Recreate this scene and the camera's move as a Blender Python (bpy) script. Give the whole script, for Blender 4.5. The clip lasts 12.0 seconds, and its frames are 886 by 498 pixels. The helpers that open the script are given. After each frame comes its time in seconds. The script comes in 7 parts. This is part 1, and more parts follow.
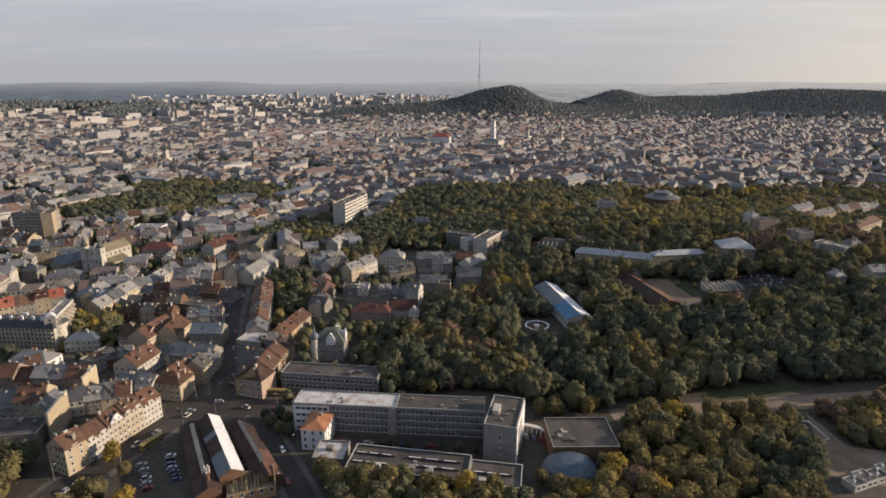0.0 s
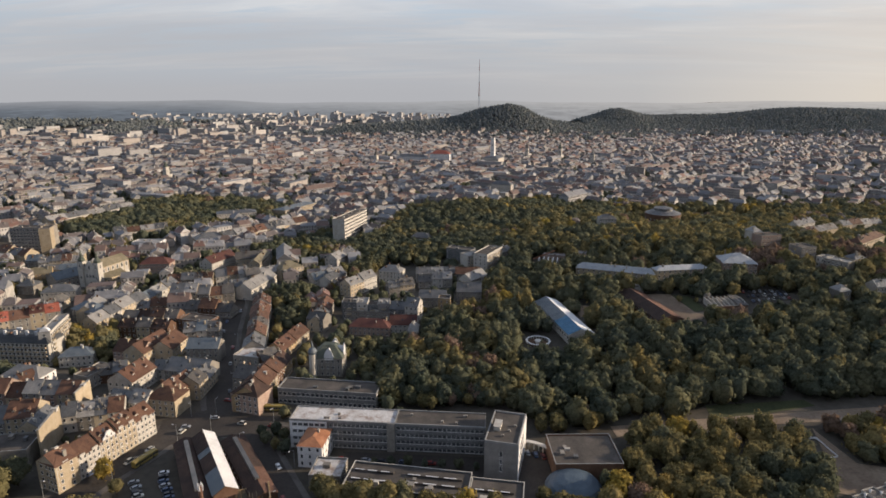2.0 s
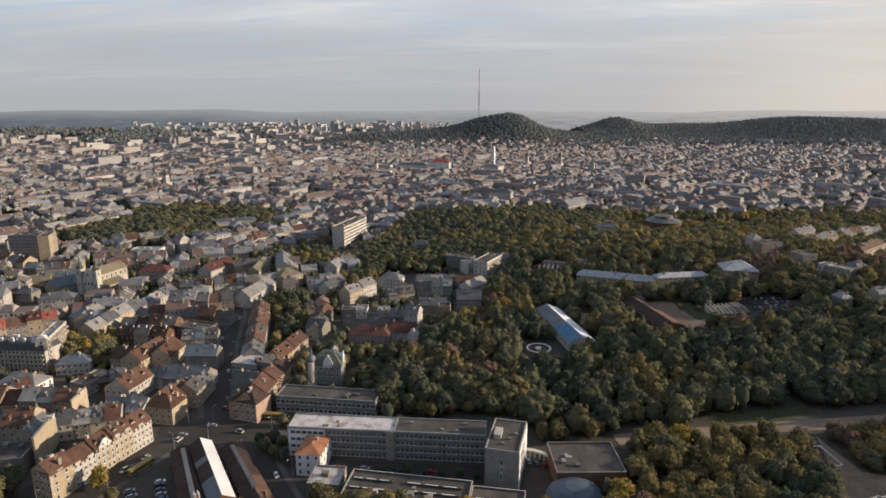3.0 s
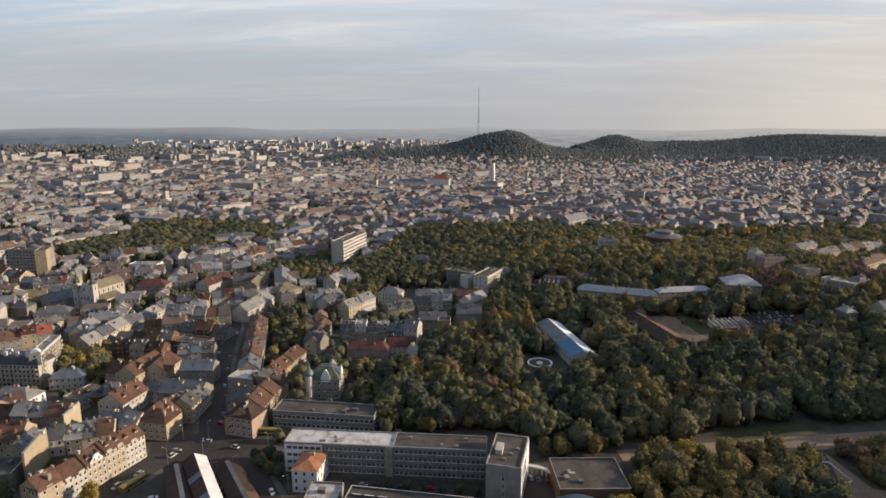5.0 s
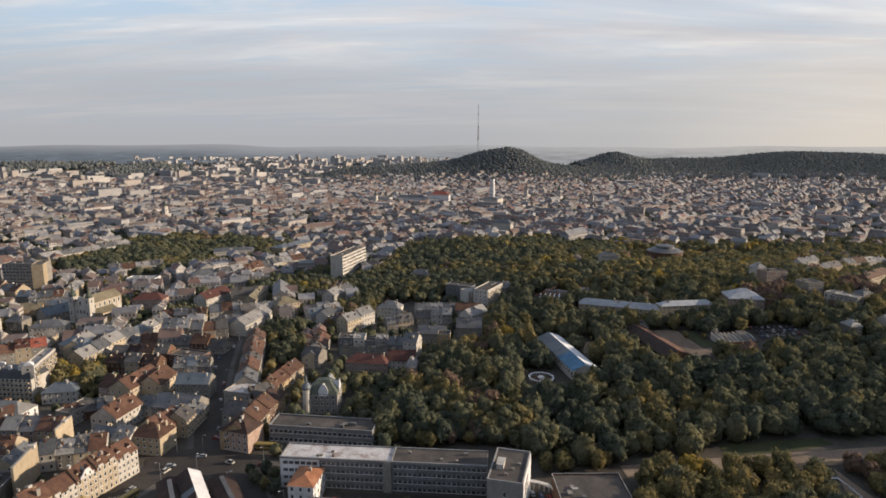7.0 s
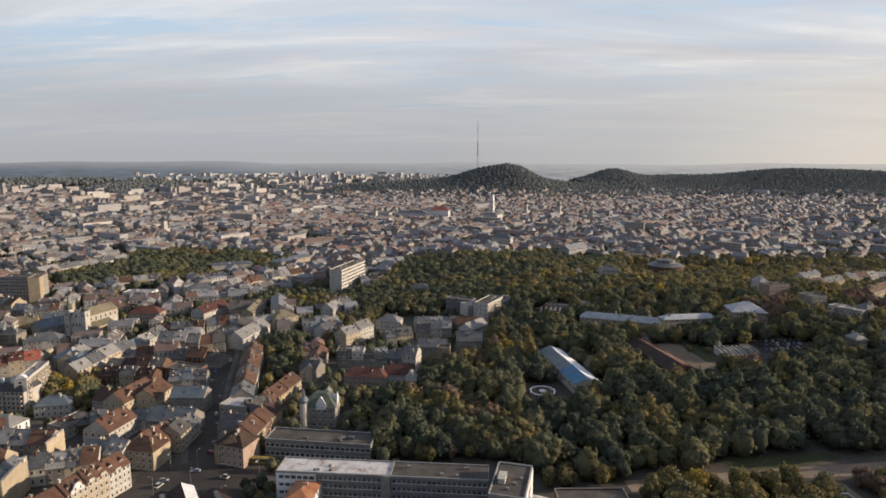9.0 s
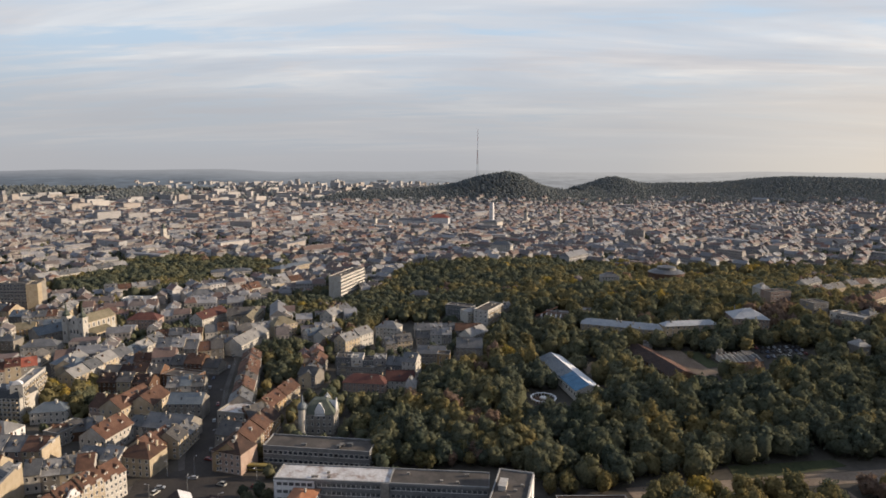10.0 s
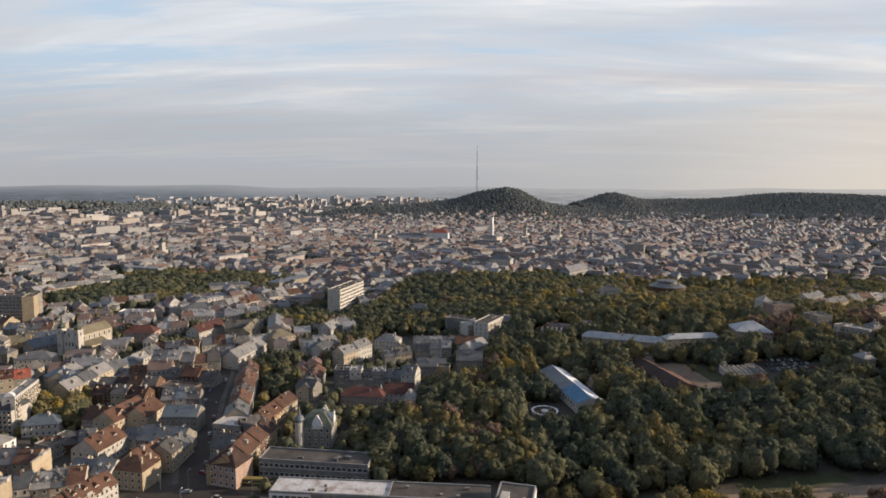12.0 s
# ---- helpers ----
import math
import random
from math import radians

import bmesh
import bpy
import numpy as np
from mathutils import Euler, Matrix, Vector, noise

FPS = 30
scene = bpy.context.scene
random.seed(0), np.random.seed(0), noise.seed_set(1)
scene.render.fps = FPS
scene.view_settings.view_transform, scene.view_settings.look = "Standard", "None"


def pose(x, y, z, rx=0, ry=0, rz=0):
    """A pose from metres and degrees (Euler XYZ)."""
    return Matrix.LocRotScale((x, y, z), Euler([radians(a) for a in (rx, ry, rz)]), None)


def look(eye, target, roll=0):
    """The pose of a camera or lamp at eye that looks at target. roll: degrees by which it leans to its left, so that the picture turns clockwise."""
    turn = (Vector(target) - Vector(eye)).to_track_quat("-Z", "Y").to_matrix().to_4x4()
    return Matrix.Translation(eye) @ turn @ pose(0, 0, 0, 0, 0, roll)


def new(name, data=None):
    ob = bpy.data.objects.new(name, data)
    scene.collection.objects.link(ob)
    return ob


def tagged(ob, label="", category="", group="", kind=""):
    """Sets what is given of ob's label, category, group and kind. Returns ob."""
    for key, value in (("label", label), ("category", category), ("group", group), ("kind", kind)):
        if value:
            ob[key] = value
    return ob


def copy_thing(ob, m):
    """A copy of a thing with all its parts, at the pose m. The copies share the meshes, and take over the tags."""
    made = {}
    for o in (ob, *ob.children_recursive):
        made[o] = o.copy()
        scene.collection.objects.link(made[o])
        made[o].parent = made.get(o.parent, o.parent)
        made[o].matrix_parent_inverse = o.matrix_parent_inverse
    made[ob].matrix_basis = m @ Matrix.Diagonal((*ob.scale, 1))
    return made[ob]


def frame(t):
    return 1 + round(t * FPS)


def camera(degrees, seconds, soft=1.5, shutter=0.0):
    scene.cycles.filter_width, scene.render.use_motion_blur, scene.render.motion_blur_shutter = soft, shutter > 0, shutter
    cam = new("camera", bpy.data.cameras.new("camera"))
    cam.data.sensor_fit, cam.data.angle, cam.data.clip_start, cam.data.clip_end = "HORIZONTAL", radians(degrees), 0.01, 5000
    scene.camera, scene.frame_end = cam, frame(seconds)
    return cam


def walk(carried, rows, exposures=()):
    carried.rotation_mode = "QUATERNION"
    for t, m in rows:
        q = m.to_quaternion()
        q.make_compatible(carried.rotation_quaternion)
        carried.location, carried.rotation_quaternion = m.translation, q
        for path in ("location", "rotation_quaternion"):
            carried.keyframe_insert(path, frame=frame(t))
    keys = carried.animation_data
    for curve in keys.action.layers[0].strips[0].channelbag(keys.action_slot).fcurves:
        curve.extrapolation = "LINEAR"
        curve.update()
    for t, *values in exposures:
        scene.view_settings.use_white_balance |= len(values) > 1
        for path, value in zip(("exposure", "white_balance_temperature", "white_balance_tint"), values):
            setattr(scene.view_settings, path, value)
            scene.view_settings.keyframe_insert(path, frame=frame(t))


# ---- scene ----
cam = camera(72.0, 12.0, soft=1.7)
PATH = [
    (0.0, 0.00, 0.00, 160.00, 74.217, 0.000, 0.000),
    (1.0, 0.00, 1.43, 158.32, 75.070, -0.009, -0.002),
    (2.0, -0.01, 2.88, 156.61, 75.916, -0.021, -0.006),
    (3.0, -0.04, 4.36, 154.85, 76.755, -0.036, -0.013),
    (4.0, -0.08, 5.86, 153.06, 77.586, -0.053, -0.021),
    (5.0, -0.14, 7.38, 151.23, 78.409, -0.073, -0.032),
    (6.0, -0.22, 8.92, 149.37, 79.225, -0.096, -0.045),
    (7.0, -0.31, 10.49, 147.47, 80.034, -0.122, -0.060),
    (8.0, -0.42, 12.09, 145.53, 80.835, -0.151, -0.078),
    (9.0, -0.55, 13.70, 143.55, 81.629, -0.182, -0.098),
    (10.0, -0.69, 15.34, 141.54, 82.415, -0.216, -0.120),
    (11.0, -0.85, 17.01, 139.49, 83.194, -0.253, -0.144),
    (12.0, -1.02, 18.69, 137.40, 83.966, -0.292, -0.170),
]
walk(cam, [(t, pose(x, y, z, rx, ry, rz)) for t, x, y, z, rx, ry, rz in PATH])

# ---- world and sun ----
SUN_AZ, SUN_EL = 85.0, 15.0  # degrees clockwise from +y; degrees up
scene.view_settings.exposure = 0.64


def link(nt, a, b):
    nt.links.new(a, b)


def node(nt, kind, **values):
    n = nt.nodes.new(kind)
    for k, v in values.items():
        if k in n.inputs:
            n.inputs[k].default_value = v
    return n


def math_node(nt, op, a, b=0.0, clamp=False):
    n = nt.nodes.new("ShaderNodeMath")
    n.operation, n.use_clamp = op, clamp
    for i, v in enumerate((a, b)):
        if hasattr(v, "is_linked"):
            nt.links.new(v, n.inputs[i])
        else:
            n.inputs[i].default_value = v
    return n.outputs[0]


def mix_rgb(nt, fac, a, b, blend="MIX"):
    n = nt.nodes.new("ShaderNodeMix")
    n.data_type, n.blend_type = "RGBA", blend
    for i, v in ((0, fac), (6, a), (7, b)):
        if hasattr(v, "is_linked"):
            nt.links.new(v, n.inputs[i])
        else:
            n.inputs[i].default_value = v if i == 0 else (*v, 1.0)
    return n.outputs[2]


def ramp(nt, fac, stops, mode="LINEAR"):
    n = nt.nodes.new("ShaderNodeValToRGB")
    n.color_ramp.interpolation = mode
    e = n.color_ramp.elements
    while len(e) < len(stops):
        e.new(0.5)
    for el, (p, c) in zip(e, stops):
        el.position = p
        el.color = (*c, 1.0) if not isinstance(c, (int, float)) else (c, c, c, 1.0)
    nt.links.new(fac, n.inputs[0])
    return n.outputs[0]


def noise_tex(nt, vec, scale, detail=4.0, rough=0.55, dist=0.0):
    n = node(nt, "ShaderNodeTexNoise", Scale=scale, Detail=detail, Roughness=rough, Distortion=dist)
    nt.links.new(vec, n.inputs["Vector"])
    return n.outputs["Fac"]


def build_world():
    w = bpy.data.worlds.new("sky")
    scene.world = w
    w.use_nodes = True
    nt = w.node_tree
    nt.nodes.clear()
    sky = nt.nodes.new("ShaderNodeTexSky")
    sky.sky_type, sky.sun_disc = "NISHITA", False
    sky.sun_elevation, sky.sun_rotation = radians(SUN_EL), radians(SUN_AZ)
    sky.altitude, sky.air_density, sky.dust_density, sky.ozone_density = 300, 1.0, 2.5, 1.0
    tc = nt.nodes.new("ShaderNodeTexCoord")
    sep = nt.nodes.new("ShaderNodeSeparateXYZ")
    link(nt, tc.outputs["Generated"], sep.inputs[0])
    up = sep.outputs[2]
    # streaked high cloud: the direction projected on a flat layer overhead
    zc = math_node(nt, "ADD", math_node(nt, "MAXIMUM", up, 0.0), 0.10)
    cx = math_node(nt, "DIVIDE", sep.outputs[0], zc)
    cy = math_node(nt, "DIVIDE", sep.outputs[1], zc)
    comb = nt.nodes.new("ShaderNodeCombineXYZ")
    link(nt, math_node(nt, "ADD", math_node(nt, "MULTIPLY", cx, 0.30), math_node(nt, "MULTIPLY", cy, 0.10)), comb.inputs[0])
    link(nt, cy, comb.inputs[1])
    n1 = noise_tex(nt, comb.outputs[0], 0.75, 7.0, 0.6, 0.6)
    n2 = noise_tex(nt, comb.outputs[0], 3.4, 6.0, 0.62, 0.6)
    dens = math_node(nt, "ADD", math_node(nt, "MULTIPLY", n1, 0.64), math_node(nt, "MULTIPLY", n2, 0.36))
    dens = math_node(nt, "ADD", dens, math_node(nt, "MULTIPLY", sep.outputs[0], 0.09))
    cloud = ramp(nt, dens, [(0.395, 0.0), (0.495, 0.62), (0.60, 1.0)], "EASE")
    shade = ramp(nt, noise_tex(nt, comb.outputs[0], 1.1, 5.0, 0.6, 0.5), [(0.36, (5.9, 6.0, 6.5)), (0.50, (7.5, 7.35, 7.5)), (0.62, (10.0, 9.6, 9.25))])
    gap = mix_rgb(nt, 0.8, sky.outputs[0], (6.3, 7.8, 9.5))
    col = mix_rgb(nt, cloud, gap, shade)
    # the cloud thins out overhead and leaves deep blue
    high = ramp(nt, up, [(0.32, 0.0), (0.62, 1.0)], "EASE")
    col = mix_rgb(nt, high, col, mix_rgb(nt, 0.7, sky.outputs[0], (5.2, 6.0, 8.0)))
    # milky band over the horizon, warmer towards the sun
    hz = ramp(nt, up, [(0.0, 1.0), (0.05, 0.8), (0.20, 0.0)], "EASE")
    hcol = ramp(nt, sep.outputs[0], [(0.0, (4.7, 4.75, 5.0)), (0.30, (5.4, 5.3, 5.3)), (0.55, (7.4, 6.8, 6.1)), (1.0, (11.0, 8.6, 5.8))])
    col = mix_rgb(nt, hz, col, hcol)
    # clear, deeper sky on the side away from the bright haze
    rear = ramp(nt, math_node(nt, "ADD", math_node(nt, "MULTIPLY", sep.outputs[1], -0.5), 0.5), [(0.45, 0.0), (0.8, 1.0)], "EASE")
    col = mix_rgb(nt, math_node(nt, "MULTIPLY", rear, 0.75), col, (3.6, 4.1, 5.2))
    bg = node(nt, "ShaderNodeBackground", Strength=0.061)
    link(nt, col, bg.inputs[0])
    out = nt.nodes.new("ShaderNodeOutputWorld")
    link(nt, bg.outputs[0], out.inputs[0])


build_world()
sun_data = bpy.data.lights.new("sun", "SUN")
sun_data.energy, sun_data.angle, sun_data.color = 4.6, radians(0.8), (1.0, 0.80, 0.60)
sun = new("sun", sun_data)
_az, _el = radians(SUN_AZ), radians(SUN_EL)
sun.matrix_world = look((math.sin(_az) * math.cos(_el) * 900, math.cos(_az) * math.cos(_el) * 900, math.sin(_el) * 900), (0, 0, 0))


# ---- materials ----
def surface(name, colours, rough=0.9, metal=0.0, scale=0.25, fine=3.0, bump=0.15, per_object=0.12, islands=False, spec=0.3):
    """A surface whose colour drifts between two or three tones: broad stains, fine grain and a shift from piece to piece."""
    m = bpy.data.materials.new(name)
    m.use_nodes = True
    nt = m.node_tree
    b = nt.nodes["Principled BSDF"]
    tc = nt.nodes.new("ShaderNodeTexCoord")
    vec = tc.outputs["Object"]
    stain = noise_tex(nt, vec, scale, 5.0, 0.6)
    grain = noise_tex(nt, vec, fine, 3.0, 0.6)
    stops = [(0.32 + 0.36 * i / max(1, len(colours) - 1), c) for i, c in enumerate(colours)]
    col = ramp(nt, stain, stops)
    col = mix_rgb(nt, 0.55, col, ramp(nt, grain, [(0.3, 0.55), (0.5, 1.0), (0.7, 1.25)]), "MULTIPLY")
    if islands:
        rnd = nt.nodes.new("ShaderNodeNewGeometry").outputs["Random Per Island"]
    else:
        rnd = nt.nodes.new("ShaderNodeObjectInfo").outputs["Random"]
    shift = math_node(nt, "ADD", math_node(nt, "MULTIPLY", rnd, 2 * per_object), 1 - per_object)
    comb = nt.nodes.new("ShaderNodeCombineColor")
    for i in range(3):
        link(nt, shift, comb.inputs[i])
    col = mix_rgb(nt, 1.0, col, comb.outputs[0], "MULTIPLY")
    link(nt, col, b.inputs["Base Color"])
    b.inputs["Roughness"].default_value, b.inputs["Metallic"].default_value = rough, metal
    b.inputs["Specular IOR Level"].default_value = spec
    if bump:
        bn = node(nt, "ShaderNodeBump", Strength=bump, Distance=0.05)
        link(nt, grain, bn.inputs["Height"])
        link(nt, bn.outputs[0], b.inputs["Normal"])
    return m


def striped_roof(name, colours, pitch, rough, metal=0.0, bump=0.5, patches=None):
    """Roofing with courses or seams along local x, stained in patches."""
    m = surface(name, colours, rough, metal, 0.18, 2.2, 0.0, 0.2)
    nt = m.node_tree
    b = nt.nodes["Principled BSDF"]
    tc = nt.nodes["Texture Coordinate"]
    wave = node(nt, "ShaderNodeTexWave", Scale=1.0 / pitch, Distortion=0.4)
    wave.inputs["Detail Scale"].default_value = 2.0
    link(nt, tc.outputs["Object"], wave.inputs["Vector"])
    bn = node(nt, "ShaderNodeBump", Strength=bump, Distance=0.06)
    link(nt, wave.outputs["Fac"], bn.inputs["Height"])
    link(nt, bn.outputs[0], b.inputs["Normal"])
    if patches:
        src = b.inputs["Base Color"].links[0].from_socket
        mask = ramp(nt, noise_tex(nt, tc.outputs["Object"], 0.35, 4.0, 0.7), [(0.52, 0.0), (0.58, 1.0)])
        link(nt, mix_rgb(nt, mask, src, patches), b.inputs["Base Color"])
    return m


def spectrum(name, stops, rough=0.85, scale=0.2, fine=2.5):
    """For joined pieces: each takes one of several tones, with stains and grain over it."""
    m = surface(name, [(0.75, 0.75, 0.75), (1.1, 1.1, 1.1)], rough, 0.0, scale, fine, 0.0, 0.0, True)
    nt = m.node_tree
    b = nt.nodes["Principled BSDF"]
    src = b.inputs["Base Color"].links[0].from_socket
    rnd = nt.nodes.new("ShaderNodeNewGeometry").outputs["Random Per Island"]
    link(nt, mix_rgb(nt, 1.0, src, ramp(nt, rnd, stops, "CONSTANT"), "MULTIPLY"), b.inputs["Base Color"])
    return m


def foliage(name, base, tip):
    m = bpy.data.materials.new(name)
    m.use_nodes = True
    nt = m.node_tree
    nt.nodes.clear()
    geo = nt.nodes.new("ShaderNodeNewGeometry")
    tip = [a + 0.6 * (c - a) for a, c in zip(base, tip)]
    col = mix_rgb(nt, geo.outputs["Random Per Island"], base, tip)
    n = noise_tex(nt, geo.outputs["Position"], 0.05, 3.0, 0.6)
    col = mix_rgb(nt, 0.8, col, ramp(nt, n, [(0.3, (0.72, 0.78, 0.72)), (0.5, (1.0, 1.0, 1.0)), (0.72, (1.25, 1.12, 0.9))]), "MULTIPLY")
    # finer noise darkens gaps and lightens leaves: shade between sprays put into colour
    leaf = noise_tex(nt, geo.outputs["Position"], 0.9, 3.0, 0.7)
    col = mix_rgb(nt, 0.85, col, ramp(nt, leaf, [(0.36, 0.62), (0.5, 1.0), (0.64, 1.3)]), "MULTIPLY")
    d = nt.nodes.new("ShaderNodeBsdfDiffuse")
    ruffle = node(nt, "ShaderNodeBump", Strength=0.7, Distance=0.55)
    link(nt, noise_tex(nt, geo.outputs["Position"], 1.1, 4.0, 0.7), ruffle.inputs["Height"])
    link(nt, ruffle.outputs[0], d.inputs["Normal"])
    tr = nt.nodes.new("ShaderNodeBsdfTranslucent")
    mx = node(nt, "ShaderNodeMixShader", Fac=0.36)
    out = nt.nodes.new("ShaderNodeOutputMaterial")
    link(nt, col, d.inputs[0])
    link(nt, col, tr.inputs[0])
    link(nt, d.outputs[0], mx.inputs[1])
    link(nt, tr.outputs[0], mx.inputs[2])
    link(nt, mx.outputs[0], out.inputs[0])
    return m


WALLS = {
    "cream": surface("plaster_cream", [(0.267, 0.214, 0.144), (0.331, 0.277, 0.197), (0.363, 0.315, 0.24)], per_object=0.15),
    "white": surface("plaster_white", [(0.317, 0.297, 0.264), (0.393, 0.374, 0.337), (0.429, 0.412, 0.378)], per_object=0.1),
    "grey": surface("plaster_grey", [(0.146, 0.134, 0.118), (0.202, 0.187, 0.164), (0.235, 0.221, 0.198)], per_object=0.2),
    "ochre": surface("plaster_ochre", [(0.223, 0.154, 0.079), (0.282, 0.203, 0.114), (0.31, 0.24, 0.149)], per_object=0.18),
    "pink": surface("plaster_pink", [(0.223, 0.154, 0.124), (0.277, 0.209, 0.172), (0.304, 0.244, 0.203)], per_object=0.18),
    "brick": surface("brick_brown", [(0.081, 0.045, 0.029), (0.113, 0.065, 0.041), (0.133, 0.081, 0.057)], per_object=0.2),
    "bright": surface("plaster_bright_white", [(0.473, 0.473, 0.473), (0.567, 0.567, 0.567), (0.624, 0.624, 0.624)], per_object=0.06),
    "pale": surface("concrete_pale", [(0.158, 0.149, 0.141), (0.202, 0.192, 0.181), (0.237, 0.225, 0.215)], per_object=0.06),
    "spandrel": surface("concrete_spandrel", [(0.115, 0.118, 0.12), (0.15, 0.152, 0.153), (0.18, 0.18, 0.178)], per_object=0.06),
    "panel": surface("concrete_panel", [(0.082, 0.085, 0.088), (0.108, 0.112, 0.115), (0.132, 0.135, 0.136)], per_object=0.06),
}
ROOFS = {
    "tile": striped_roof("roof_tile_brown", [(0.057, 0.032, 0.024), (0.097, 0.052, 0.035), (0.125, 0.071, 0.048)], 0.45, 0.85),
    "orange": striped_roof("roof_tile_orange", [(0.082, 0.044, 0.031), (0.122, 0.064, 0.044), (0.152, 0.088, 0.06)], 0.45, 0.85),
    "red": striped_roof("roof_tile_red", [(0.062, 0.026, 0.022), (0.085, 0.034, 0.028), (0.100, 0.045, 0.034)], 0.45, 0.8),
    "zinc": striped_roof("roof_sheet_zinc", [(0.08, 0.083, 0.086), (0.115, 0.118, 0.121), (0.14, 0.14, 0.138)], 0.6, 0.5, 0.25),
    "dark": striped_roof("roof_sheet_dark", [(0.056, 0.053, 0.053), (0.086, 0.082, 0.077), (0.120, 0.112, 0.103)], 0.6, 0.7),
    "blue": striped_roof("roof_sheet_blue_grey", [(0.079, 0.097, 0.115), (0.109, 0.13, 0.148), (0.136, 0.154, 0.166)], 0.6, 0.5, 0.15),
    "pale": striped_roof("roof_sheet_pale", [(0.165, 0.161, 0.153), (0.222, 0.218, 0.21), (0.263, 0.255, 0.243)], 0.6, 0.6, 0.1),
    "ochre": striped_roof("roof_sheet_ochre", [(0.107, 0.093, 0.061), (0.148, 0.13, 0.087), (0.175, 0.152, 0.106)], 0.6, 0.7),
    "green": striped_roof("roof_sheet_green", [(0.047, 0.060, 0.047), (0.073, 0.086, 0.069), (0.103, 0.112, 0.086)], 0.6, 0.7),
    "sky": striped_roof("roof_sheet_bright_blue", [(0.055, 0.082, 0.112), (0.074, 0.107, 0.142), (0.10, 0.135, 0.17)], 0.8, 0.5),
    "white": striped_roof("roof_sheet_white", [(0.516, 0.516, 0.516), (0.602, 0.602, 0.602), (0.654, 0.654, 0.645)], 0.8, 0.6),
    "azure": striped_roof("roof_sheet_azure", [(0.04, 0.099, 0.168), (0.054, 0.134, 0.218), (0.074, 0.163, 0.248)], 0.8, 0.75),
    "silver": striped_roof("roof_sheet_silver", [(0.235, 0.250, 0.268), (0.300, 0.318, 0.335), (0.350, 0.362, 0.372)], 0.6, 0.55),
    "terracotta": striped_roof("roof_tile_terracotta", [(0.20, 0.085, 0.045), (0.275, 0.125, 0.066), (0.32, 0.165, 0.095)], 0.45, 0.85),
    "slate": striped_roof("roof_slate", [(0.030, 0.033, 0.038), (0.043, 0.047, 0.054), (0.060, 0.064, 0.070)], 0.4, 0.5),
    "umber": striped_roof("roof_tile_umber", [(0.028, 0.018, 0.015), (0.046, 0.028, 0.022), (0.068, 0.040, 0.030)], 0.45, 0.85),
    "scarlet": striped_roof("roof_tile_scarlet", [(0.22, 0.066, 0.045), (0.30, 0.09, 0.06), (0.34, 0.12, 0.08)], 0.45, 0.8),
    "tar": surface("roof_felt_grey", [(0.046, 0.041, 0.038), (0.070, 0.062, 0.054), (0.10, 0.087, 0.077)], 0.9, 0, 0.12, 1.5),
    "peel": surface("roof_felt_whitewashed", [(0.219, 0.161, 0.132), (0.424, 0.41, 0.394), (0.497, 0.49, 0.483)], 0.9, 0, 0.25, 1.2),
}
ASPHALT = surface("asphalt", [(0.031, 0.027, 0.024), (0.043, 0.037, 0.032), (0.058, 0.050, 0.043)], 0.85, 0, 0.04, 0.8, 0.1, 0.0)
PAVING = surface("paving", [(0.065, 0.059, 0.053), (0.095, 0.086, 0.077), (0.119, 0.11, 0.098)], 0.9, 0, 0.08, 1.2, 0.1, 0.0)
SOIL = surface("soil_and_yards", [(0.043, 0.039, 0.030), (0.062, 0.055, 0.044), (0.094, 0.084, 0.069)], 0.95, 0, 0.02, 0.3, 0.1, 0.0)
GRASS = surface("grass", [(0.038, 0.047, 0.020), (0.054, 0.061, 0.027), (0.077, 0.072, 0.038)], 0.95, 0, 0.05, 0.8, 0.1, 0.0)
DIRT = surface("trodden_earth", [(0.150, 0.110, 0.078), (0.205, 0.156, 0.112), (0.262, 0.206, 0.152)], 0.95, 0, 0.06, 0.9, 0.1, 0.0)
STONE = surface("pale_stone", [(0.48, 0.46, 0.42), (0.58, 0.56, 0.52), (0.64, 0.62, 0.58)], 0.85)
PAINT = surface("white_paint", [(0.62, 0.62, 0.62), (0.75, 0.75, 0.75)], 0.7)
COPING = surface("weathered_coping", [(0.19, 0.19, 0.185), (0.27, 0.27, 0.265)], 0.8)
STEEL = surface("grey_steel", [(0.25, 0.26, 0.27), (0.33, 0.34, 0.35)], 0.5, 0.6)
RUST = surface("rusty_steel", [(0.18, 0.08, 0.045), (0.26, 0.12, 0.07)], 0.8, 0.2)
BARK = surface("bark", [(0.055, 0.042, 0.032), (0.085, 0.066, 0.05)], 0.95)
GLASS = surface("window_glass", [(0.026, 0.031, 0.038), (0.060, 0.068, 0.080)], 0.12, 0.0, 0.3, 1.0, 0.0, 0.5, spec=0.6)
BLINDS = surface("glass_before_blinds", [(0.062, 0.068, 0.074), (0.105, 0.110, 0.114)], 0.2, 0.0, 0.3, 1.0, 0.0, 0.4, spec=0.6)
FRAME = surface("window_frame", [(0.50, 0.49, 0.47), (0.62, 0.61, 0.59)], 0.6)
TYRE = surface("rubber", [(0.015, 0.015, 0.015), (0.025, 0.025, 0.025)], 0.9)
CAR_PAINT = [surface("car_paint", [c, c], 0.3, 0.1, 1, 3, 0.0, 0.1, spec=0.5) for c in ((0.62, 0.62, 0.62), (0.30, 0.31, 0.32), (0.03, 0.03, 0.035), (0.20, 0.03, 0.025), (0.06, 0.09, 0.16), (0.45, 0.44, 0.40))]
YELLOW = surface("bus_yellow", [(0.22, 0.17, 0.05), (0.28, 0.22, 0.07)], 0.4)
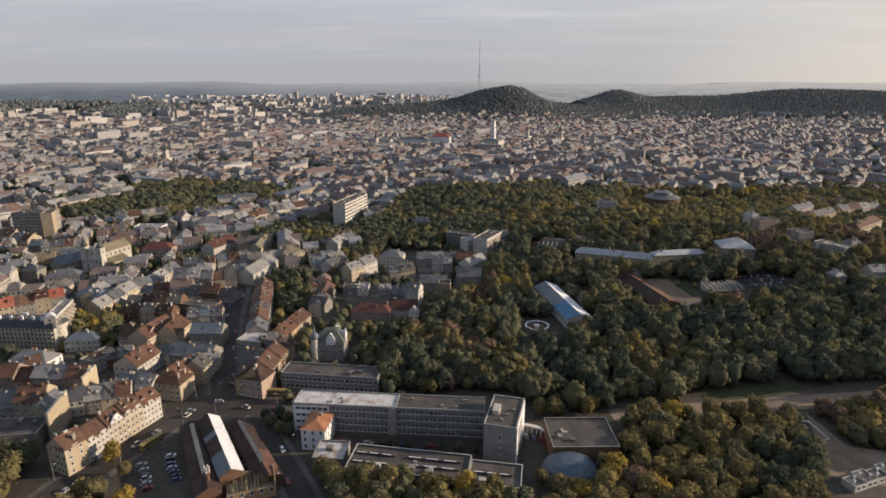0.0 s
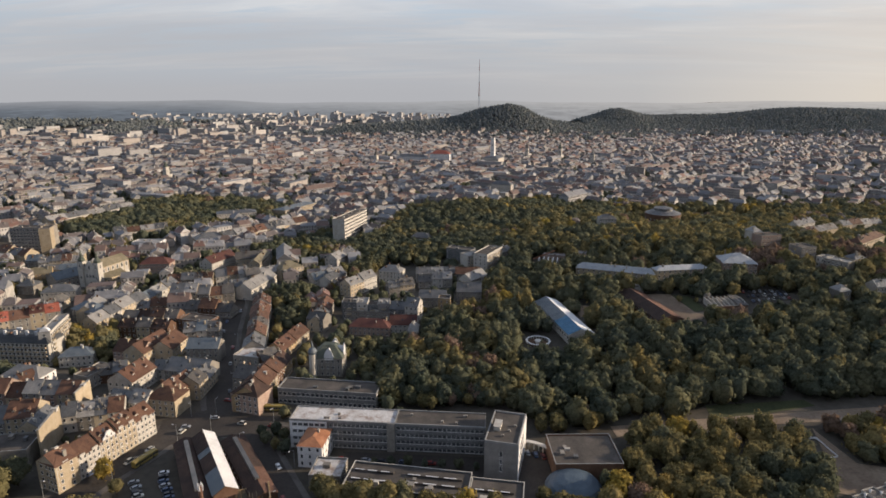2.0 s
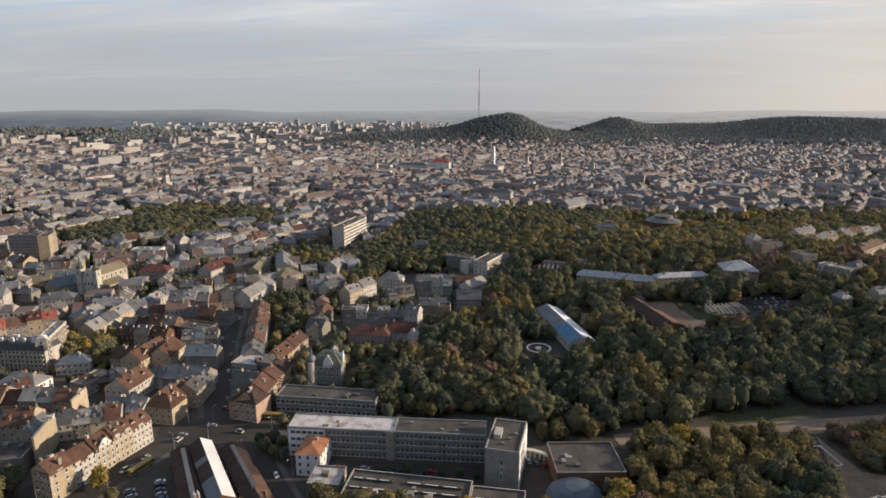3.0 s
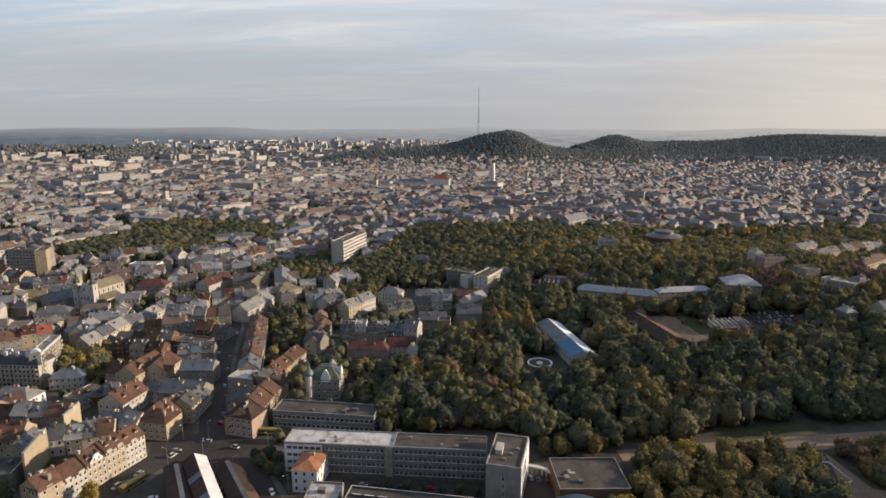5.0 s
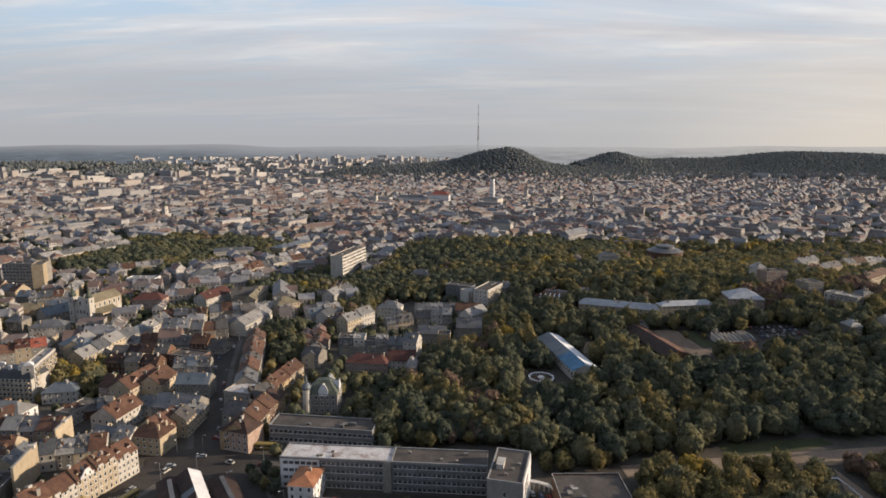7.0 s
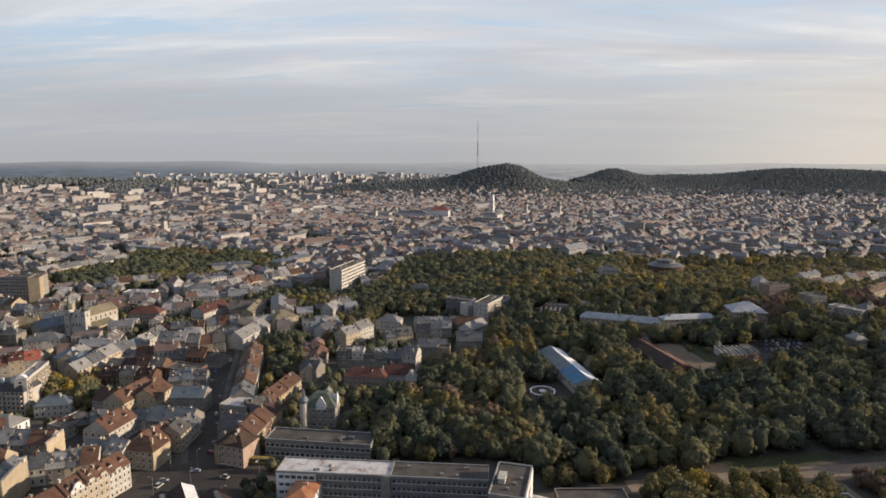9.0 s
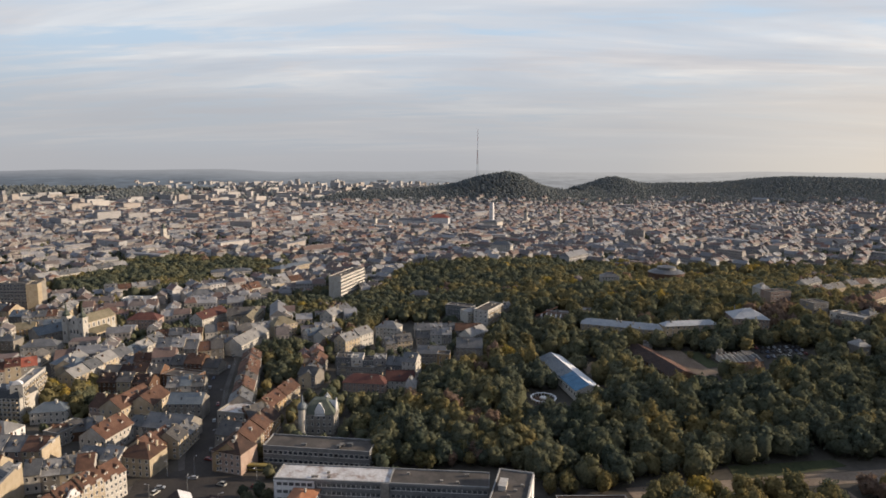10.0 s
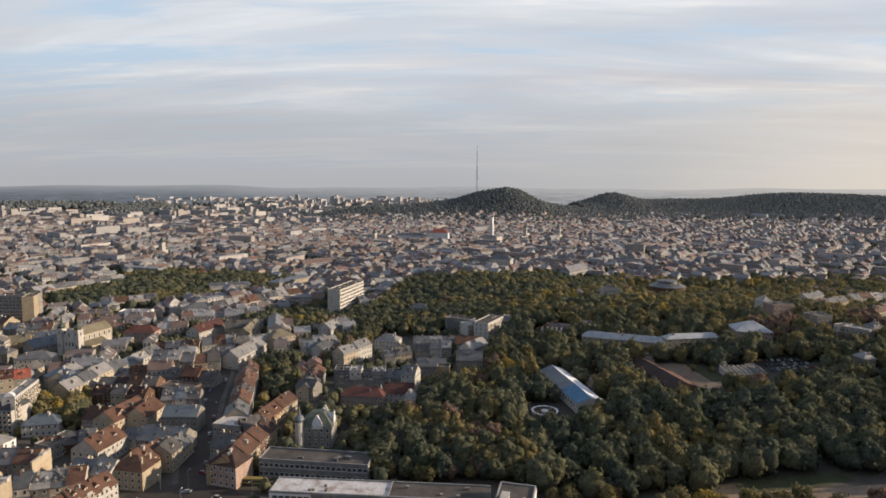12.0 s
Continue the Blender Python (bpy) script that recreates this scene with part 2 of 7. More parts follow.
# Leaf colours greyed and blued: the haze over the woods is mixed in.
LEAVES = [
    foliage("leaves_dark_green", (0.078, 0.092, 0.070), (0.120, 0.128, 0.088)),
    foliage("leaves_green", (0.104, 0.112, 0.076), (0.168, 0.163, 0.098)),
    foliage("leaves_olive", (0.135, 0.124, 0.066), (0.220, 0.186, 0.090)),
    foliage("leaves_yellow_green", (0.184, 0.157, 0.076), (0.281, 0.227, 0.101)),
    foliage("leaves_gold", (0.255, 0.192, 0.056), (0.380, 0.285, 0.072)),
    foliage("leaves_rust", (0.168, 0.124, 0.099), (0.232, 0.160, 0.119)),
    # Greyed and lightened so that haze shows in these dry crowns.
    foliage("leaves_dry_hazed", (0.198, 0.174, 0.171), (0.274, 0.239, 0.234)),
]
# Far foliage paled towards blue-grey, the distance haze being part of its colour.
HAZED_LEAVES = foliage("leaves_hazed_hill", (0.156, 0.175, 0.182), (0.190, 0.204, 0.202))
# Tones drawn close together: the low contrast of haze is put into the plaster.
FAR_WALLS = spectrum("far_plaster_hazed", [(0.0, (0.31, 0.305, 0.30)), (0.2, (0.36, 0.345, 0.32)), (0.38, (0.26, 0.26, 0.265)), (0.58, (0.45, 0.44, 0.425)), (0.67, (0.29, 0.265, 0.245)), (0.84, (0.345, 0.315, 0.28))])
SLAB_WALLS = spectrum("slab_concrete", [(0.0, (0.33, 0.33, 0.33)), (0.3, (0.27, 0.27, 0.275)), (0.5, (0.40, 0.385, 0.37)), (0.75, (0.31, 0.285, 0.265))])
# Roof tones greyed and evened out as haze would leave them.
FAR_ROOFS = spectrum("far_roofing_hazed", [(0.0, (0.145, 0.102, 0.088)), (0.16, (0.185, 0.19, 0.20)), (0.34, (0.125, 0.108, 0.103)), (0.50, (0.25, 0.252, 0.26)), (0.61, (0.175, 0.105, 0.086)), (0.71, (0.15, 0.15, 0.156)), (0.86, (0.135, 0.098, 0.086))], 0.7)


# ---- shape helpers ----
def part(name, bm, material, parent, label=""):
    me = bpy.data.meshes.new(name)
    bm.to_mesh(me)
    bm.free()
    for m in material if isinstance(material, (list, tuple)) else (material,):
        me.materials.append(m)
    ob = new(name, me)
    ob.parent = parent
    return tagged(ob, label) if label else ob


def share(name, me, parent, m):
    ob = new(name, me)
    ob.parent = parent
    ob.matrix_basis = m
    return ob


def box(bm, x0, y0, z0, x1, y1, z1, mat=0):
    v = [bm.verts.new(p) for p in ((x0, y0, z0), (x1, y0, z0), (x1, y1, z0), (x0, y1, z0), (x0, y0, z1), (x1, y0, z1), (x1, y1, z1), (x0, y1, z1))]
    for f in ((3, 2, 1, 0), (4, 5, 6, 7), (0, 1, 5, 4), (1, 2, 6, 5), (2, 3, 7, 6), (3, 0, 4, 7)):
        bm.faces.new([v[i] for i in f]).material_index = mat
    return v


def prism(bm, ring_a, ring_b, mat=0):
    """A solid between two rings of equal length."""
    a, b = [bm.verts.new(p) for p in ring_a], [bm.verts.new(p) for p in ring_b]
    n = len(a)
    for i in range(n):
        bm.faces.new((a[i], a[(i + 1) % n], b[(i + 1) % n], b[i])).material_index = mat
    bm.faces.new(a[::-1]).material_index = mat
    bm.faces.new(b).material_index = mat


def circle(r, z, n=16, cx=0.0, cy=0.0, turn=0.0):
    return [(cx + r * math.cos(turn + 2 * math.pi * i / n), cy + r * math.sin(turn + 2 * math.pi * i / n), z) for i in range(n)]


def bump_at(x, y, cx, cy, rx, ry, h):
    return h * np.exp(-(((x - cx) / rx) ** 2) - ((y - cy) / ry) ** 2)


def ground_z(x, y):
    """Height of the land: the wooded rise beside the town, the castle hill and the far ridges."""
    x, y = np.asarray(x, float), np.asarray(y, float)
    z = bump_at(x, y, 330, 450, 190, 180, 22) + bump_at(x, y, 160, 600, 150, 120, 12) + bump_at(x, y, 60, 800, 150, 110, 16)
    z = z + bump_at(x, y, 262, 2330, 105, 170, 58) + bump_at(x, y, 10, 2320, 350, 190, 40) + bump_at(x, y, 230, 2350, 420, 220, 32) + bump_at(x, y, -320, 2290, 150, 150, 21)
    z = z + bump_at(x, y, 130, 2330, 75, 160, 20) + bump_at(x, y, 450, 2420, 120, 180, 10)
    z = z + bump_at(x, y, 735, 2640, 95, 200, 34) + bump_at(x, y, 620, 2600, 220, 220, 40) + bump_at(x, y, 1000, 2720, 330, 260, 63)
    z = z + bump_at(x, y, 1450, 2700, 260, 260, 67) + bump_at(x, y, 1800, 2700, 300, 260, 67) + bump_at(x, y, 2300, 2600, 430, 300, 54) + bump_at(x, y, 3000, 2700, 600, 400, 66)
    far = np.clip((y - 2950) / 1850, 0, 1)
    z = z + far ** 1.3 * (112 + 7 * np.sin(x / 410.0 + 1.0) + 4 * np.sin(x / 173.0)) + bump_at(x, y, -1620, 4760, 260, 260, 12)
    return z


def gz(x, y):
    return float(ground_z(x, y))


def place(x, y, angle):
    return Matrix.Translation((x, y, gz(x, y))) @ Matrix.Rotation(radians(angle), 4, "Z")


FOOT = []  # footprints of what is built: centre, half sizes, angle


def footprint(x, y, angle, length, depth, margin=0.0):
    c, s = math.cos(radians(angle)), math.sin(radians(angle))
    FOOT.append((x + c * length / 2 - s * depth / 2, y + s * length / 2 + c * depth / 2, length / 2 + margin, depth / 2 + margin, c, s))


# ---- land ----
def build_ground():
    xs = np.concatenate([np.linspace(-6000, -1000, 60, endpoint=False), np.linspace(-1000, 1000, 160, endpoint=False), np.linspace(1000, 6000, 61)])
    ys = np.concatenate([np.linspace(-3000, -100, 15, endpoint=False), np.linspace(-100, 1200, 104, endpoint=False), np.linspace(1200, 5600, 150)])
    gx, gy = np.meshgrid(xs, ys)
    z = ground_z(gx, gy) - np.clip((gy - 3350) / 20, 0, 6)
    co = np.stack([gx, gy, z], -1).reshape(-1, 3)
    nx, ny = len(xs), len(ys)
    i = np.arange(nx * ny).reshape(ny, nx)
    f = np.stack([i[:-1, :-1], i[:-1, 1:], i[1:, 1:], i[1:, :-1]], -1).reshape(-1, 4)
    me = bpy.data.meshes.new("ground")
    me.from_pydata(co.tolist(), [], f.tolist())
    me.materials.append(SOIL)
    for p in me.polygons:
        p.use_smooth = True
    tagged(new("ground", me), "brown soil, yards and worn asphalt between houses and trees", "ground", kind="structure")


def build_backdrop():
    """The land past three and a half kilometres: a plain distance rising to the horizon ridge, its haze painted as
    glow.
    """
    m = bpy.data.materials.new("hazy_distance")
    m.use_nodes = True
    nt = m.node_tree
    nt.nodes.clear()
    tc = nt.nodes.new("ShaderNodeTexCoord")
    sep = nt.nodes.new("ShaderNodeSeparateXYZ")
    link(nt, tc.outputs["Object"], sep.inputs[0])
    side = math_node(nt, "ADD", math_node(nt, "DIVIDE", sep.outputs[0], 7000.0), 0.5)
    # glow colours paint the haze, paler to the right and towards the ridge
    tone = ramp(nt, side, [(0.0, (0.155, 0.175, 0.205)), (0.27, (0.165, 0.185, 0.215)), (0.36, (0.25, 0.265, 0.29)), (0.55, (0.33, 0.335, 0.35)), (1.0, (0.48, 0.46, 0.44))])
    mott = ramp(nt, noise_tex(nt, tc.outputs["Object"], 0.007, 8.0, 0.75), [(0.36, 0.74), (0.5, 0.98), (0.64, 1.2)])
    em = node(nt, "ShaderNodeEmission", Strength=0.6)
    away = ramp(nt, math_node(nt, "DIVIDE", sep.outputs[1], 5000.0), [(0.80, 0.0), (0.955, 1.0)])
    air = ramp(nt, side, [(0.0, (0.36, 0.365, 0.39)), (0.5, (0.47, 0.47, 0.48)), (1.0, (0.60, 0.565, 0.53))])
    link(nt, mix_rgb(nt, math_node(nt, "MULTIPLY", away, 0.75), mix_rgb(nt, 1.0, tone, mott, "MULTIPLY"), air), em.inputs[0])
    out = nt.nodes.new("ShaderNodeOutputMaterial")
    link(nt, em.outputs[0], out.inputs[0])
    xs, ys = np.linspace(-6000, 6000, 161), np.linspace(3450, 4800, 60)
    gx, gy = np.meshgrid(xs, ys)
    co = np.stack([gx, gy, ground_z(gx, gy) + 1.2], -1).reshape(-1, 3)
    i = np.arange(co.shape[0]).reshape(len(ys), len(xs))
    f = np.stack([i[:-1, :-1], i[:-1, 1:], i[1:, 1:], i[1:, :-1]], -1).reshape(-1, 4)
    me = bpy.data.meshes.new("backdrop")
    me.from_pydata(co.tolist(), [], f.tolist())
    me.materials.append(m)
    tagged(new("backdrop", me), "glowing backdrop painted as hazy blue-grey woods and fields rising to the horizon", "distance", kind="structure")


build_ground()
build_backdrop()


def strip(name, points, width, material, label, lift=0.05, kind="structure", category="road"):
    """A paved band draped along a line of points."""
    P = []
    for (x0, y0), (x1, y1) in zip(points, points[1:]):
        n = max(1, int(math.hypot(x1 - x0, y1 - y0) / 6))
        P += [(x0 + (x1 - x0) * k / n, y0 + (y1 - y0) * k / n) for k in range(n)]
    P.append(points[-1])
    bm = bmesh.new()
    rows = []
    for k, (x, y) in enumerate(P):
        a, b = P[max(0, k - 1)], P[min(len(P) - 1, k + 1)]
        d = Vector((b[0] - a[0], b[1] - a[1])).normalized()
        row = []
        for s in (-1, -0.5, 0, 0.5, 1):
            px, py = x - d.y * s * width / 2, y + d.x * s * width / 2
            row.append((px, py, gz(px, py) + lift))
        rows.append(row)
    vs = [[bm.verts.new(p) for p in r] for r in rows]
    low = [[bm.verts.new((r[j][0], r[j][1], r[j][2] - 0.6)) for j in (0, 4)] for r in rows]
    for k in range(len(vs) - 1):
        for j in range(4):
            bm.faces.new((vs[k][j + 1], vs[k][j], vs[k + 1][j], vs[k + 1][j + 1]))
        bm.faces.new((vs[k][0], low[k][0], low[k + 1][0], vs[k + 1][0]))
        bm.faces.new((low[k][1], vs[k][4], vs[k + 1][4], low[k + 1][1]))
    return tagged(part(name, bm, material, None, label), "", category, kind=kind)


def patch(name, points, material, label, lift=0.06, kind="structure", category="ground"):
    """A flat-lying piece of ground inside a closed outline, a few centimetres proud."""
    bm = bmesh.new()
    top = [bm.verts.new((x, y, gz(x, y) + lift)) for x, y in points]
    f = bm.faces.new(top)
    low = [bm.verts.new((x, y, gz(x, y) - 0.6)) for x, y in points]
    n = len(points)
    for i in range(n):
        bm.faces.new((top[i], low[i], low[(i + 1) % n], top[(i + 1) % n]))
    bmesh.ops.triangulate(bm, faces=[f])
    for _ in range(3):
        bmesh.ops.subdivide_edges(bm, edges=[e for e in bm.edges if e.calc_length() > 12 and all(abs(v.co.z - gz(v.co.x, v.co.y) - lift) < 0.3 for v in e.verts)], cuts=1)
        for v in bm.verts:
            if v.co.z > gz(v.co.x, v.co.y) - 0.3:
                v.co.z = gz(v.co.x, v.co.y) + lift
    bmesh.ops.recalc_face_normals(bm, faces=bm.faces[:])
    return tagged(part(name, bm, material, None, label), "", category, kind=kind)


# ---- houses ----
WINDOW_MESH = {}


def window_mesh(w, h, glass=None):
    """A pane in a frame with a sill, facing -y, its foot at the origin."""
    key = (round(w, 2), round(h, 2), glass is None)
    if key not in WINDOW_MESH:
        bm = bmesh.new()
        t = 0.11
        box(bm, -w / 2, -0.07, 0, w / 2, 0.05, h)
        box(bm, -w / 2 + t, -0.085, t, w / 2 - t, 0.0, h - t, 1)
        box(bm, -w / 2 - 0.08, -0.16, -0.12, w / 2 + 0.08, 0.05, 0)
        me = bpy.data.meshes.new("window")
        bm.to_mesh(me)
        bm.free()
        me.materials.append(FRAME)
        me.materials.append(glass or GLASS)
        WINDOW_MESH[key] = me
    return WINDOW_MESH[key]


def chimney(parent, x, y, z, h, rng):
    bm = bmesh.new()
    w, d = rng.uniform(0.5, 0.8), rng.uniform(0.8, 1.6)
    box(bm, x - w / 2, y - d / 2, z - 1.2, x + w / 2, y + d / 2, z + h)
    box(bm, x - w / 2 - 0.1, y - d / 2 - 0.1, z + h, x + w / 2 + 0.1, y + d / 2 + 0.1, z + h + 0.16)
    part("chimney", bm, WALLS[rng.choice(["brick", "white", "grey", "cream"])], parent)


def dormer(parent, x, y, z, wall, roof, facing=-1):
    bm = bmesh.new()
    box(bm, x - 0.8, y, z - 1.4, x + 0.8, y - facing * 3.0, z + 0.9)
    d = part("dormer", bm, WALLS[wall], parent)
    bm = bmesh.new()
    y0, y1 = y + facing * 0.25, y - facing * 3.2
    prism(bm, [(x - 1.1, y0, z + 0.8), (x + 1.1, y0, z + 0.8), (x, y0, z + 1.7)], [(x - 1.1, y1, z + 0.8), (x + 1.1, y1, z + 0.8), (x, y1, z + 1.7)])
    bmesh.ops.recalc_face_normals(bm, faces=bm.faces[:])
    part("dormer_roof", bm, ROOFS[roof], d)
    share("window", window_mesh(0.8, 1.0), d, Matrix.Translation((x, y, z - 0.4)))


def house(x, y, angle, length, depth, h, roof="gable", cover="tile", wall="cream", rise=0.0, name="townhouse", ends="", floors=0, windows=True,
          bay=2.7, chimneys=2, dormers=0, label="", group="", category="house", balconies=False, wide=1.15, coping=None, seed=0):
    """A house: its front along local x from the corner given, its body to local +y. ends: which gable ends show windows."""
    rng = random.Random(int(x * 13 + y * 7) + seed)
    root = new(name)
    root.matrix_world = place(x, y, angle)
    names = {"tile": "brown tiled", "umber": "dark umber tiled", "slate": "dark slate", "silver": "silvery metal", "terracotta": "terracotta tiled", "scarlet": "bright red tiled", "orange": "orange tiled", "red": "red tiled", "zinc": "grey sheet-metal", "dark": "dark sheet-metal", "blue": "blue-grey metal",
             "pale": "pale metal", "ochre": "faded ochre metal", "green": "dark green metal", "sky": "faded blue metal", "azure": "bright blue metal", "white": "white metal", "tar": "grey felt", "peel": "whitewashed felt"}
    kinds = {"gable": "pitched", "hip": "hipped", "flat": "flat", "mansard": "mansard"}
    tall = floors or max(1, round(h / 3.6))
    tagged(root, label or f"{wall} walled {tall}-storey house with a {names[cover]} {kinds[roof]} roof", category, group)
    footprint(x, y, angle, length, depth)
    rise = rise or (min(depth * 0.36, 5.5) if roof in ("gable", "hip") else 0.9)
    low = -4.0
    W = WALLS[wall]
    bm = bmesh.new()
    if roof == "gable":
        prism(bm, [(0, 0, low), (0, 0, h), (0, depth / 2, h + rise), (0, depth, h), (0, depth, low)], [(length, 0, low), (length, 0, h), (length, depth / 2, h + rise), (length, depth, h), (length, depth, low)])
    else:
        box(bm, 0, 0, low, length, depth, h + (rise if roof == "flat" else 0))
    # plinth and cornice
    box(bm, -0.08, -0.08, low, length + 0.08, 0.3, 0.9)
    box(bm, -0.22, -0.22, h - 0.45, length + 0.22, 0.3, h - 0.08)
    if tall > 2:
        box(bm, -0.1, -0.1, h * 0.36, length + 0.1, 0.2, h * 0.36 + 0.22)
    bmesh.ops.recalc_face_normals(bm, faces=bm.faces[:])
    part("wall", bm, W, root)
    bm = bmesh.new()
    o, t = 0.45, 0.22
    if roof == "gable":
        s = rise / (depth / 2)
        for y0, y1, z0, z1 in ((-o, depth / 2, h - o * s, h + rise), (depth / 2, depth + o, h + rise, h - o * s)):
            prism(bm, [(-0.15, y0, z0 + 0.03), (-0.15, y1, z1 + 0.03), (-0.15, y1, z1 + t), (-0.15, y0, z0 + t)], [(length + 0.15, y0, z0 + 0.03), (length + 0.15, y1, z1 + 0.03), (length + 0.15, y1, z1 + t), (length + 0.15, y0, z0 + t)])
        box(bm, -0.15, depth / 2 - 0.18, h + rise + 0.1, length + 0.15, depth / 2 + 0.18, h + rise + 0.32)
    elif roof in ("hip", "mansard"):
        k = min(depth, length) / 2
        if roof == "mansard":
            a = [(-o, -o, h), (length + o, -o, h), (length + o, depth + o, h), (-o, depth + o, h)]
            i = 1.6
            b = [(i, i, h + 3.4), (length - i, i, h + 3.4), (length - i, depth - i, h + 3.4), (i, depth - i, h + 3.4)]
            prism(bm, a, b)
            c0, c1 = [(p[0], p[1], h + 3.4) for p in b], [(p[0] + (2 if p[0] < length / 2 else -2), p[1] + (2 if p[1] < depth / 2 else -2), h + 4.4) for p in b]
            prism(bm, c0, c1)
        else:
            a = [(-o, -o, h), (length + o, -o, h), (length + o, depth + o, h), (-o, depth + o, h)]
            if length >= depth:
                b = [(k, depth / 2 - 0.1, h + rise), (length - k + 0.01, depth / 2 - 0.1, h + rise), (length - k + 0.01, depth / 2 + 0.1, h + rise), (k, depth / 2 + 0.1, h + rise)]
            else:
                b = [(length / 2 - 0.1, k, h + rise), (length / 2 + 0.1, k, h + rise), (length / 2 + 0.1, depth - k, h + rise), (length / 2 - 0.1, depth - k, h + rise)]
            prism(bm, a, b)
    else:
        box(bm, 0.35, 0.35, h - 0.1, length - 0.35, depth - 0.35, h + 0.25)
    bmesh.ops.recalc_face_normals(bm, faces=bm.faces[:])
    part("roof", bm, ROOFS[cover], root)
    if roof == "flat":
        bm = bmesh.new()
        for a in ((-0.08, -0.08, length + 0.08, 0.3), (-0.08, depth - 0.3, length + 0.08, depth + 0.08), (-0.08, 0.3, 0.3, depth - 0.3), (length - 0.3, 0.3, length + 0.08, depth - 0.3)):
            box(bm, a[0], a[1], h + rise, a[2], a[3], h + rise + 0.12)
        part("coping", bm, coping or COPING, root)
        # hollow the top: the felt lies inside the parapet
        wall_ob = [c for c in root.children if c.name.startswith("wall")][0]
        bm = bmesh.new()
        box(bm, 0, 0, low, length, depth, h - 0.1)
        for a in ((0, 0, length, 0.3), (0, depth - 0.3, length, depth), (0, 0.3, 0.3, depth - 0.3), (length - 0.3, 0.3, length, depth - 0.3)):
            box(bm, a[0], a[1], h - 0.1, a[2], a[3], h + rise)
        bm.to_mesh(wall_ob.data)
        bm.free()
        for _ in range(max(1, int(length * depth / 160))):
            bm = bmesh.new()
            vx, vy = rng.uniform(0.15, 0.85) * length, rng.uniform(0.2, 0.8) * depth
            a, b, c = rng.uniform(0.5, 1.6), rng.uniform(0.5, 1.3), rng.uniform(0.7, 1.8)
            box(bm, vx - a, vy - b, h + 0.2, vx + a, vy + b, h + c)
            box(bm, vx - a - 0.12, vy - b - 0.12, h + c, vx + a + 0.12, vy + b + 0.12, h + c + 0.14)
            part("roof_vent", bm, WALLS[rng.choice(["grey", "white", "panel"])], root)
    for _ in range((chimneys + int(length / 11) if chimneys else 0) if roof != "flat" else 0):
        cx, cy = rng.uniform(0.1, 0.9) * length, depth * rng.uniform(0.25, 0.75)
        z = h + (rise * (1 - abs(cy - depth / 2) / (depth / 2)) if roof != "mansard" else 3.6)
        chimney(root, cx, cy, z, rng.uniform(1.0, 2.0), rng)
    if roof == "gable" and chimneys and length > 7:
        sl = rise / (depth / 2)
        for _ in range(1 + int(length / 9)):
            bm = bmesh.new()
            px, py = rng.uniform(0.12, 0.88) * length, depth * rng.choice([rng.uniform(0.12, 0.36), rng.uniform(0.64, 0.88)])
            pz = h + rise * (1 - abs(py - depth / 2) / (depth / 2))
            d = sl * 0.55 * (1 if py < depth / 2 else -1)
            prism(bm, [(px - 0.4, py - 0.55, pz - d + 0.15), (px + 0.4, py - 0.55, pz - d + 0.15), (px + 0.4, py + 0.55, pz + d + 0.15), (px - 0.4, py + 0.55, pz + d + 0.15)],
                  [(px - 0.4, py - 0.55, pz - d + 0.36), (px + 0.4, py - 0.55, pz - d + 0.36), (px + 0.4, py + 0.55, pz + d + 0.36), (px - 0.4, py + 0.55, pz + d + 0.36)])
            part("roof_hatch", bm, GLASS, root)
    for k in range(dormers):
        dx = length * (k + 0.5) / dormers
        dormer(root, dx, depth * 0.16, h + rise * 0.32 + (0.6 if roof == "mansard" else 0.3), wall, cover)
    if windows:
        step = h / tall
        wh, ww = min(1.9, step * 0.54), wide
        me = window_mesh(ww, wh)
        n = max(1, int((length - 1.0) / bay))
        for fl in range(tall):
            zz = fl * step + step * 0.30
            for k in range(n):
                share("window", me, root, Matrix.Translation((length * (k + 0.5) / n, 0, zz)))
            for side in ends:
                m = max(1, int((depth - 2) / 3.2))
                for k in range(m):
                    py = depth * (k + 0.5) / m
                    mm = Matrix.Translation((0 if side == "l" else length, py, zz)) @ Matrix.Rotation(radians(-90 if side == "l" else 90), 4, "Z")
                    share("window", me, root, mm)
    if balconies:
        step = h / tall
        n = max(1, int(length / (bay * 2)))
        for fl in range(1, tall):
            for k in range(n):
                u = length * (k + 0.5) / n
                bm = bmesh.new()
                box(bm, u - 1.5, -1.1, fl * step, u + 1.5, 0.1, fl * step + 0.18)
                box(bm, u - 1.5, -1.1, fl * step + 0.18, u + 1.5, -1.02, fl * step + 1.05)
                box(bm, u - 1.5, -1.02, fl * step + 0.18, u - 1.42, 0.0, fl * step + 1.05)
                box(bm, u + 1.42, -1.02, fl * step + 0.18, u + 1.5, 0.0, fl * step + 1.05)
                part("balcony", bm, WALLS["cream"], root)
    return root


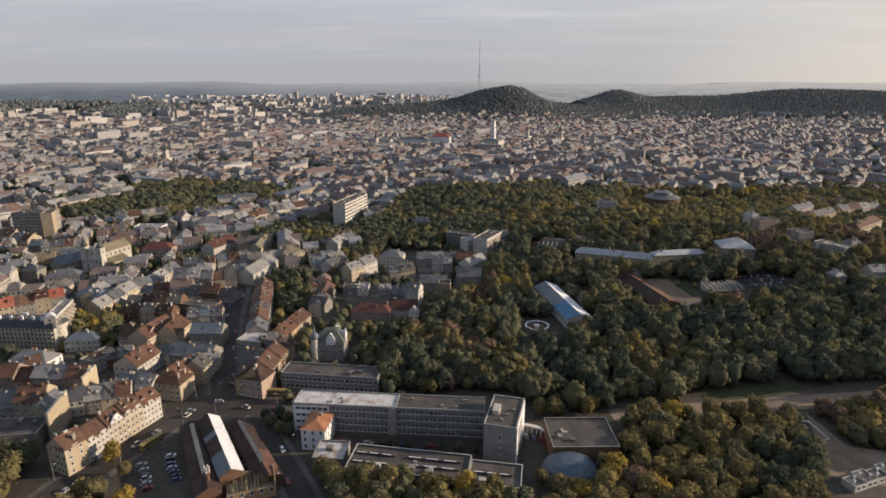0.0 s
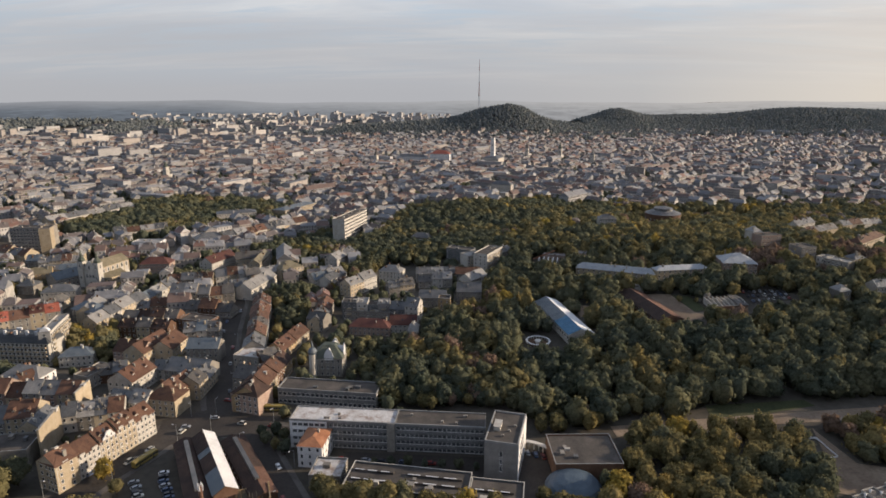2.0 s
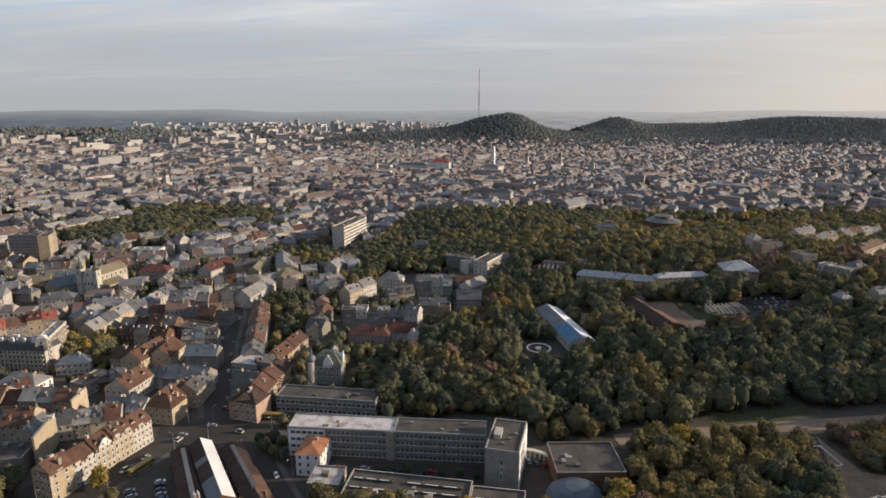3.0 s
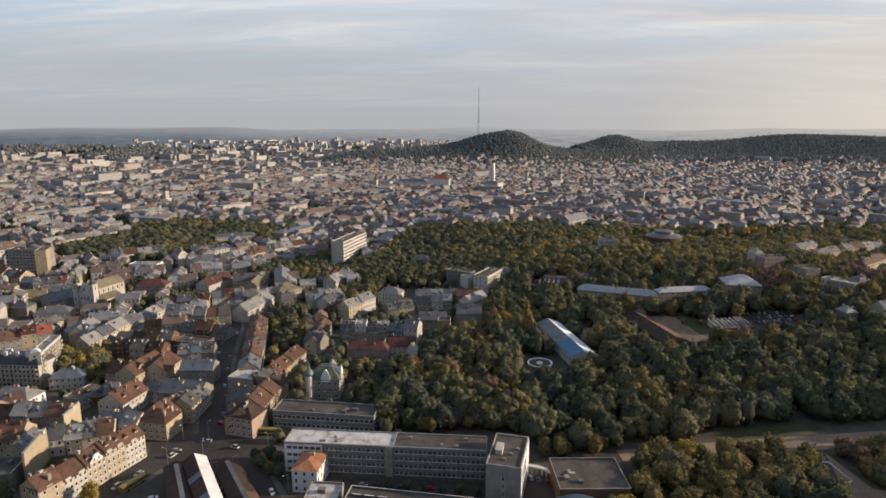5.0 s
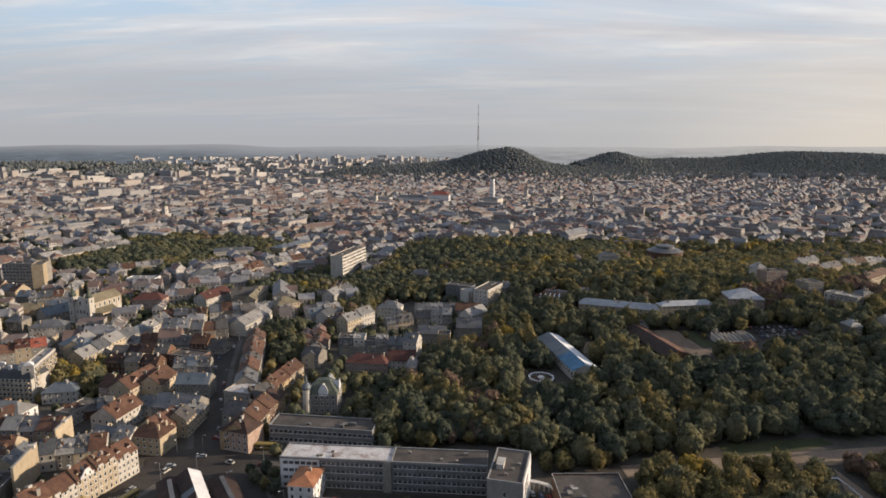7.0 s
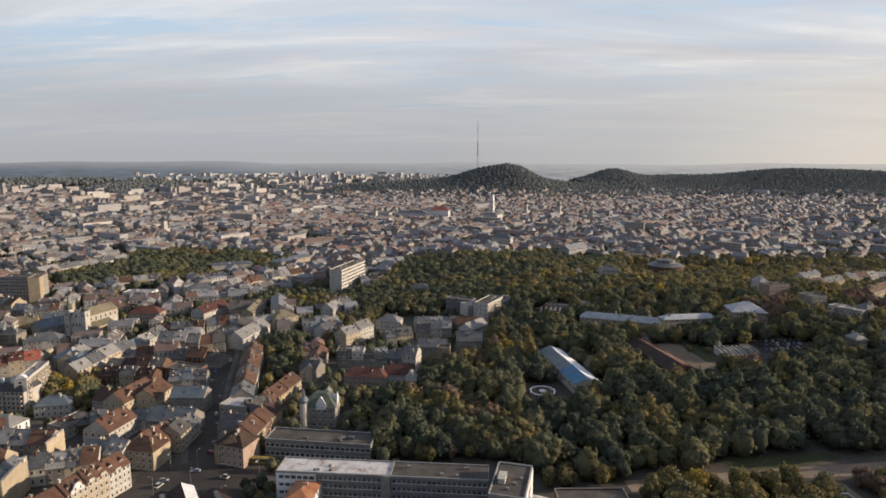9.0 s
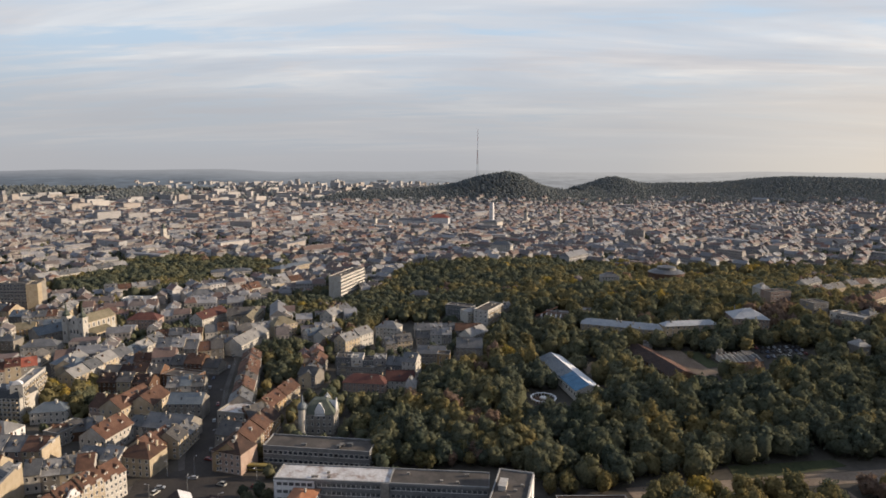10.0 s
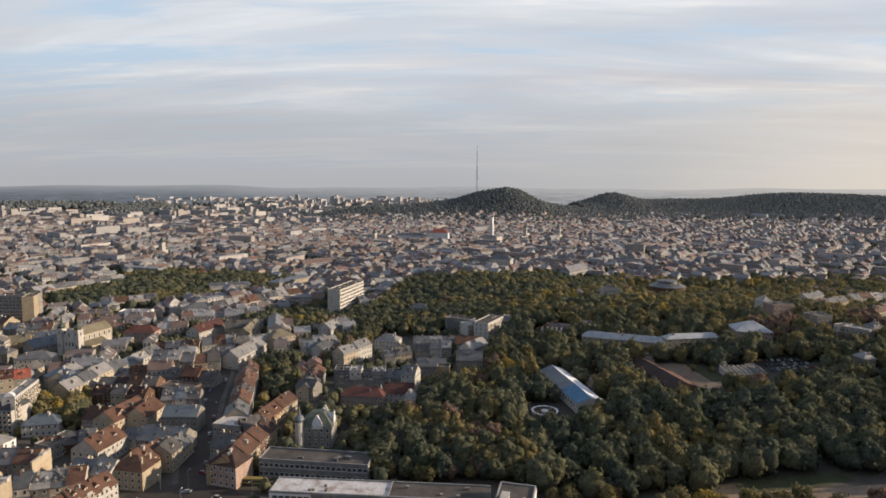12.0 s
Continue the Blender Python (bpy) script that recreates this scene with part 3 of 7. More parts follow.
def row(x, y, angle, length, depth, h, n, covers, walls, **kw):
    """A terrace of n houses, each of its own height and colour."""
    rng = random.Random(int(x * 3 + y * 11))
    cuts = [rng.uniform(0.8, 1.25) for _ in range(n)]
    total, at, made = sum(cuts), 0.0, []
    c, s = math.cos(radians(angle)), math.sin(radians(angle))
    for k in range(n):
        ln = length * cuts[k] / total
        made.append(house(x + c * at, y + s * at, angle, ln - 0.02, depth * rng.uniform(0.92, 1.06), h + rng.uniform(-1.6, 1.4), cover=covers[k % len(covers)], wall=walls[k % len(walls)],
              group="terrace along the street", ends=("l" if k == 0 else "") + ("r" if k == n - 1 else ""), dormers=rng.choice([0, 0, 1, 2]), **kw))
        at += ln
    return made


# ---- plan of streets, clearings and woods ----
MAIN_STREET = [(-92.5, 285.2), (-116.7, 291.2), (-132.6, 339.9), (-147.4, 394.4), (-163.9, 466.8), (-171.2, 512.8)]
LOWER_STREET = [(-72.0, 260.8), (-108.9, 272.9), (-128.1, 271.3), (-134.3, 253.5), (-144.1, 231.4), (-153.1, 209.5), (-158.0, 186.7)]
SIDE_STREET = [(-91.3, 265.9), (-73.6, 235.5), (-57.5, 208.7), (-46.9, 189.5)]
SQUARE = [(-139.0, 276.7), (-112.2, 291.2), (-84.4, 276.6), (-88.4, 260.8), (-107.5, 260.9), (-129.0, 253.5), (-134.8, 248.8), (-137.1, 266.0)]
FIELD = [(134.0, 285.3), (184.8, 287.4), (187.5, 281.8), (155.6, 275.3), (132.1, 273.5)]
PATH_LINE = [(81.5, 263.8), (115.8, 267.6), (153.4, 270.8), (185.1, 272.5), (231.6, 274.8)]
EARTH = [(175.1, 262.2), (178.8, 235.6), (193.1, 231.2), (201.6, 219.6), (182.6, 206.3), (154.3, 219.0), (165.5, 232.0)]
YARD = [(96.0, 433.1), (107.5, 427.6), (105.9, 411.6), (97.0, 407.8)]
LOT = [(152.6, 441.8), (170.0, 437.7), (174.5, 403.0), (180.5, 393.3), (163.3, 384.3)]
CAR_PARK = [(218.0, 433.3), (249.2, 427.2), (245.9, 409.3), (217.2, 407.3)]
COURT = [(-45.6, 248.6), (19.6, 243.6), (30.2, 234.9), (36.8, 247.9), (48.6, 247.8), (44.4, 222.8), (33.0, 208.4), (32.5, 222.9), (-36.3, 237.5)]
FENCE_LINE = [(165.6, 254.7), (172.1, 254.4), (173.4, 240.3), (163.1, 237.8)]
RING_AT = [(61.2, 368.6)]
HALL_A = [(67.7, 429.1), (79.8, 363.9)]
SHED_A = [(130.5, 440.0), (141.5, 379.0)]
PARK_RUIN = [(187.5, 401.5), (212.5, 404.5)]
RUIN_YARD = [(184.0, 396.0), (216.0, 398.0), (217.0, 424.0), (186.0, 422.0)]
VERGE = [(170.5, 435.0), (181.4, 430.5), (184.1, 404.3), (175.0, 402.6)]
SLAB = [(-69.7, 252.7), (-21.7, 248.5), (18.9, 245.2)]
TOWER = [(17.3, 228.8), (30.8, 227.8), (36.2, 254.2), (20.3, 255.5)]
LOW = [(-39.6, 212.5), (30.0, 200.6)]
ANNEX = [(-62.8, 237.3), (-52.1, 236.0)]
PATCHED = [(-54.7, 221.1), (-41.6, 219.9)]
BIGHALL = [(46.6, 225.1), (74.9, 225.5), (78.9, 247.5), (49.4, 248.6)]
DOME = [(52.7, 218.0)]
SHED1 = [(-120.3, 246.1), (-94.4, 198.0)]
SHED2 = [(-112.4, 247.6), (-88.0, 206.5)]
SHED3 = [(-100.1, 249.0), (-73.5, 207.1)]
RUIN = [(-83.4, 200.3), (-65.9, 206.4)]
STACK = [(-92.1, 205.3)]
TRAM = [(-132.3, 239.0)]
CHURCH = [(-289.3, 493.6), (-279.8, 526.2)]
CITADEL = [(260.2, 712.7)]
STANDS = [(162.5, 205.5), (187.0, 214.5)]
FRAME_SITE = [(81.7, 526.4), (104.3, 520.3)]
ARCADE = [(37.1, 250.2), (43.0, 248.8), (44.9, 241.1)]
CARS1 = [(-120.1, 233.0), (-109.0, 213.7)]
CARS2 = [(-128.9, 226.5), (-117.9, 208.1)]
WOOD_MAIN = [(-30.9, 323.9), (-22.5, 382.6), (6.5, 412.3), (38.7, 527.6), (71.1, 616.7), (148.3, 728.1), (609.1, 825.9), (754.2, 787.1), (312.3, 270.9), (225.6, 279.3), (188.8, 289.3), (134.5, 286.4), (116.7, 270.1), (81.5, 263.8), (44.5, 275.2), (22.7, 290.0), (-31.2, 290.8)]
WOOD_MOUND = [(-75.3, 664.6), (-47.8, 795.7), (87.2, 801.8), (238.1, 801.0), (164.7, 544.2), (61.9, 555.6), (-46.9, 580.9), (-78.2, 564.2)]
WOOD_FRONT = [(90.9, 258.5), (123.8, 259.8), (147.2, 257.8), (166.2, 253.3), (164.4, 252.5), (161.9, 232.1), (151.2, 213.7), (148.2, 197.3), (125.8, 169.9), (28.1, 170.4), (40.9, 215.4), (62.6, 218.8), (81.1, 238.4)]
WOOD_FRONT_B = [(-55.6, 215.8), (-33.7, 217.6), (17.1, 207.8), (32.1, 201.7), (30.0, 170.4), (-54.6, 170.5), (-59.0, 205.3)]
WOOD_RIGHT = [(183.3, 274.2), (226.1, 279.2), (289.2, 276.2), (279.1, 236.6), (204.3, 223.2), (179.3, 236.4), (176.5, 264.6)]
WOOD_CORNER = [(-221.4, 235.6), (-190.2, 237.7), (-167.4, 219.6), (-170.3, 204.7), (-162.4, 170.6), (-214.2, 198.8)]
WOOD_CORNER_B = [(-148.6, 202.0), (-145.6, 212.3), (-126.0, 205.3), (-104.7, 170.5), (-139.3, 170.6)]
WOOD_BELT = [(-94.2, 291.2), (-81.8, 302.4), (-28.7, 296.9), (-27.8, 286.6), (-78.6, 288.7)]
WOOD_BELT_B = [(-28.6, 295.7), (23.3, 298.5), (43.5, 289.4), (82.6, 273.5), (80.5, 262.3), (55.2, 262.9), (43.0, 264.2), (42.5, 285.9), (22.7, 290.0), (-24.6, 283.7)]
PARK_LEFT = [(-453.4, 703.6), (-435.8, 806.1), (-449.1, 915.9), (-312.0, 915.8), (-209.3, 844.0), (-198.0, 765.3), (-253.0, 734.2), (-291.4, 674.6), (-342.4, 647.9), (-399.3, 661.0)]
COURT_TREES = [(-119.9, 394.3), (-138.0, 481.0), (-108.0, 495.7), (-78.2, 564.2), (-27.0, 644.6), (8.8, 570.3), (-23.3, 548.3), (-50.8, 561.5), (-81.5, 479.9), (-109.0, 466.3), (-97.1, 410.1), (-111.3, 394.2)]
STREET_TREES = [(-117.0, 709.1), (-70.8, 651.8), (-78.2, 564.2), (-177.5, 588.5), (-201.3, 611.0), (-153.2, 658.8)]
GARDENS_LEFT = [(-243.4, 348.1), (-252.5, 394.5), (-234.2, 416.3), (-215.5, 379.5), (-204.9, 348.1), (-222.4, 324.7)]
GARDENS_MID = [(-280.9, 356.6), (-245.1, 356.6), (-229.2, 336.0), (-242.8, 336.0), (-269.3, 340.0)]
GARDENS_FAR = [(-386.7, 661.0), (-330.1, 635.2), (-313.0, 599.9), (-330.3, 578.3), (-365.3, 611.3)]
GARDENS_E = [(-236.0, 513.0), (-213.9, 548.5), (-201.1, 512.9), (-221.1, 489.0)]
VILLA_AT = [(-74.2, 324.8), (-57.5, 324.6)]
POPLAR = [(59.1, 409.8)]


# the terrace on the square and the houses behind it
terrace = row(-155.1, 218.3, 68.5, 49.8, 11, 12.5, 5, ['tile', 'tile', 'tile', 'tile'], ['cream', 'white', 'cream'], floors=4, bay=1.9, wide=1.1)
house(-165.1, 222.7, -25.8, 11.0, 9, 12.5, 'hip', 'tile', 'cream', ends='r', floors=4, bay=1.9, wide=1.1)
house(-203.4, 233.7, 8.5, 23.7, 15, 7.5, 'flat', 'tar', 'grey', ends='r', windows=False)
house(-183.8, 252.7, 94.3, 16.3, 10, 9.5, 'gable', 'zinc', 'cream', ends='l')
row(-181.8, 264.2, 17.5, 27.3, 13, 8.2, 4, ['zinc', 'pale', 'zinc', 'tile'], ['white', 'grey', 'cream'])
row(-227.2, 258.9, 7.1, 34.0, 15, 8.2, 3, ['tile', 'zinc', 'tile'], ['cream', 'grey'])
row(-240.4, 284.6, -0.0, 54.9, 13, 9.5, 6, ['zinc', 'tile', 'tile', 'pale'], ['grey', 'pink', 'cream'])
house(-242.1, 310.2, -10.3, 23.5, 12, 8.2, 'hip', 'pale', 'bright', ends='r')
house(-194.1, 308.4, 71.6, 17.6, 10, 7, 'flat', 'tar', 'grey')
house(-165.4, 300.0, 78.4, 20.2, 15, 8.8, 'gable', 'orange', 'white', ends='l', dormers=2)
row(-169.5, 282.3, -12.5, 21.8, 12, 7.5, 2, ['zinc', 'pale'], ['grey', 'white'])
house(-149.8, 281.6, -10.4, 16.5, 13, 9.2, 'hip', 'tile', 'cream')
row(-136.2, 285.2, 77.5, 19.9, 13, 9.2, 2, ['tile', 'tile'], ['cream', 'ochre'])
row(-128.3, 296.7, 87.5, 23.0, 12, 8.8, 2, ['dark', 'zinc'], ['cream', 'cream'])
house(-164.7, 321.0, -8.7, 19.6, 10, 6.8, 'gable', 'zinc', 'white')
house(-176.1, 241.2, 101.4, 22.3, 0.9, 14.6, 'flat', 'pale', 'cream', windows=False, chimneys=0, name='party_wall', category='wall', label='tall bare cream-plastered party wall between terraces')
house(-183.1, 279.8, 94.5, 15.2, 0.9, 12.2, 'flat', 'pale', 'cream', windows=False, chimneys=0, name='party_wall', category='wall', label='tall bare cream-plastered party wall between terraces')
house(-224.7, 301.2, 57.8, 8.1, 10, 8.2, 'gable', 'tile', 'bright', ends='r')
row(-201.2, 312.3, 20.9, 24.3, 11, 6.1, 3, ['tile', 'dark', 'zinc'], ['grey', 'brick', 'cream'])
house(-171.3, 274.4, 30.1, 11.4, 11, 6.1, 'gable', 'zinc', 'grey')



def dress_terrace():
    """Eaves parapets, window hoods and string courses on the long street front, and a scrolled gable over its middle house."""
    for k, root in enumerate(terrace):
        wall = [c for c in root.children if c.name.startswith("wall")][0]
        xs = [v.co.x for v in wall.data.vertices]
        top = max(v.co.z for v in wall.data.vertices if v.co.y < 0.2)
        ln = max(xs) - 0.22
        bm = bmesh.new()
        for a, b in ((0.06, 0.3), (0.62, 0.88)) if k % 2 else ((0.3, 0.55),):
            box(bm, ln * a, -0.5, top - 0.3, ln * b, -0.1, top + 0.75)
        part("parapet", bm, WALLS["white"], root, "low white parapet over the eaves")
        bm = bmesh.new()
        for z in (top * 0.27, top * 0.52, top * 0.77):
            box(bm, 0.02, -0.16, z - 0.1, ln - 0.02, 0.05, z + 0.1)
        for n in range(int(ln / 3.8)):
            box(bm, 0.2 + n * 3.8, -0.13, top * 0.28, 0.5 + n * 3.8, 0.05, top - 0.5)
        part("string_course", bm, WALLS["white"], root)
    root = terrace[2]
    wall = [c for c in root.children if c.name.startswith("wall")][0]
    mid, top = (max(v.co.x for v in wall.data.vertices) - 0.22) / 2, max(v.co.z for v in wall.data.vertices if v.co.y < 0.2)
    outline = [(-3.0, -0.4), (3.0, -0.4), (3.0, 0.8), (2.0, 1.5), (1.5, 2.6), (0.7, 3.3), (-0.7, 3.3), (-1.5, 2.6), (-2.0, 1.5), (-3.0, 0.8)]
    bm = bmesh.new()
    prism(bm, [(mid + u, -0.45, top + v) for u, v in outline], [(mid + u, 0.1, top + v) for u, v in outline])
    bmesh.ops.recalc_face_normals(bm, faces=bm.faces[:])
    part("gable", bm, WALLS["bright"], root, "white scrolled gable")
    for u in (-1.1, 1.1):
        share("window", window_mesh(0.8, 1.4), root, Matrix.Translation((mid + u, -0.45, top + 0.4)))


dress_terrace()

# houses along the street uphill
house(-107.9, 285.7, -17.9, 15.9, 13, 10.2, 'hip', 'umber', 'pink', ends='')
row(-92.9, 283.2, 84.0, 49.0, 14, 10.2, 4, ['umber', 'tile', 'tile', 'umber'], ['ochre', 'cream', 'brick'])
row(-108.3, 346.9, 102.8, 93.1, 12.5, 9.9, 6, ['zinc', 'tile', 'dark', 'tile', 'orange', 'tile'], ['grey', 'cream', 'white'])
house(-154.7, 343.7, -0.1, 19.6, 12, 9.5, 'gable', 'blue', 'grey')
house(-155.9, 318.0, -10.0, 25.2, 14, 7.5, 'gable', 'zinc', 'grey')
house(-198.4, 343.3, -14.3, 20.2, 14, 8.2, 'gable', 'tile', 'pink')
house(-176.8, 336.9, 77.3, 26.9, 14, 8.8, 'gable', 'tile', 'cream', ends='l')
row(-216.0, 382.8, -5.1, 34.5, 12, 8.8, 3, ['umber', 'dark', 'umber'], ['brick', 'cream'])
house(-163.3, 345.0, 86.6, 19.7, 14, 8.2, 'gable', 'tile', 'cream', ends='l')
row(-231.7, 386.2, 80.4, 94.5, 12, 9.5, 7, ['pale', 'zinc', 'pale', 'zinc', 'blue'], ['cream', 'white', 'cream', 'grey'])
house(-263.9, 412.2, -26.7, 25.6, 14, 10.2, 'hip', 'blue', 'grey')
house(-244.1, 406.4, 100.2, 24.7, 12, 10.2, 'gable', 'pale', 'cream')
row(-166.7, 369.3, 10.3, 21.8, 13, 10.2, 3, ['pale', 'blue', 'zinc'], ['grey', 'white'])
house(-122.8, 333.6, -14.2, 16.4, 15, 8.8, 'flat', 'peel', 'grey', ends='')
house(-114.1, 306.7, -15.6, 15.5, 13, 8.8, 'gable', 'dark', 'grey')
house(-104.0, 328.5, 45.0, 11.2, 11, 8.2, 'gable', 'dark', 'brick')
house(-182.6, 398.0, -15.9, 23.8, 13, 7, 'flat', 'tar', 'brick')
row(-189.1, 423.5, -7.8, 36.1, 13, 6.1, 3, ['dark', 'tile', 'dark'], ['grey', 'brick'])
row(-222.2, 400.4, -3.3, 39.0, 12, 8.2, 4, ['dark', 'umber', 'umber'], ['brick', 'pink', 'cream'])
row(-228.6, 486.7, 10.1, 36.1, 12, 8.2, 4, ['tile', 'zinc', 'dark'], ['cream', 'grey', 'pink'])
house(-22.3, 373.1, -1.9, 5.9, 12, 8, 'hip', 'pale', 'white')
row(-20.7, 485.3, -0.5, 28.3, 12, 6.8, 3, ['dark', 'zinc', 'pale'], ['grey', 'white'])
row(-43.0, 470.2, 19.7, 21.5, 12, 7.5, 2, ['zinc', 'dark'], ['grey', 'cream'])
row(-237.0, 423.5, 10.6, 33.3, 11, 6.1, 3, ['dark', 'zinc', 'tile'], ['grey', 'brick'])

# tall apartment house with red roofs behind
apartment = house(-275.5, 342.6, -4.3, 41.5, 14, 14.0, 'mansard', 'slate', 'white', floors=5, name='apartment_house', category='apartment house', dormers=9, bay=2.5, wide=1.6, balconies=True, label='pale apartment house with a dark slate mansard, balconies and white chimneys')
wing = house(-233.4, 342.1, 103.1, 31.8, 6.5, 20.0, 'flat', 'pale', 'white', floors=7, name='apartment_house', category='apartment house', ends='l', bay=2.4, wide=1.5, balconies=True, label='tall cream apartment wing with balconies on its sunny side')
row(-294.7, 372.7, 33.7, 41.0, 12, 15.2, 4, ['scarlet', 'orange', 'red'], ['cream', 'grey'])


def roof_crown(root, spots):
    """White chimney blocks and a curved gable over a mansard."""
    for x, y, w, z0, z1 in spots:
        bm = bmesh.new()
        box(bm, x - w, y - 0.5, z0, x + w, y + 0.5, z1)
        box(bm, x - w - 0.12, y - 0.62, z1, x + w + 0.12, y + 0.62, z1 + 0.2)
        part("chimney", bm, WALLS["bright"], root, "white rendered chimney block")


roof_crown(apartment, [(6, 3.2, 0.7, 16.5, 20.2), (13, 3.4, 0.7, 16.5, 20.2), (20, 3.2, 0.8, 16.5, 20.4), (27, 3.4, 0.8, 16.5, 20.4), (33, 3.2, 0.7, 16.5, 20.2), (17, 10, 1.6, 17.6, 19.6), (30, 10, 1.6, 17.6, 19.6)])
bm = bmesh.new()
arc = [(2.6 * math.cos(a), 2.4 * math.sin(a)) for a in np.linspace(0, math.pi, 11)]
prism(bm, [(0.5, 3.2 + u, 20.6 + v) for u, v in arc], [(3.0, 3.2 + u, 20.6 + v) for u, v in arc])
bmesh.ops.recalc_face_normals(bm, faces=bm.faces[:])
part("gable", bm, WALLS["bright"], wing, "rounded white gable")
house(-227.3, 336.5, 10.1, 18.5, 11, 6.8, 'hip', 'blue', 'white', ends='r')

# houses below the church
house(-320.7, 486.7, 58.7, 27.1, 15, 8.2, 'gable', 'blue', 'grey', name='monastery', category='monastery')
house(-312.9, 454.0, 13.1, 24.9, 12, 8.2, 'hip', 'zinc', 'white')
house(-284.9, 423.5, 95.5, 25.8, 10, 6.1, 'gable', 'dark', 'cream')
house(-272.7, 530.3, 4.1, 26.3, 14, 10.1, 'hip', 'red', 'pink')
house(-319.7, 611.8, -0.0, 28.6, 15, 10.1, 'flat', 'pale', 'bright', ends='r')
house(-363.4, 504.3, 25.0, 24.3, 12, 6.8, 'gable', 'ochre', 'ochre')
house(-345.1, 473.5, -0.0, 13.8, 12, 7.5, 'hip', 'zinc', 'grey')
house(-384.2, 544.4, -0.0, 13.1, 12, 9.4, 'gable', 'blue', 'grey')
row(-368.5, 537.9, 15.7, 36.2, 12, 10.1, 4, ['pale', 'zinc', 'orange', 'pale'], ['white', 'cream'])
row(-355.3, 519.1, 10.4, 30.0, 10, 8.6, 2, ['zinc', 'blue'], ['cream', 'grey'])
row(-207.3, 443.1, 5.3, 29.0, 14, 10.9, 3, ['zinc', 'pale', 'zinc'], ['white', 'cream', 'grey'])
row(-179.1, 447.2, 17.4, 18.3, 14, 9.5, 2, ['tile', 'dark'], ['cream', 'grey'])
row(-191.9, 496.3, 22.1, 26.3, 13, 8.2, 3, ['zinc', 'tile', 'pale'], ['white', 'cream'])
house(-168.9, 466.3, 25.6, 13.6, 12, 8.8, 'gable', 'zinc', 'white', dormers=2)
house(-150.3, 459.0, 78.0, 42.5, 14, 8.8, 'gable', 'pale', 'white')
house(-139.8, 509.8, 40.7, 21.3, 17, 10.1, 'hip', 'ochre', 'cream', ends='r')
row(-166.4, 499.4, 34.2, 29.9, 12, 8.2, 2, ['dark', 'pale'], ['grey', 'cream'])
house(-209.0, 534.6, 70.6, 33.9, 14, 9.4, 'gable', 'red', 'white', ends='l')
house(-192.4, 550.1, 20.2, 22.9, 14, 9.4, 'gable', 'dark', 'cream')
house(-165.7, 534.3, 92.4, 40.5, 10, 9.4, 'gable', 'ochre', 'cream', ends='l')
row(-363.9, 662.2, 32.1, 55.5, 13, 9.4, 4, ['zinc', 'tile', 'pale'], ['cream', 'white'], windows=False)
row(-433.1, 577.0, -22.4, 39.3, 14, 10.1, 3, ['tile', 'zinc'], ['cream', 'ochre'])
row(-343.3, 564.7, 107.1, 34.8, 12, 9.4, 2, ['pale'], ['cream'], windows=False)

# behind the street trees
house(-93.5, 396.2, -20.1, 13.0, 11, 8.8, 'gable', 'dark', 'grey')
row(-80.8, 392.8, 91.1, 43.6, 11, 8.8, 2, ['zinc', 'orange'], ['cream', 'grey'])
row(-97.3, 347.9, 75.3, 34.5, 12, 6.8, 2, ['orange', 'tile'], ['ochre', 'cream'])
house(-85.9, 292.6, -7.2, 52.3, 13, 8.5, 'flat', 'tar', 'spandrel', floors=2, name='school', category='school building', ends='r', bay=2.4, wide=2.0)
row(-72.4, 416.5, 0.4, 33.9, 12, 10.9, 4, ['tar', 'pale'], ['panel', 'white', 'panel', 'pale'], roof='flat', balconies=True)
row(-38.3, 415.1, -15.1, 21.3, 12, 10.2, 2, ['zinc', 'zinc'], ['panel', 'white'])
row(-73.4, 465.6, 53.7, 30.9, 12, 9.5, 2, ['pale', 'pale'], ['cream', 'white'])
house(-54.9, 507.0, -14.8, 19.1, 13, 9.4, 'hip', 'pale', 'white')
row(-22.2, 499.7, 7.2, 36.2, 12, 8.2, 3, ['zinc', 'pale', 'zinc'], ['grey', 'cream'])
house(10.6, 497.5, -1.3, 21.1, 12, 7.5, 'gable', 'tile', 'grey')
house(10.4, 444.4, -2.3, 19.0, 15, 10.2, 'gable', 'zinc', 'grey', ends='r')
house(-18.1, 439.4, -4.2, 20.7, 12, 8.2, 'gable', 'zinc', 'grey')
house(-3.4, 427.8, -4.2, 8.8, 9, 10.2, 'flat', 'tar', 'ochre')
house(22.6, 475.9, 50.9, 23.2, 12, 8.2, 'gable', 'pale', 'white')
house(-63.1, 387.8, -7.7, 27.5, 12, 6.1, 'hip', 'red', 'pink')
house(-36.4, 390.3, -1.9, 18.6, 13, 6.1, 'gable', 'red', 'white')
house(-71.4, 416.6, -7.5, 33.5, 8, 6.1, 'flat', 'tar', 'grey')
house(3.2, 564.0, -27.6, 25.0, 12, 11.7, 'flat', 'tar', 'panel', bay=3)
house(22.2, 525.8, 28.8, 20.3, 13, 13.3, 'flat', 'pale', 'white', floors=5, ends='r', balconies=True)
house(38.4, 513.5, 62.3, 33.3, 13, 17, 'flat', 'tar', 'white', floors=5, ends='l', balconies=True)
house(54.3, 544.8, 49.4, 15.5, 10, 9.4, 'gable', 'zinc', 'white')
row(-108.5, 495.0, 33.7, 28.3, 13, 6.8, 2, ['blue', 'pale'], ['white', 'grey'])
row(-96.8, 541.5, 70.4, 35.9, 12, 10.1, 2, ['pale', 'zinc'], ['white', 'cream'])
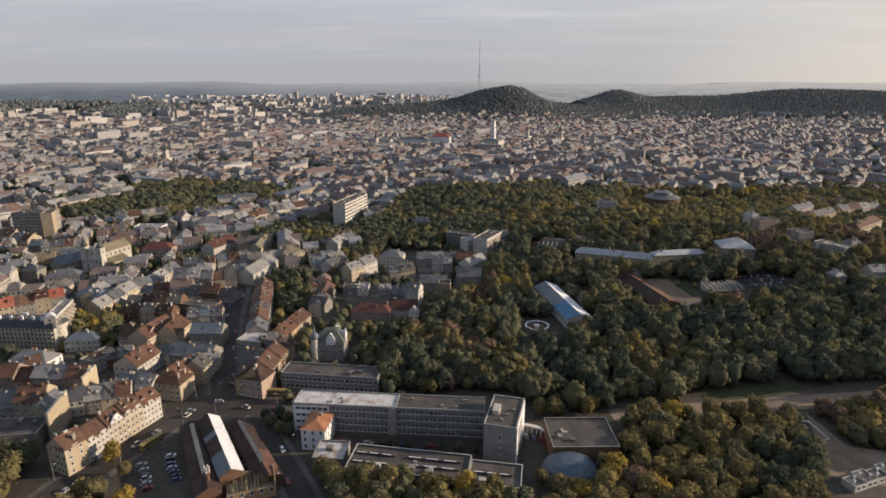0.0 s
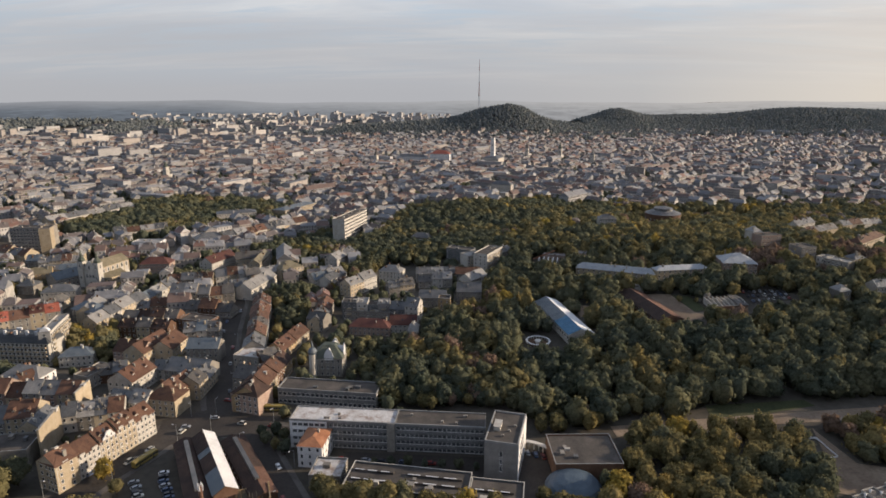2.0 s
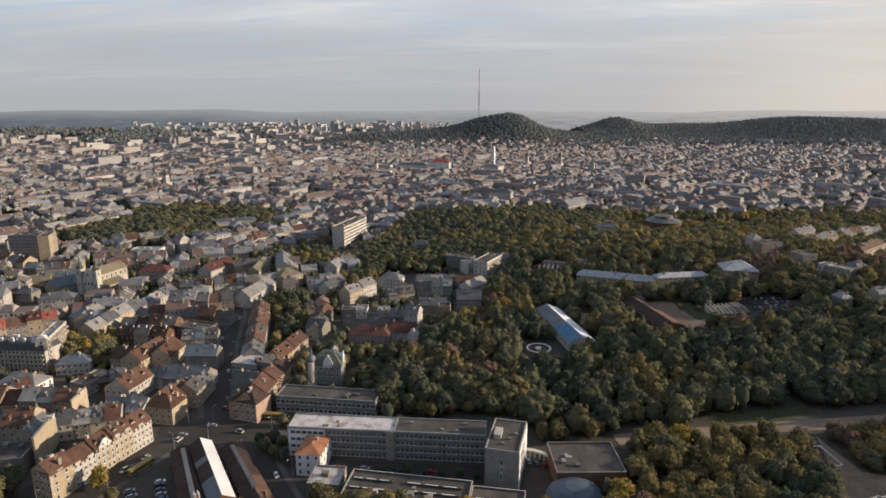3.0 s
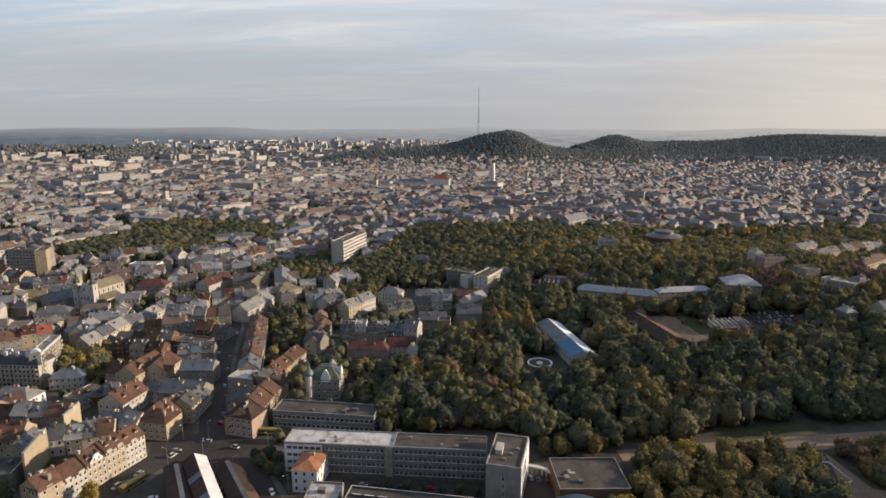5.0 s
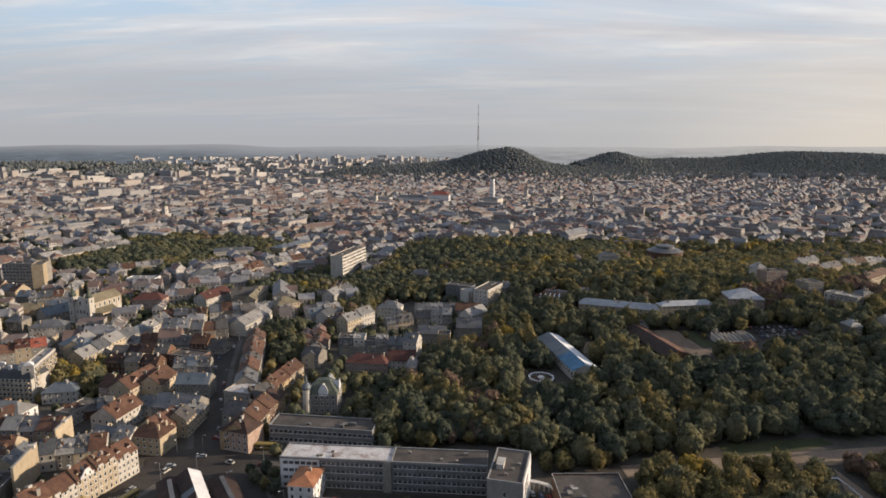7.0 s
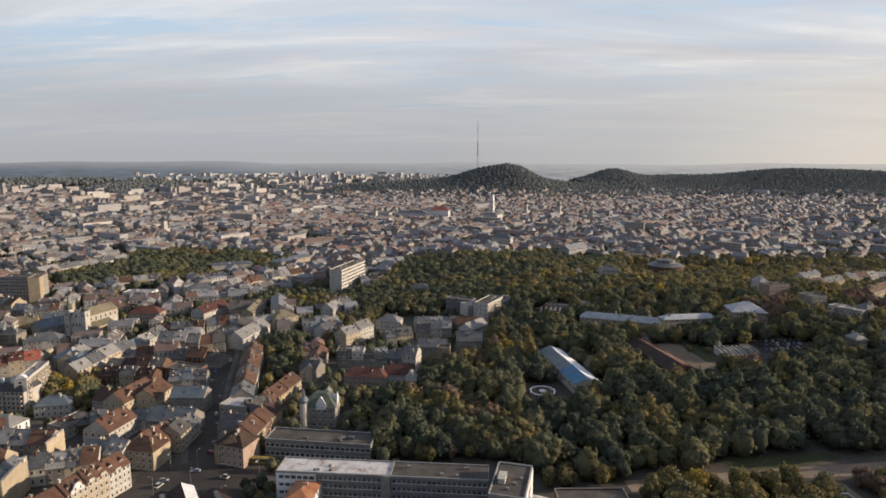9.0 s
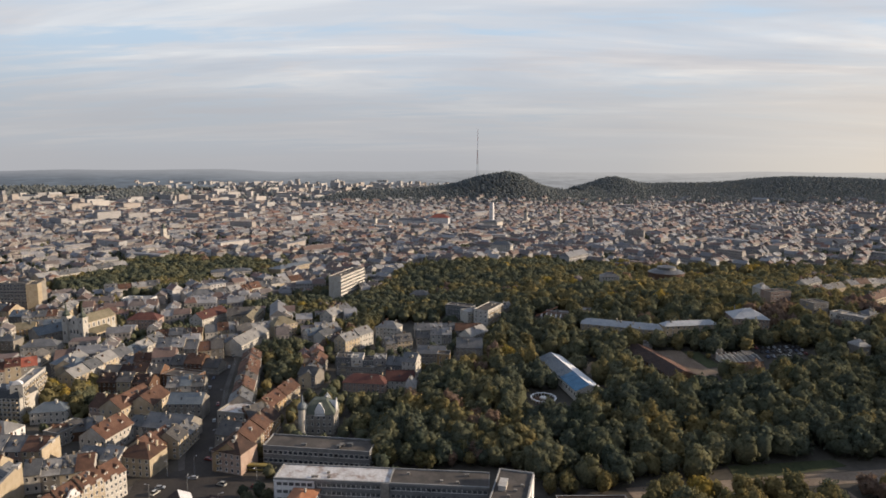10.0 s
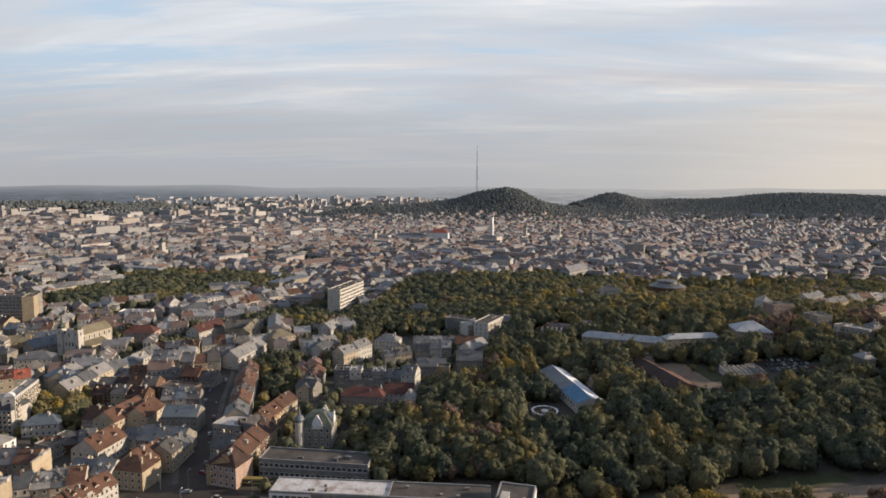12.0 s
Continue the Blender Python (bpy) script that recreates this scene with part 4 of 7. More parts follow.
house(-94.6, 489.8, 66.3, 26.4, 10, 6.8, 'gable', 'zinc', 'white')
house(-119.2, 657.7, -19.3, 11.8, 18, 24, 'flat', 'tar', 'white', floors=7, windows=False)
house(-105.8, 644.5, 74.6, 64.0, 14, 26, 'flat', 'tar', 'white', floors=7, bay=2.4, wide=1.9, name='office_block', category='office block')
house(-436.4, 602.8, -0.0, 40.0, 14, 27, 'flat', 'tar', 'grey', floors=8, name='office_block', category='office block', bay=3.2, wide=2.2)
house(-392.7, 597.9, 107.0, 25.6, 10, 27.5, 'flat', 'tar', 'cream', floors=8, name='office_block', category='office block', windows=False)

# buildings in the wooded park
house(109.6, 485.6, -20.7, 61.9, 9, 10, 'hip', 'silver', 'cream', rise=4, name='barracks', category='barracks', windows=True, bay=4)
house(167.9, 462.2, 8.6, 43.8, 9, 10, 'hip', 'silver', 'cream', rise=3, name='barracks', category='barracks', bay=4)
house(220.2, 464.9, -10.0, 25.7, 22, 11, 'hip', 'silver', 'pink', rise=6, name='pavilion', category='pavilion')
house(288.9, 478.7, 12.2, 13.9, 14, 15, 'flat', 'tar', 'grey')
house(285.4, 550.8, 7.6, 9.1, 12, 15, 'hip', 'pale', 'white')
row(381.9, 623.1, 29.5, 53.6, 12, 10.1, 3, ['tile', 'zinc', 'dark'], ['cream', 'grey'], windows=False)
row(457.7, 685.3, 22.9, 70.1, 13, 10.1, 4, ['zinc', 'tile', 'pale'], ['cream', 'grey', 'white'], windows=False)
house(365.8, 520.9, 37.2, 55.4, 12, 12, 'hip', 'tile', 'cream')
house(392.0, 661.9, 35.4, 40.3, 12, 12, 'gable', 'zinc', 'white')
house(167.7, 644.3, -1.3, 18.1, 12, 14, 'hip', 'zinc', 'white')
house(118.2, 522.3, -15.7, 7.8, 10, 9, 'flat', 'pale', 'pink')
house(270.2, 398.0, 6.5, 8.3, 10, 9, 'hip', 'pale', 'grey')
house(294.3, 458.5, -55.4, 17.4, 12, 12, 'flat', 'pale', 'grey')
house(292.8, 465.1, -65.3, 7.4, 12, 12, 'flat', 'tar', 'white')
house(275.0, 515.3, 13.3, 20.2, 12, 17, 'flat', 'tar', 'pink')
house(284.8, 482.1, 12.0, 21.5, 12, 9, 'hip', 'zinc', 'grey')
house(327.3, 470.4, 20.5, 12.9, 10, 8, 'hip', 'zinc', 'cream')
house(298.6, 403.1, 9.3, 20.1, 10, 9, 'gable', 'blue', 'white')
house(284.5, 516.7, -0.2, 9.9, 10, 7, 'gable', 'tile', 'pink')
house(141.7, 443.4, -13.5, 9.8, 6, 5, 'flat', 'pale', 'white')
house(-34.0, 638.4, -12.0, 20.0, 12, 7, 'hip', 'zinc', 'grey')
house(91.1, 539.5, -16.3, 20.3, 8, 5, 'flat', 'pale', 'pink')
house(-283.0, 753.7, 21.7, 47.9, 20, 12.5, 'hip', 'zinc', 'white', rise=3)
house(-203.7, 777.0, 65.0, 66.6, 20, 12.5, 'hip', 'blue', 'cream', rise=3)
house(-259.2, 627.2, 32.4, 29.1, 18, 9.4, 'hip', 'zinc', 'cream')
row(-233.6, 639.7, 50.6, 110.4, 14, 10.1, 8, ['zinc', 'pale', 'tile', 'orange', 'zinc'], ['cream', 'white'], windows=False)
row(-469.6, 716.6, 68.1, 123.3, 14, 10.9, 5, ['pale', 'zinc'], ['cream', 'white'], windows=False)

# ---- streets and open ground ----
strip("pavement", MAIN_STREET, 19, PAVING, "worn grey pavement along the uphill street", 0.16, category="pavement")
strip("pavement", LOWER_STREET, 21, PAVING, "worn grey pavement along the curving street", 0.15, category="pavement")
strip("pavement", SIDE_STREET, 15, PAVING, "worn grey pavement beside the works yard", 0.14, category="pavement")
strip("road", MAIN_STREET, 13, ASPHALT, "dark asphalt street running uphill between terraces", 0.22)
strip("road", LOWER_STREET, 15, ASPHALT, "dark asphalt street curving past the terrace", 0.21)
strip("road", SIDE_STREET, 10, ASPHALT, "dark asphalt side street beside the works", 0.20)
patch("road", SQUARE, ASPHALT, "wide dark asphalt junction of three streets", 0.19, category="road")
patch("lawn", FIELD, GRASS, "mown green playing field at the wood's edge", 0.1, category="grass")
strip("path", PATH_LINE, 9, DIRT, "pale trodden earth track beside the field", 0.12, category="path")
patch("earth_yard", EARTH, DIRT, "bare pale earth clearing among trees", 0.11)
patch("earth_yard", YARD, DIRT, "bare earth yard beside the sports hall", 0.1)
patch("earth_yard", LOT, DIRT, "dusty brown lot beside the long shed", 0.1)
patch("lawn", VERGE, GRASS, "rough grass verge beside the dusty lot", 0.14, category="grass")
patch("car_park", CAR_PARK, ASPHALT, "small asphalt car park on the wooded rise", 0.1)
patch("courtyard", COURT, ASPHALT, "asphalt courtyard of the institute", 0.12)

# ---- the institute on the square ----
def between(a, b, k):
    return (a[0] + (b[0] - a[0]) * k, a[1] + (b[1] - a[1]) * k)


def heading(a, b):
    return math.degrees(math.atan2(b[1] - a[1], b[0] - a[0]))


def dist(a, b):
    return math.hypot(b[0] - a[0], b[1] - a[1])


def ribbon(root, x0, x1, y, floors, step, first, wh, turn=0.0, pitch=2.0, at=0.0):
    """Rows of windows set close, one strip to a storey, along local x (or along y at x = at when turned)."""
    n = max(1, int((x1 - x0) / pitch))
    me = window_mesh(pitch * 0.95, wh, BLINDS)
    for fl in range(floors):
        for k in range(n):
            u = x0 + (x1 - x0) * (k + 0.5) / n
            m = Matrix.Translation((u, y, first + fl * step)) if not turn else Matrix.Translation((at, u, first + fl * step)) @ Matrix.Rotation(radians(turn), 4, "Z")
            share("window", me, root, m)


def institute():
    a, c = SLAB[0], SLAB[2]
    ang, ln, dp, h = heading(a, c), dist(a, c), 12.5, 13.6
    root = tagged(new("institute_building"), "long pale concrete institute block with ribbon windows and flat roof", "office building")
    root.matrix_world = place(a[0], a[1], ang)
    footprint(a[0], a[1], ang, ln, dp, 3)
    cut = dist(a, SLAB[1])
    bm = bmesh.new()
    box(bm, 0, 0, -3, 17, dp, h)
    for k in range(4):
        box(bm, -0.12, -0.12, k * 3.4 + 2.9, 17, 0.2, k * 3.4 + 3.25)
    part("wing", bm, WALLS["bright"], root, "white plastered end wing")
    bm = bmesh.new()
    box(bm, 17.02, 0.6, -3, ln, dp, h)
    for k in range(4):
        box(bm, 17.1, 0.15, k * 3.4 + 2.35, ln - 0.1, 0.7, k * 3.4 + 3.4)
    for k in range(int((ln - 17) / 6)):
        box(bm, 17.2 + k * 6, 0.2, 0, 17.5 + k * 6, 0.7, h)
    part("wall", bm, WALLS["spandrel"], root)
    bm = bmesh.new()
    box(bm, cut - 3.4, -0.5, -1, cut, 1.0, h + 0.6)
    part("stair_bay", bm, WALLS["grey"], root)
    bm = bmesh.new()
    box(bm, 0.4, 0.4, h, cut - 0.3, dp - 0.4, h + 0.35)
    part("roof", bm, ROOFS["peel"], root, "peeling whitewashed roof felt")
    bm = bmesh.new()
    box(bm, cut + 0.3, 1.0, h, ln - 0.3, dp - 0.4, h + 0.35)
    part("roof", bm, ROOFS["tar"], root, "grey-brown roof felt")
    bm = bmesh.new()
    for b in ((-0.1, -0.1, ln, 0.5), (-0.1, dp - 0.4, ln, dp + 0.1), (-0.1, 0.5, 0.4, dp - 0.4), (cut - 0.3, 0.5, cut + 0.3, dp - 0.4)):
        box(bm, b[0], b[1], h, b[2], b[3], h + 0.85)
    part("parapet", bm, COPING, root)
    ribbon(root, 1, 16.5, 0, 4, 3.4, 0.9, 1.6, pitch=2.4)
    ribbon(root, 18, cut - 3.6, 0.58, 4, 3.4, 0.75, 1.6)
    ribbon(root, cut + 0.6, ln - 0.6, 0.58, 4, 3.4, 0.75, 1.6)
    ribbon(root, 1, dp - 1, 0, 4, 3.4, 0.9, 1.6, turn=-90, pitch=2.6, at=0)
    rng = random.Random(4)
    for _ in range(9):
        bm = bmesh.new()
        vx, vy = rng.uniform(3, ln - 3), rng.uniform(2, dp - 2)
        box(bm, vx - 0.6, vy - 0.5, h + 0.3, vx + 0.6, vy + 0.5, h + rng.uniform(0.8, 1.5))
        part("roof_vent", bm, WALLS["grey"], root)
    return root


def tower_block():
    a, b = TOWER[0], TOWER[1]
    ang, ln, dp, h = -14.5, 14.0, 25.5, 17.2
    root = tagged(new("tower_block"), "pale concrete tower block with blind front and parapet roof", "office building")
    root.matrix_world = place(a[0], a[1], ang)
    footprint(a[0], a[1], ang, ln, dp, 2)
    bm = bmesh.new()
    box(bm, 0, 0, -3, ln, dp, h)
    for k in range(1, 5):
        box(bm, -0.04, -0.04, k * 3.4 - 0.06, ln + 0.04, 0.1, k * 3.4)
    part("wall", bm, WALLS["pale"], root)
    bm = bmesh.new()
    box(bm, ln, 0.0, -1, ln + 0.35, 3.0, h)
    box(bm, ln, dp - 9, -1, ln + 0.35, dp, h)
    box(bm, ln, 3.0, -1, ln + 0.2, dp - 9, h)
    part("side_wall", bm, WALLS["bright"], root, "white plastered side wall")
    bm = bmesh.new()
    box(bm, 0.4, 0.4, h, ln - 0.4, dp - 0.4, h + 0.3)
    part("roof", bm, ROOFS["tar"], root)
    bm = bmesh.new()
    for q in ((-0.1, -0.1, ln + 0.1, 0.4), (-0.1, dp - 0.4, ln + 0.1, dp + 0.1), (-0.1, 0.4, 0.4, dp - 0.4), (ln - 0.4, 0.4, ln + 0.1, dp - 0.4)):
        box(bm, q[0], q[1], h, q[2], q[3], h + 0.9)
    part("parapet", bm, COPING, root)
    bm = bmesh.new()
    box(bm, 2.2, 9, h + 0.3, 5.0, 15, h + 2.2)
    box(bm, 2.0, 8.8, h + 2.2, 5.2, 15.2, h + 2.4)
    part("stair_head", bm, WALLS["white"], root)
    for k in range(3):
        bm = bmesh.new()
        box(bm, 6 + k * 2.1, 5 + k * 4.5, h + 0.3, 7.2 + k * 2.1, 6 + k * 4.5, h + 1.1)
        part("roof_vent", bm, WALLS["grey"], root)
    ribbon(root, ln * 0.44, ln * 0.56, 0, 3, 3.4, 4.4, 2.4, pitch=1.3)
    ribbon(root, 4.0, dp - 10, 0, 4, 3.4, 2.0, 2.2, turn=90, pitch=2.4, at=ln + 0.2)


def flat_block(name, a, b, dp, h, wall, cover, label, category, floors=2, skylights=0, seed=1, ends=""):
    return house(a[0], a[1], heading(a, b), dist(a, b), dp, h, "flat", cover, wall, name=name, label=label, category=category, floors=floors, seed=seed, ends=ends, coping=WALLS["white"])


institute()
tower_block()
low = flat_block("low_wing", LOW[0], between(LOW[0], LOW[1], 0.70), 17, 7.4, "panel", "tar", "low flat-roofed grey wing with white coping before the institute", "office building", 2)
low_b = flat_block("low_wing", between(LOW[0], LOW[1], 0.705), LOW[1], 15, 6.6, "panel", "tar", "low flat-roofed grey wing stepped down beside the courtyard", "office building", 2)
for k, ob, x0, x1, y0 in ((0, low, 2, 18, 5), (1, low, 2, 18, 11), (2, low, 24, 46, 6), (3, low, 24, 46, 11), (4, low_b, 2, 17, 7)):
    bm = bmesh.new()
    box(bm, x0, y0, 7.3 if ob is low else 6.5, x1, y0 + 1.6, 8.5 if ob is low else 7.7)
    part("skylight", bm, ROOFS["tar"], ob)
    n = 3
    for i in range(n):
        bm = bmesh.new()
        u0, u1 = x0 + (x1 - x0) * i / n, x0 + (x1 - x0) * (i + 0.7) / n
        box(bm, u0, y0 - 0.1, 8.5 if ob is low else 7.7, u1, y0 + 0.3, 8.68 if ob is low else 7.88)
        part("coping", bm, PAINT, ob)
house(ANNEX[0][0], ANNEX[0][1], heading(*ANNEX), dist(*ANNEX), 15, 10.2, "hip", "terracotta", "bright", rise=2.2, ends="r", name="annex", label="white plastered annex with a worn orange hipped roof", category="house", chimneys=1)
house(PATCHED[0][0], PATCHED[0][1], heading(*PATCHED), dist(*PATCHED), 13, 6.2, "flat", "peel", "grey", name="boiler_house", label="low grey building with a patched, peeling flat roof", category="outbuilding", ends="r")
house(BIGHALL[0][0], BIGHALL[0][1], heading(BIGHALL[0], BIGHALL[1]), dist(BIGHALL[0], BIGHALL[1]), 23, 8, "flat", "tar", "brick", name="assembly_hall", label="square brown assembly hall with a broad grey flat roof", category="hall", ends="", windows=False)


def dome_hall():
    x, y = DOME[0]
    root = tagged(new("domed_hall"), "low round hall with a faded blue domed roof among trees", "hall")
    root.matrix_world = place(x, y, 0)
    footprint(x - 9, y - 6, 0, 18, 18)
    bm = bmesh.new()
    prism(bm, circle(11, -2, 32), circle(11, 3.2, 32))
    part("wall", bm, WALLS["grey"], root)
    bm = bmesh.new()
    prof = [(11.5, 3.2), (11.3, 3.8), (9.8, 5.6), (7.2, 7.0), (4, 7.9), (0.6, 8.2)]
    for (r0, z0), (r1, z1) in zip(prof, prof[1:]):
        prism(bm, circle(r0, z0, 32), circle(r1, z1, 32))
    part("roof", bm, ROOFS["sky"], root, "faded blue metal dome")
    bm = bmesh.new()
    box(bm, -5.5, 9, 3, 5.5, 14, 7.4)
    part("plant_room", bm, PAINT, root)


dome_hall()


def arcade():
    root = tagged(new("arcade"), "curved white concrete arcade beside the tower block", "arcade")
    cx, cy = ARCADE[0][0] - 2, ARCADE[0][1] - 14
    root.matrix_world = place(cx, cy, 0)
    n = 9
    for k in range(n):
        a = radians(82 - k * 8.5)
        bm = bmesh.new()
        px, py = 15 * math.cos(a), 15 * math.sin(a)
        box(bm, px - 0.25, py - 0.25, -1, px + 0.25, py + 0.25, 3.4)
        part("pillar", bm, STONE, root)
    bm = bmesh.new()
    for k in range(n * 2):
        a0, a1 = radians(84 - k * 4.2), radians(84 - (k + 1) * 4.2)
        prism(bm, [(14 * math.cos(a0), 14 * math.sin(a0), 3.4), (16 * math.cos(a0), 16 * math.sin(a0), 3.4), (16 * math.cos(a0), 16 * math.sin(a0), 3.9), (14 * math.cos(a0), 14 * math.sin(a0), 3.9)],
              [(14 * math.cos(a1), 14 * math.sin(a1), 3.4), (16 * math.cos(a1), 16 * math.sin(a1), 3.4), (16 * math.cos(a1), 16 * math.sin(a1), 3.9), (14 * math.cos(a1), 14 * math.sin(a1), 3.9)])
    bmesh.ops.recalc_face_normals(bm, faces=bm.faces[:])
    part("beam", bm, STONE, root)


arcade()

# ---- works yard ----
def shed(a, b, dp, h, rise, left, right, wall, label, name="works_shed", monitor=None):
    """A long shed from the far corner a to the near corner b, with its two slopes in different roofing."""
    root = tagged(new(name), label, "shed")
    ang, ln = heading(a, b), dist(a, b)
    root.matrix_world = place(a[0], a[1], ang)
    footprint(a[0], a[1], ang, ln, dp, 1)
    bm = bmesh.new()
    prism(bm, [(0, 0, -3), (0, 0, h), (0, dp / 2, h + rise), (0, dp, h), (0, dp, -3)], [(ln, 0, -3), (ln, 0, h), (ln, dp / 2, h + rise), (ln, dp, h), (ln, dp, -3)])
    bmesh.ops.recalc_face_normals(bm, faces=bm.faces[:])
    part("wall", bm, WALLS[wall], root)
    for y0, y1, z0, z1, mats in ((-0.4, dp / 2, h - 0.1, h + rise, left), (dp / 2, dp + 0.4, h + rise, h - 0.1, right)):
        stretch = [(0, 1, mats)] if isinstance(mats, str) else mats
        for k0, k1, mname in stretch:
            bm = bmesh.new()
            prism(bm, [(ln * k0 - 0.2, y0, z0 + 0.05), (ln * k0 - 0.2, y1, z1 + 0.05), (ln * k0 - 0.2, y1, z1 + 0.25), (ln * k0 - 0.2, y0, z0 + 0.25)], [(ln * k1 - 0.22, y0, z0 + 0.05), (ln * k1 - 0.22, y1, z1 + 0.05), (ln * k1 - 0.22, y1, z1 + 0.25), (ln * k1 - 0.22, y0, z0 + 0.25)])
            bmesh.ops.recalc_face_normals(bm, faces=bm.faces[:])
            part("roof_slope", bm, ROOFS[mname], root)
    if monitor:
        bm = bmesh.new()
        box(bm, ln * 0.08, dp / 2 - 0.9, h + rise - 0.3, ln * 0.8, dp / 2 + 0.9, h + rise + 0.9)
        part("roof_light", bm, ROOFS[monitor], root)
    for k in range(int(ln / 4)):
        share("window", window_mesh(1.8, 2.0), root, Matrix.Translation((ln * (k + 0.5) / int(ln / 4), 0, 2.2)))
    return root


shed(SHED1[0], SHED1[1], 9.5, 5.5, 2.2, "umber", "umber", "brick", "long brick works shed with dark brown roof and pale ridge", monitor="zinc")
shed(SHED2[0], SHED2[1], 9.2, 7.5, 2.8, [(0, 0.33, "umber"), (0.33, 0.42, "blue"), (0.42, 0.68, "umber"), (0.68, 1, "blue")], "white", "brick", "long brick shed, white sheeting on one slope, blue patches")
shed(SHED3[0], SHED3[1], 10, 5, 2.0, "umber", [(0, 0.6, "umber"), (0.6, 1, "orange")], "brick", "long brick works shed with a rusty brown roof", monitor="zinc")


def ruin():
    root = tagged(new("roofless_building"), "half-demolished ochre building with bare roof timbers", "ruin")
    ang, ln = heading(*RUIN), dist(*RUIN)
    root.matrix_world = place(RUIN[0][0], RUIN[0][1], ang)
    footprint(RUIN[0][0], RUIN[0][1], ang, ln, 12, 1)
    bm = bmesh.new()
    for q in ((0, 0, ln, 0.5, 4.6), (0, 11.5, ln * 0.6, 12, 5.4), (0, 0.5, 0.5, 11.5, 4.2), (ln - 0.5, 0.5, ln, 11.5, 6.8), (ln * 0.4, 0.5, ln * 0.4 + 0.4, 11.5, 4.8), (ln * 0.7, 6, ln * 0.7 + 0.4, 11.5, 5.6), (0.5, 6, ln * 0.4, 6.4, 4.0)):
        box(bm, q[0], q[1], -3, q[2], q[3], q[4])
    for k in range(9):
        box(bm, ln - 0.52, 0.6 + k * 1.2, 6.7, ln + 0.02, 1.3 + k * 1.2, 7.0 + 0.5 * math.sin(k * 2.1) ** 2)
    part("wall", bm, WALLS["ochre"], root)
    for k in range(7):
        bm = bmesh.new()
        u = ln * (k + 0.5) / 7
        box(bm, u - 0.15, 0, 4.5 + (k % 3) * 0.25, u + 0.15, 12, 4.8 + (k % 3) * 0.25)
        part("beam", bm, ROOFS["ochre"], root)
    for k in range(int(ln / 1.6)):
        u = 0.8 + k * 1.6
        lean = 0.5 * math.sin(k * 2.3)
        for y0, y1 in ((0.3, 6.0), (11.7, 6.2)):
            if (k * 7 + int(y0)) % 5 == 0:
                continue
            bm = bmesh.new()
            prism(bm, [(u - 0.1, y0, 4.6), (u + 0.1, y0, 4.6), (u + 0.1, y0, 4.85), (u - 0.1, y0, 4.85)], [(u - 0.1 + lean, y1, 6.4), (u + 0.1 + lean, y1, 6.4), (u + 0.1 + lean, y1, 6.65), (u - 0.1 + lean, y1, 6.65)])
            bmesh.ops.recalc_face_normals(bm, faces=bm.faces[:])
            part("rafter", bm, ROOFS["ochre"], root)
    bm = bmesh.new()
    box(bm, 0.6, 0.6, 3.4, ln - 0.6, 11.4, 3.6)
    part("floor_slab", bm, ROOFS["ochre"], root)
    for k in range(5):
        share("window", window_mesh(1.2, 1.9), root, Matrix.Translation((ln * (k + 0.5) / 5, 0, 2.5)))


ruin()


def stack():
    root = tagged(new("chimney_stack"), "slender red-brown brick stack with a pale aerial cluster", "chimney")
    root.matrix_world = place(STACK[0][0], STACK[0][1], 0)
    bm = bmesh.new()
    prism(bm, circle(1.0, -1, 12), circle(0.65, 13, 12))
    part("shaft", bm, ROOFS["orange"], root)
    for k in range(4):
        bm = bmesh.new()
        a = k * 1.57
        box(bm, 0.9 * math.cos(a) - 0.15, 0.9 * math.sin(a) - 0.15, 11.2, 0.9 * math.cos(a) + 0.15, 0.9 * math.sin(a) + 0.15, 14.2)
        part("aerial", bm, PAINT, root)


stack()

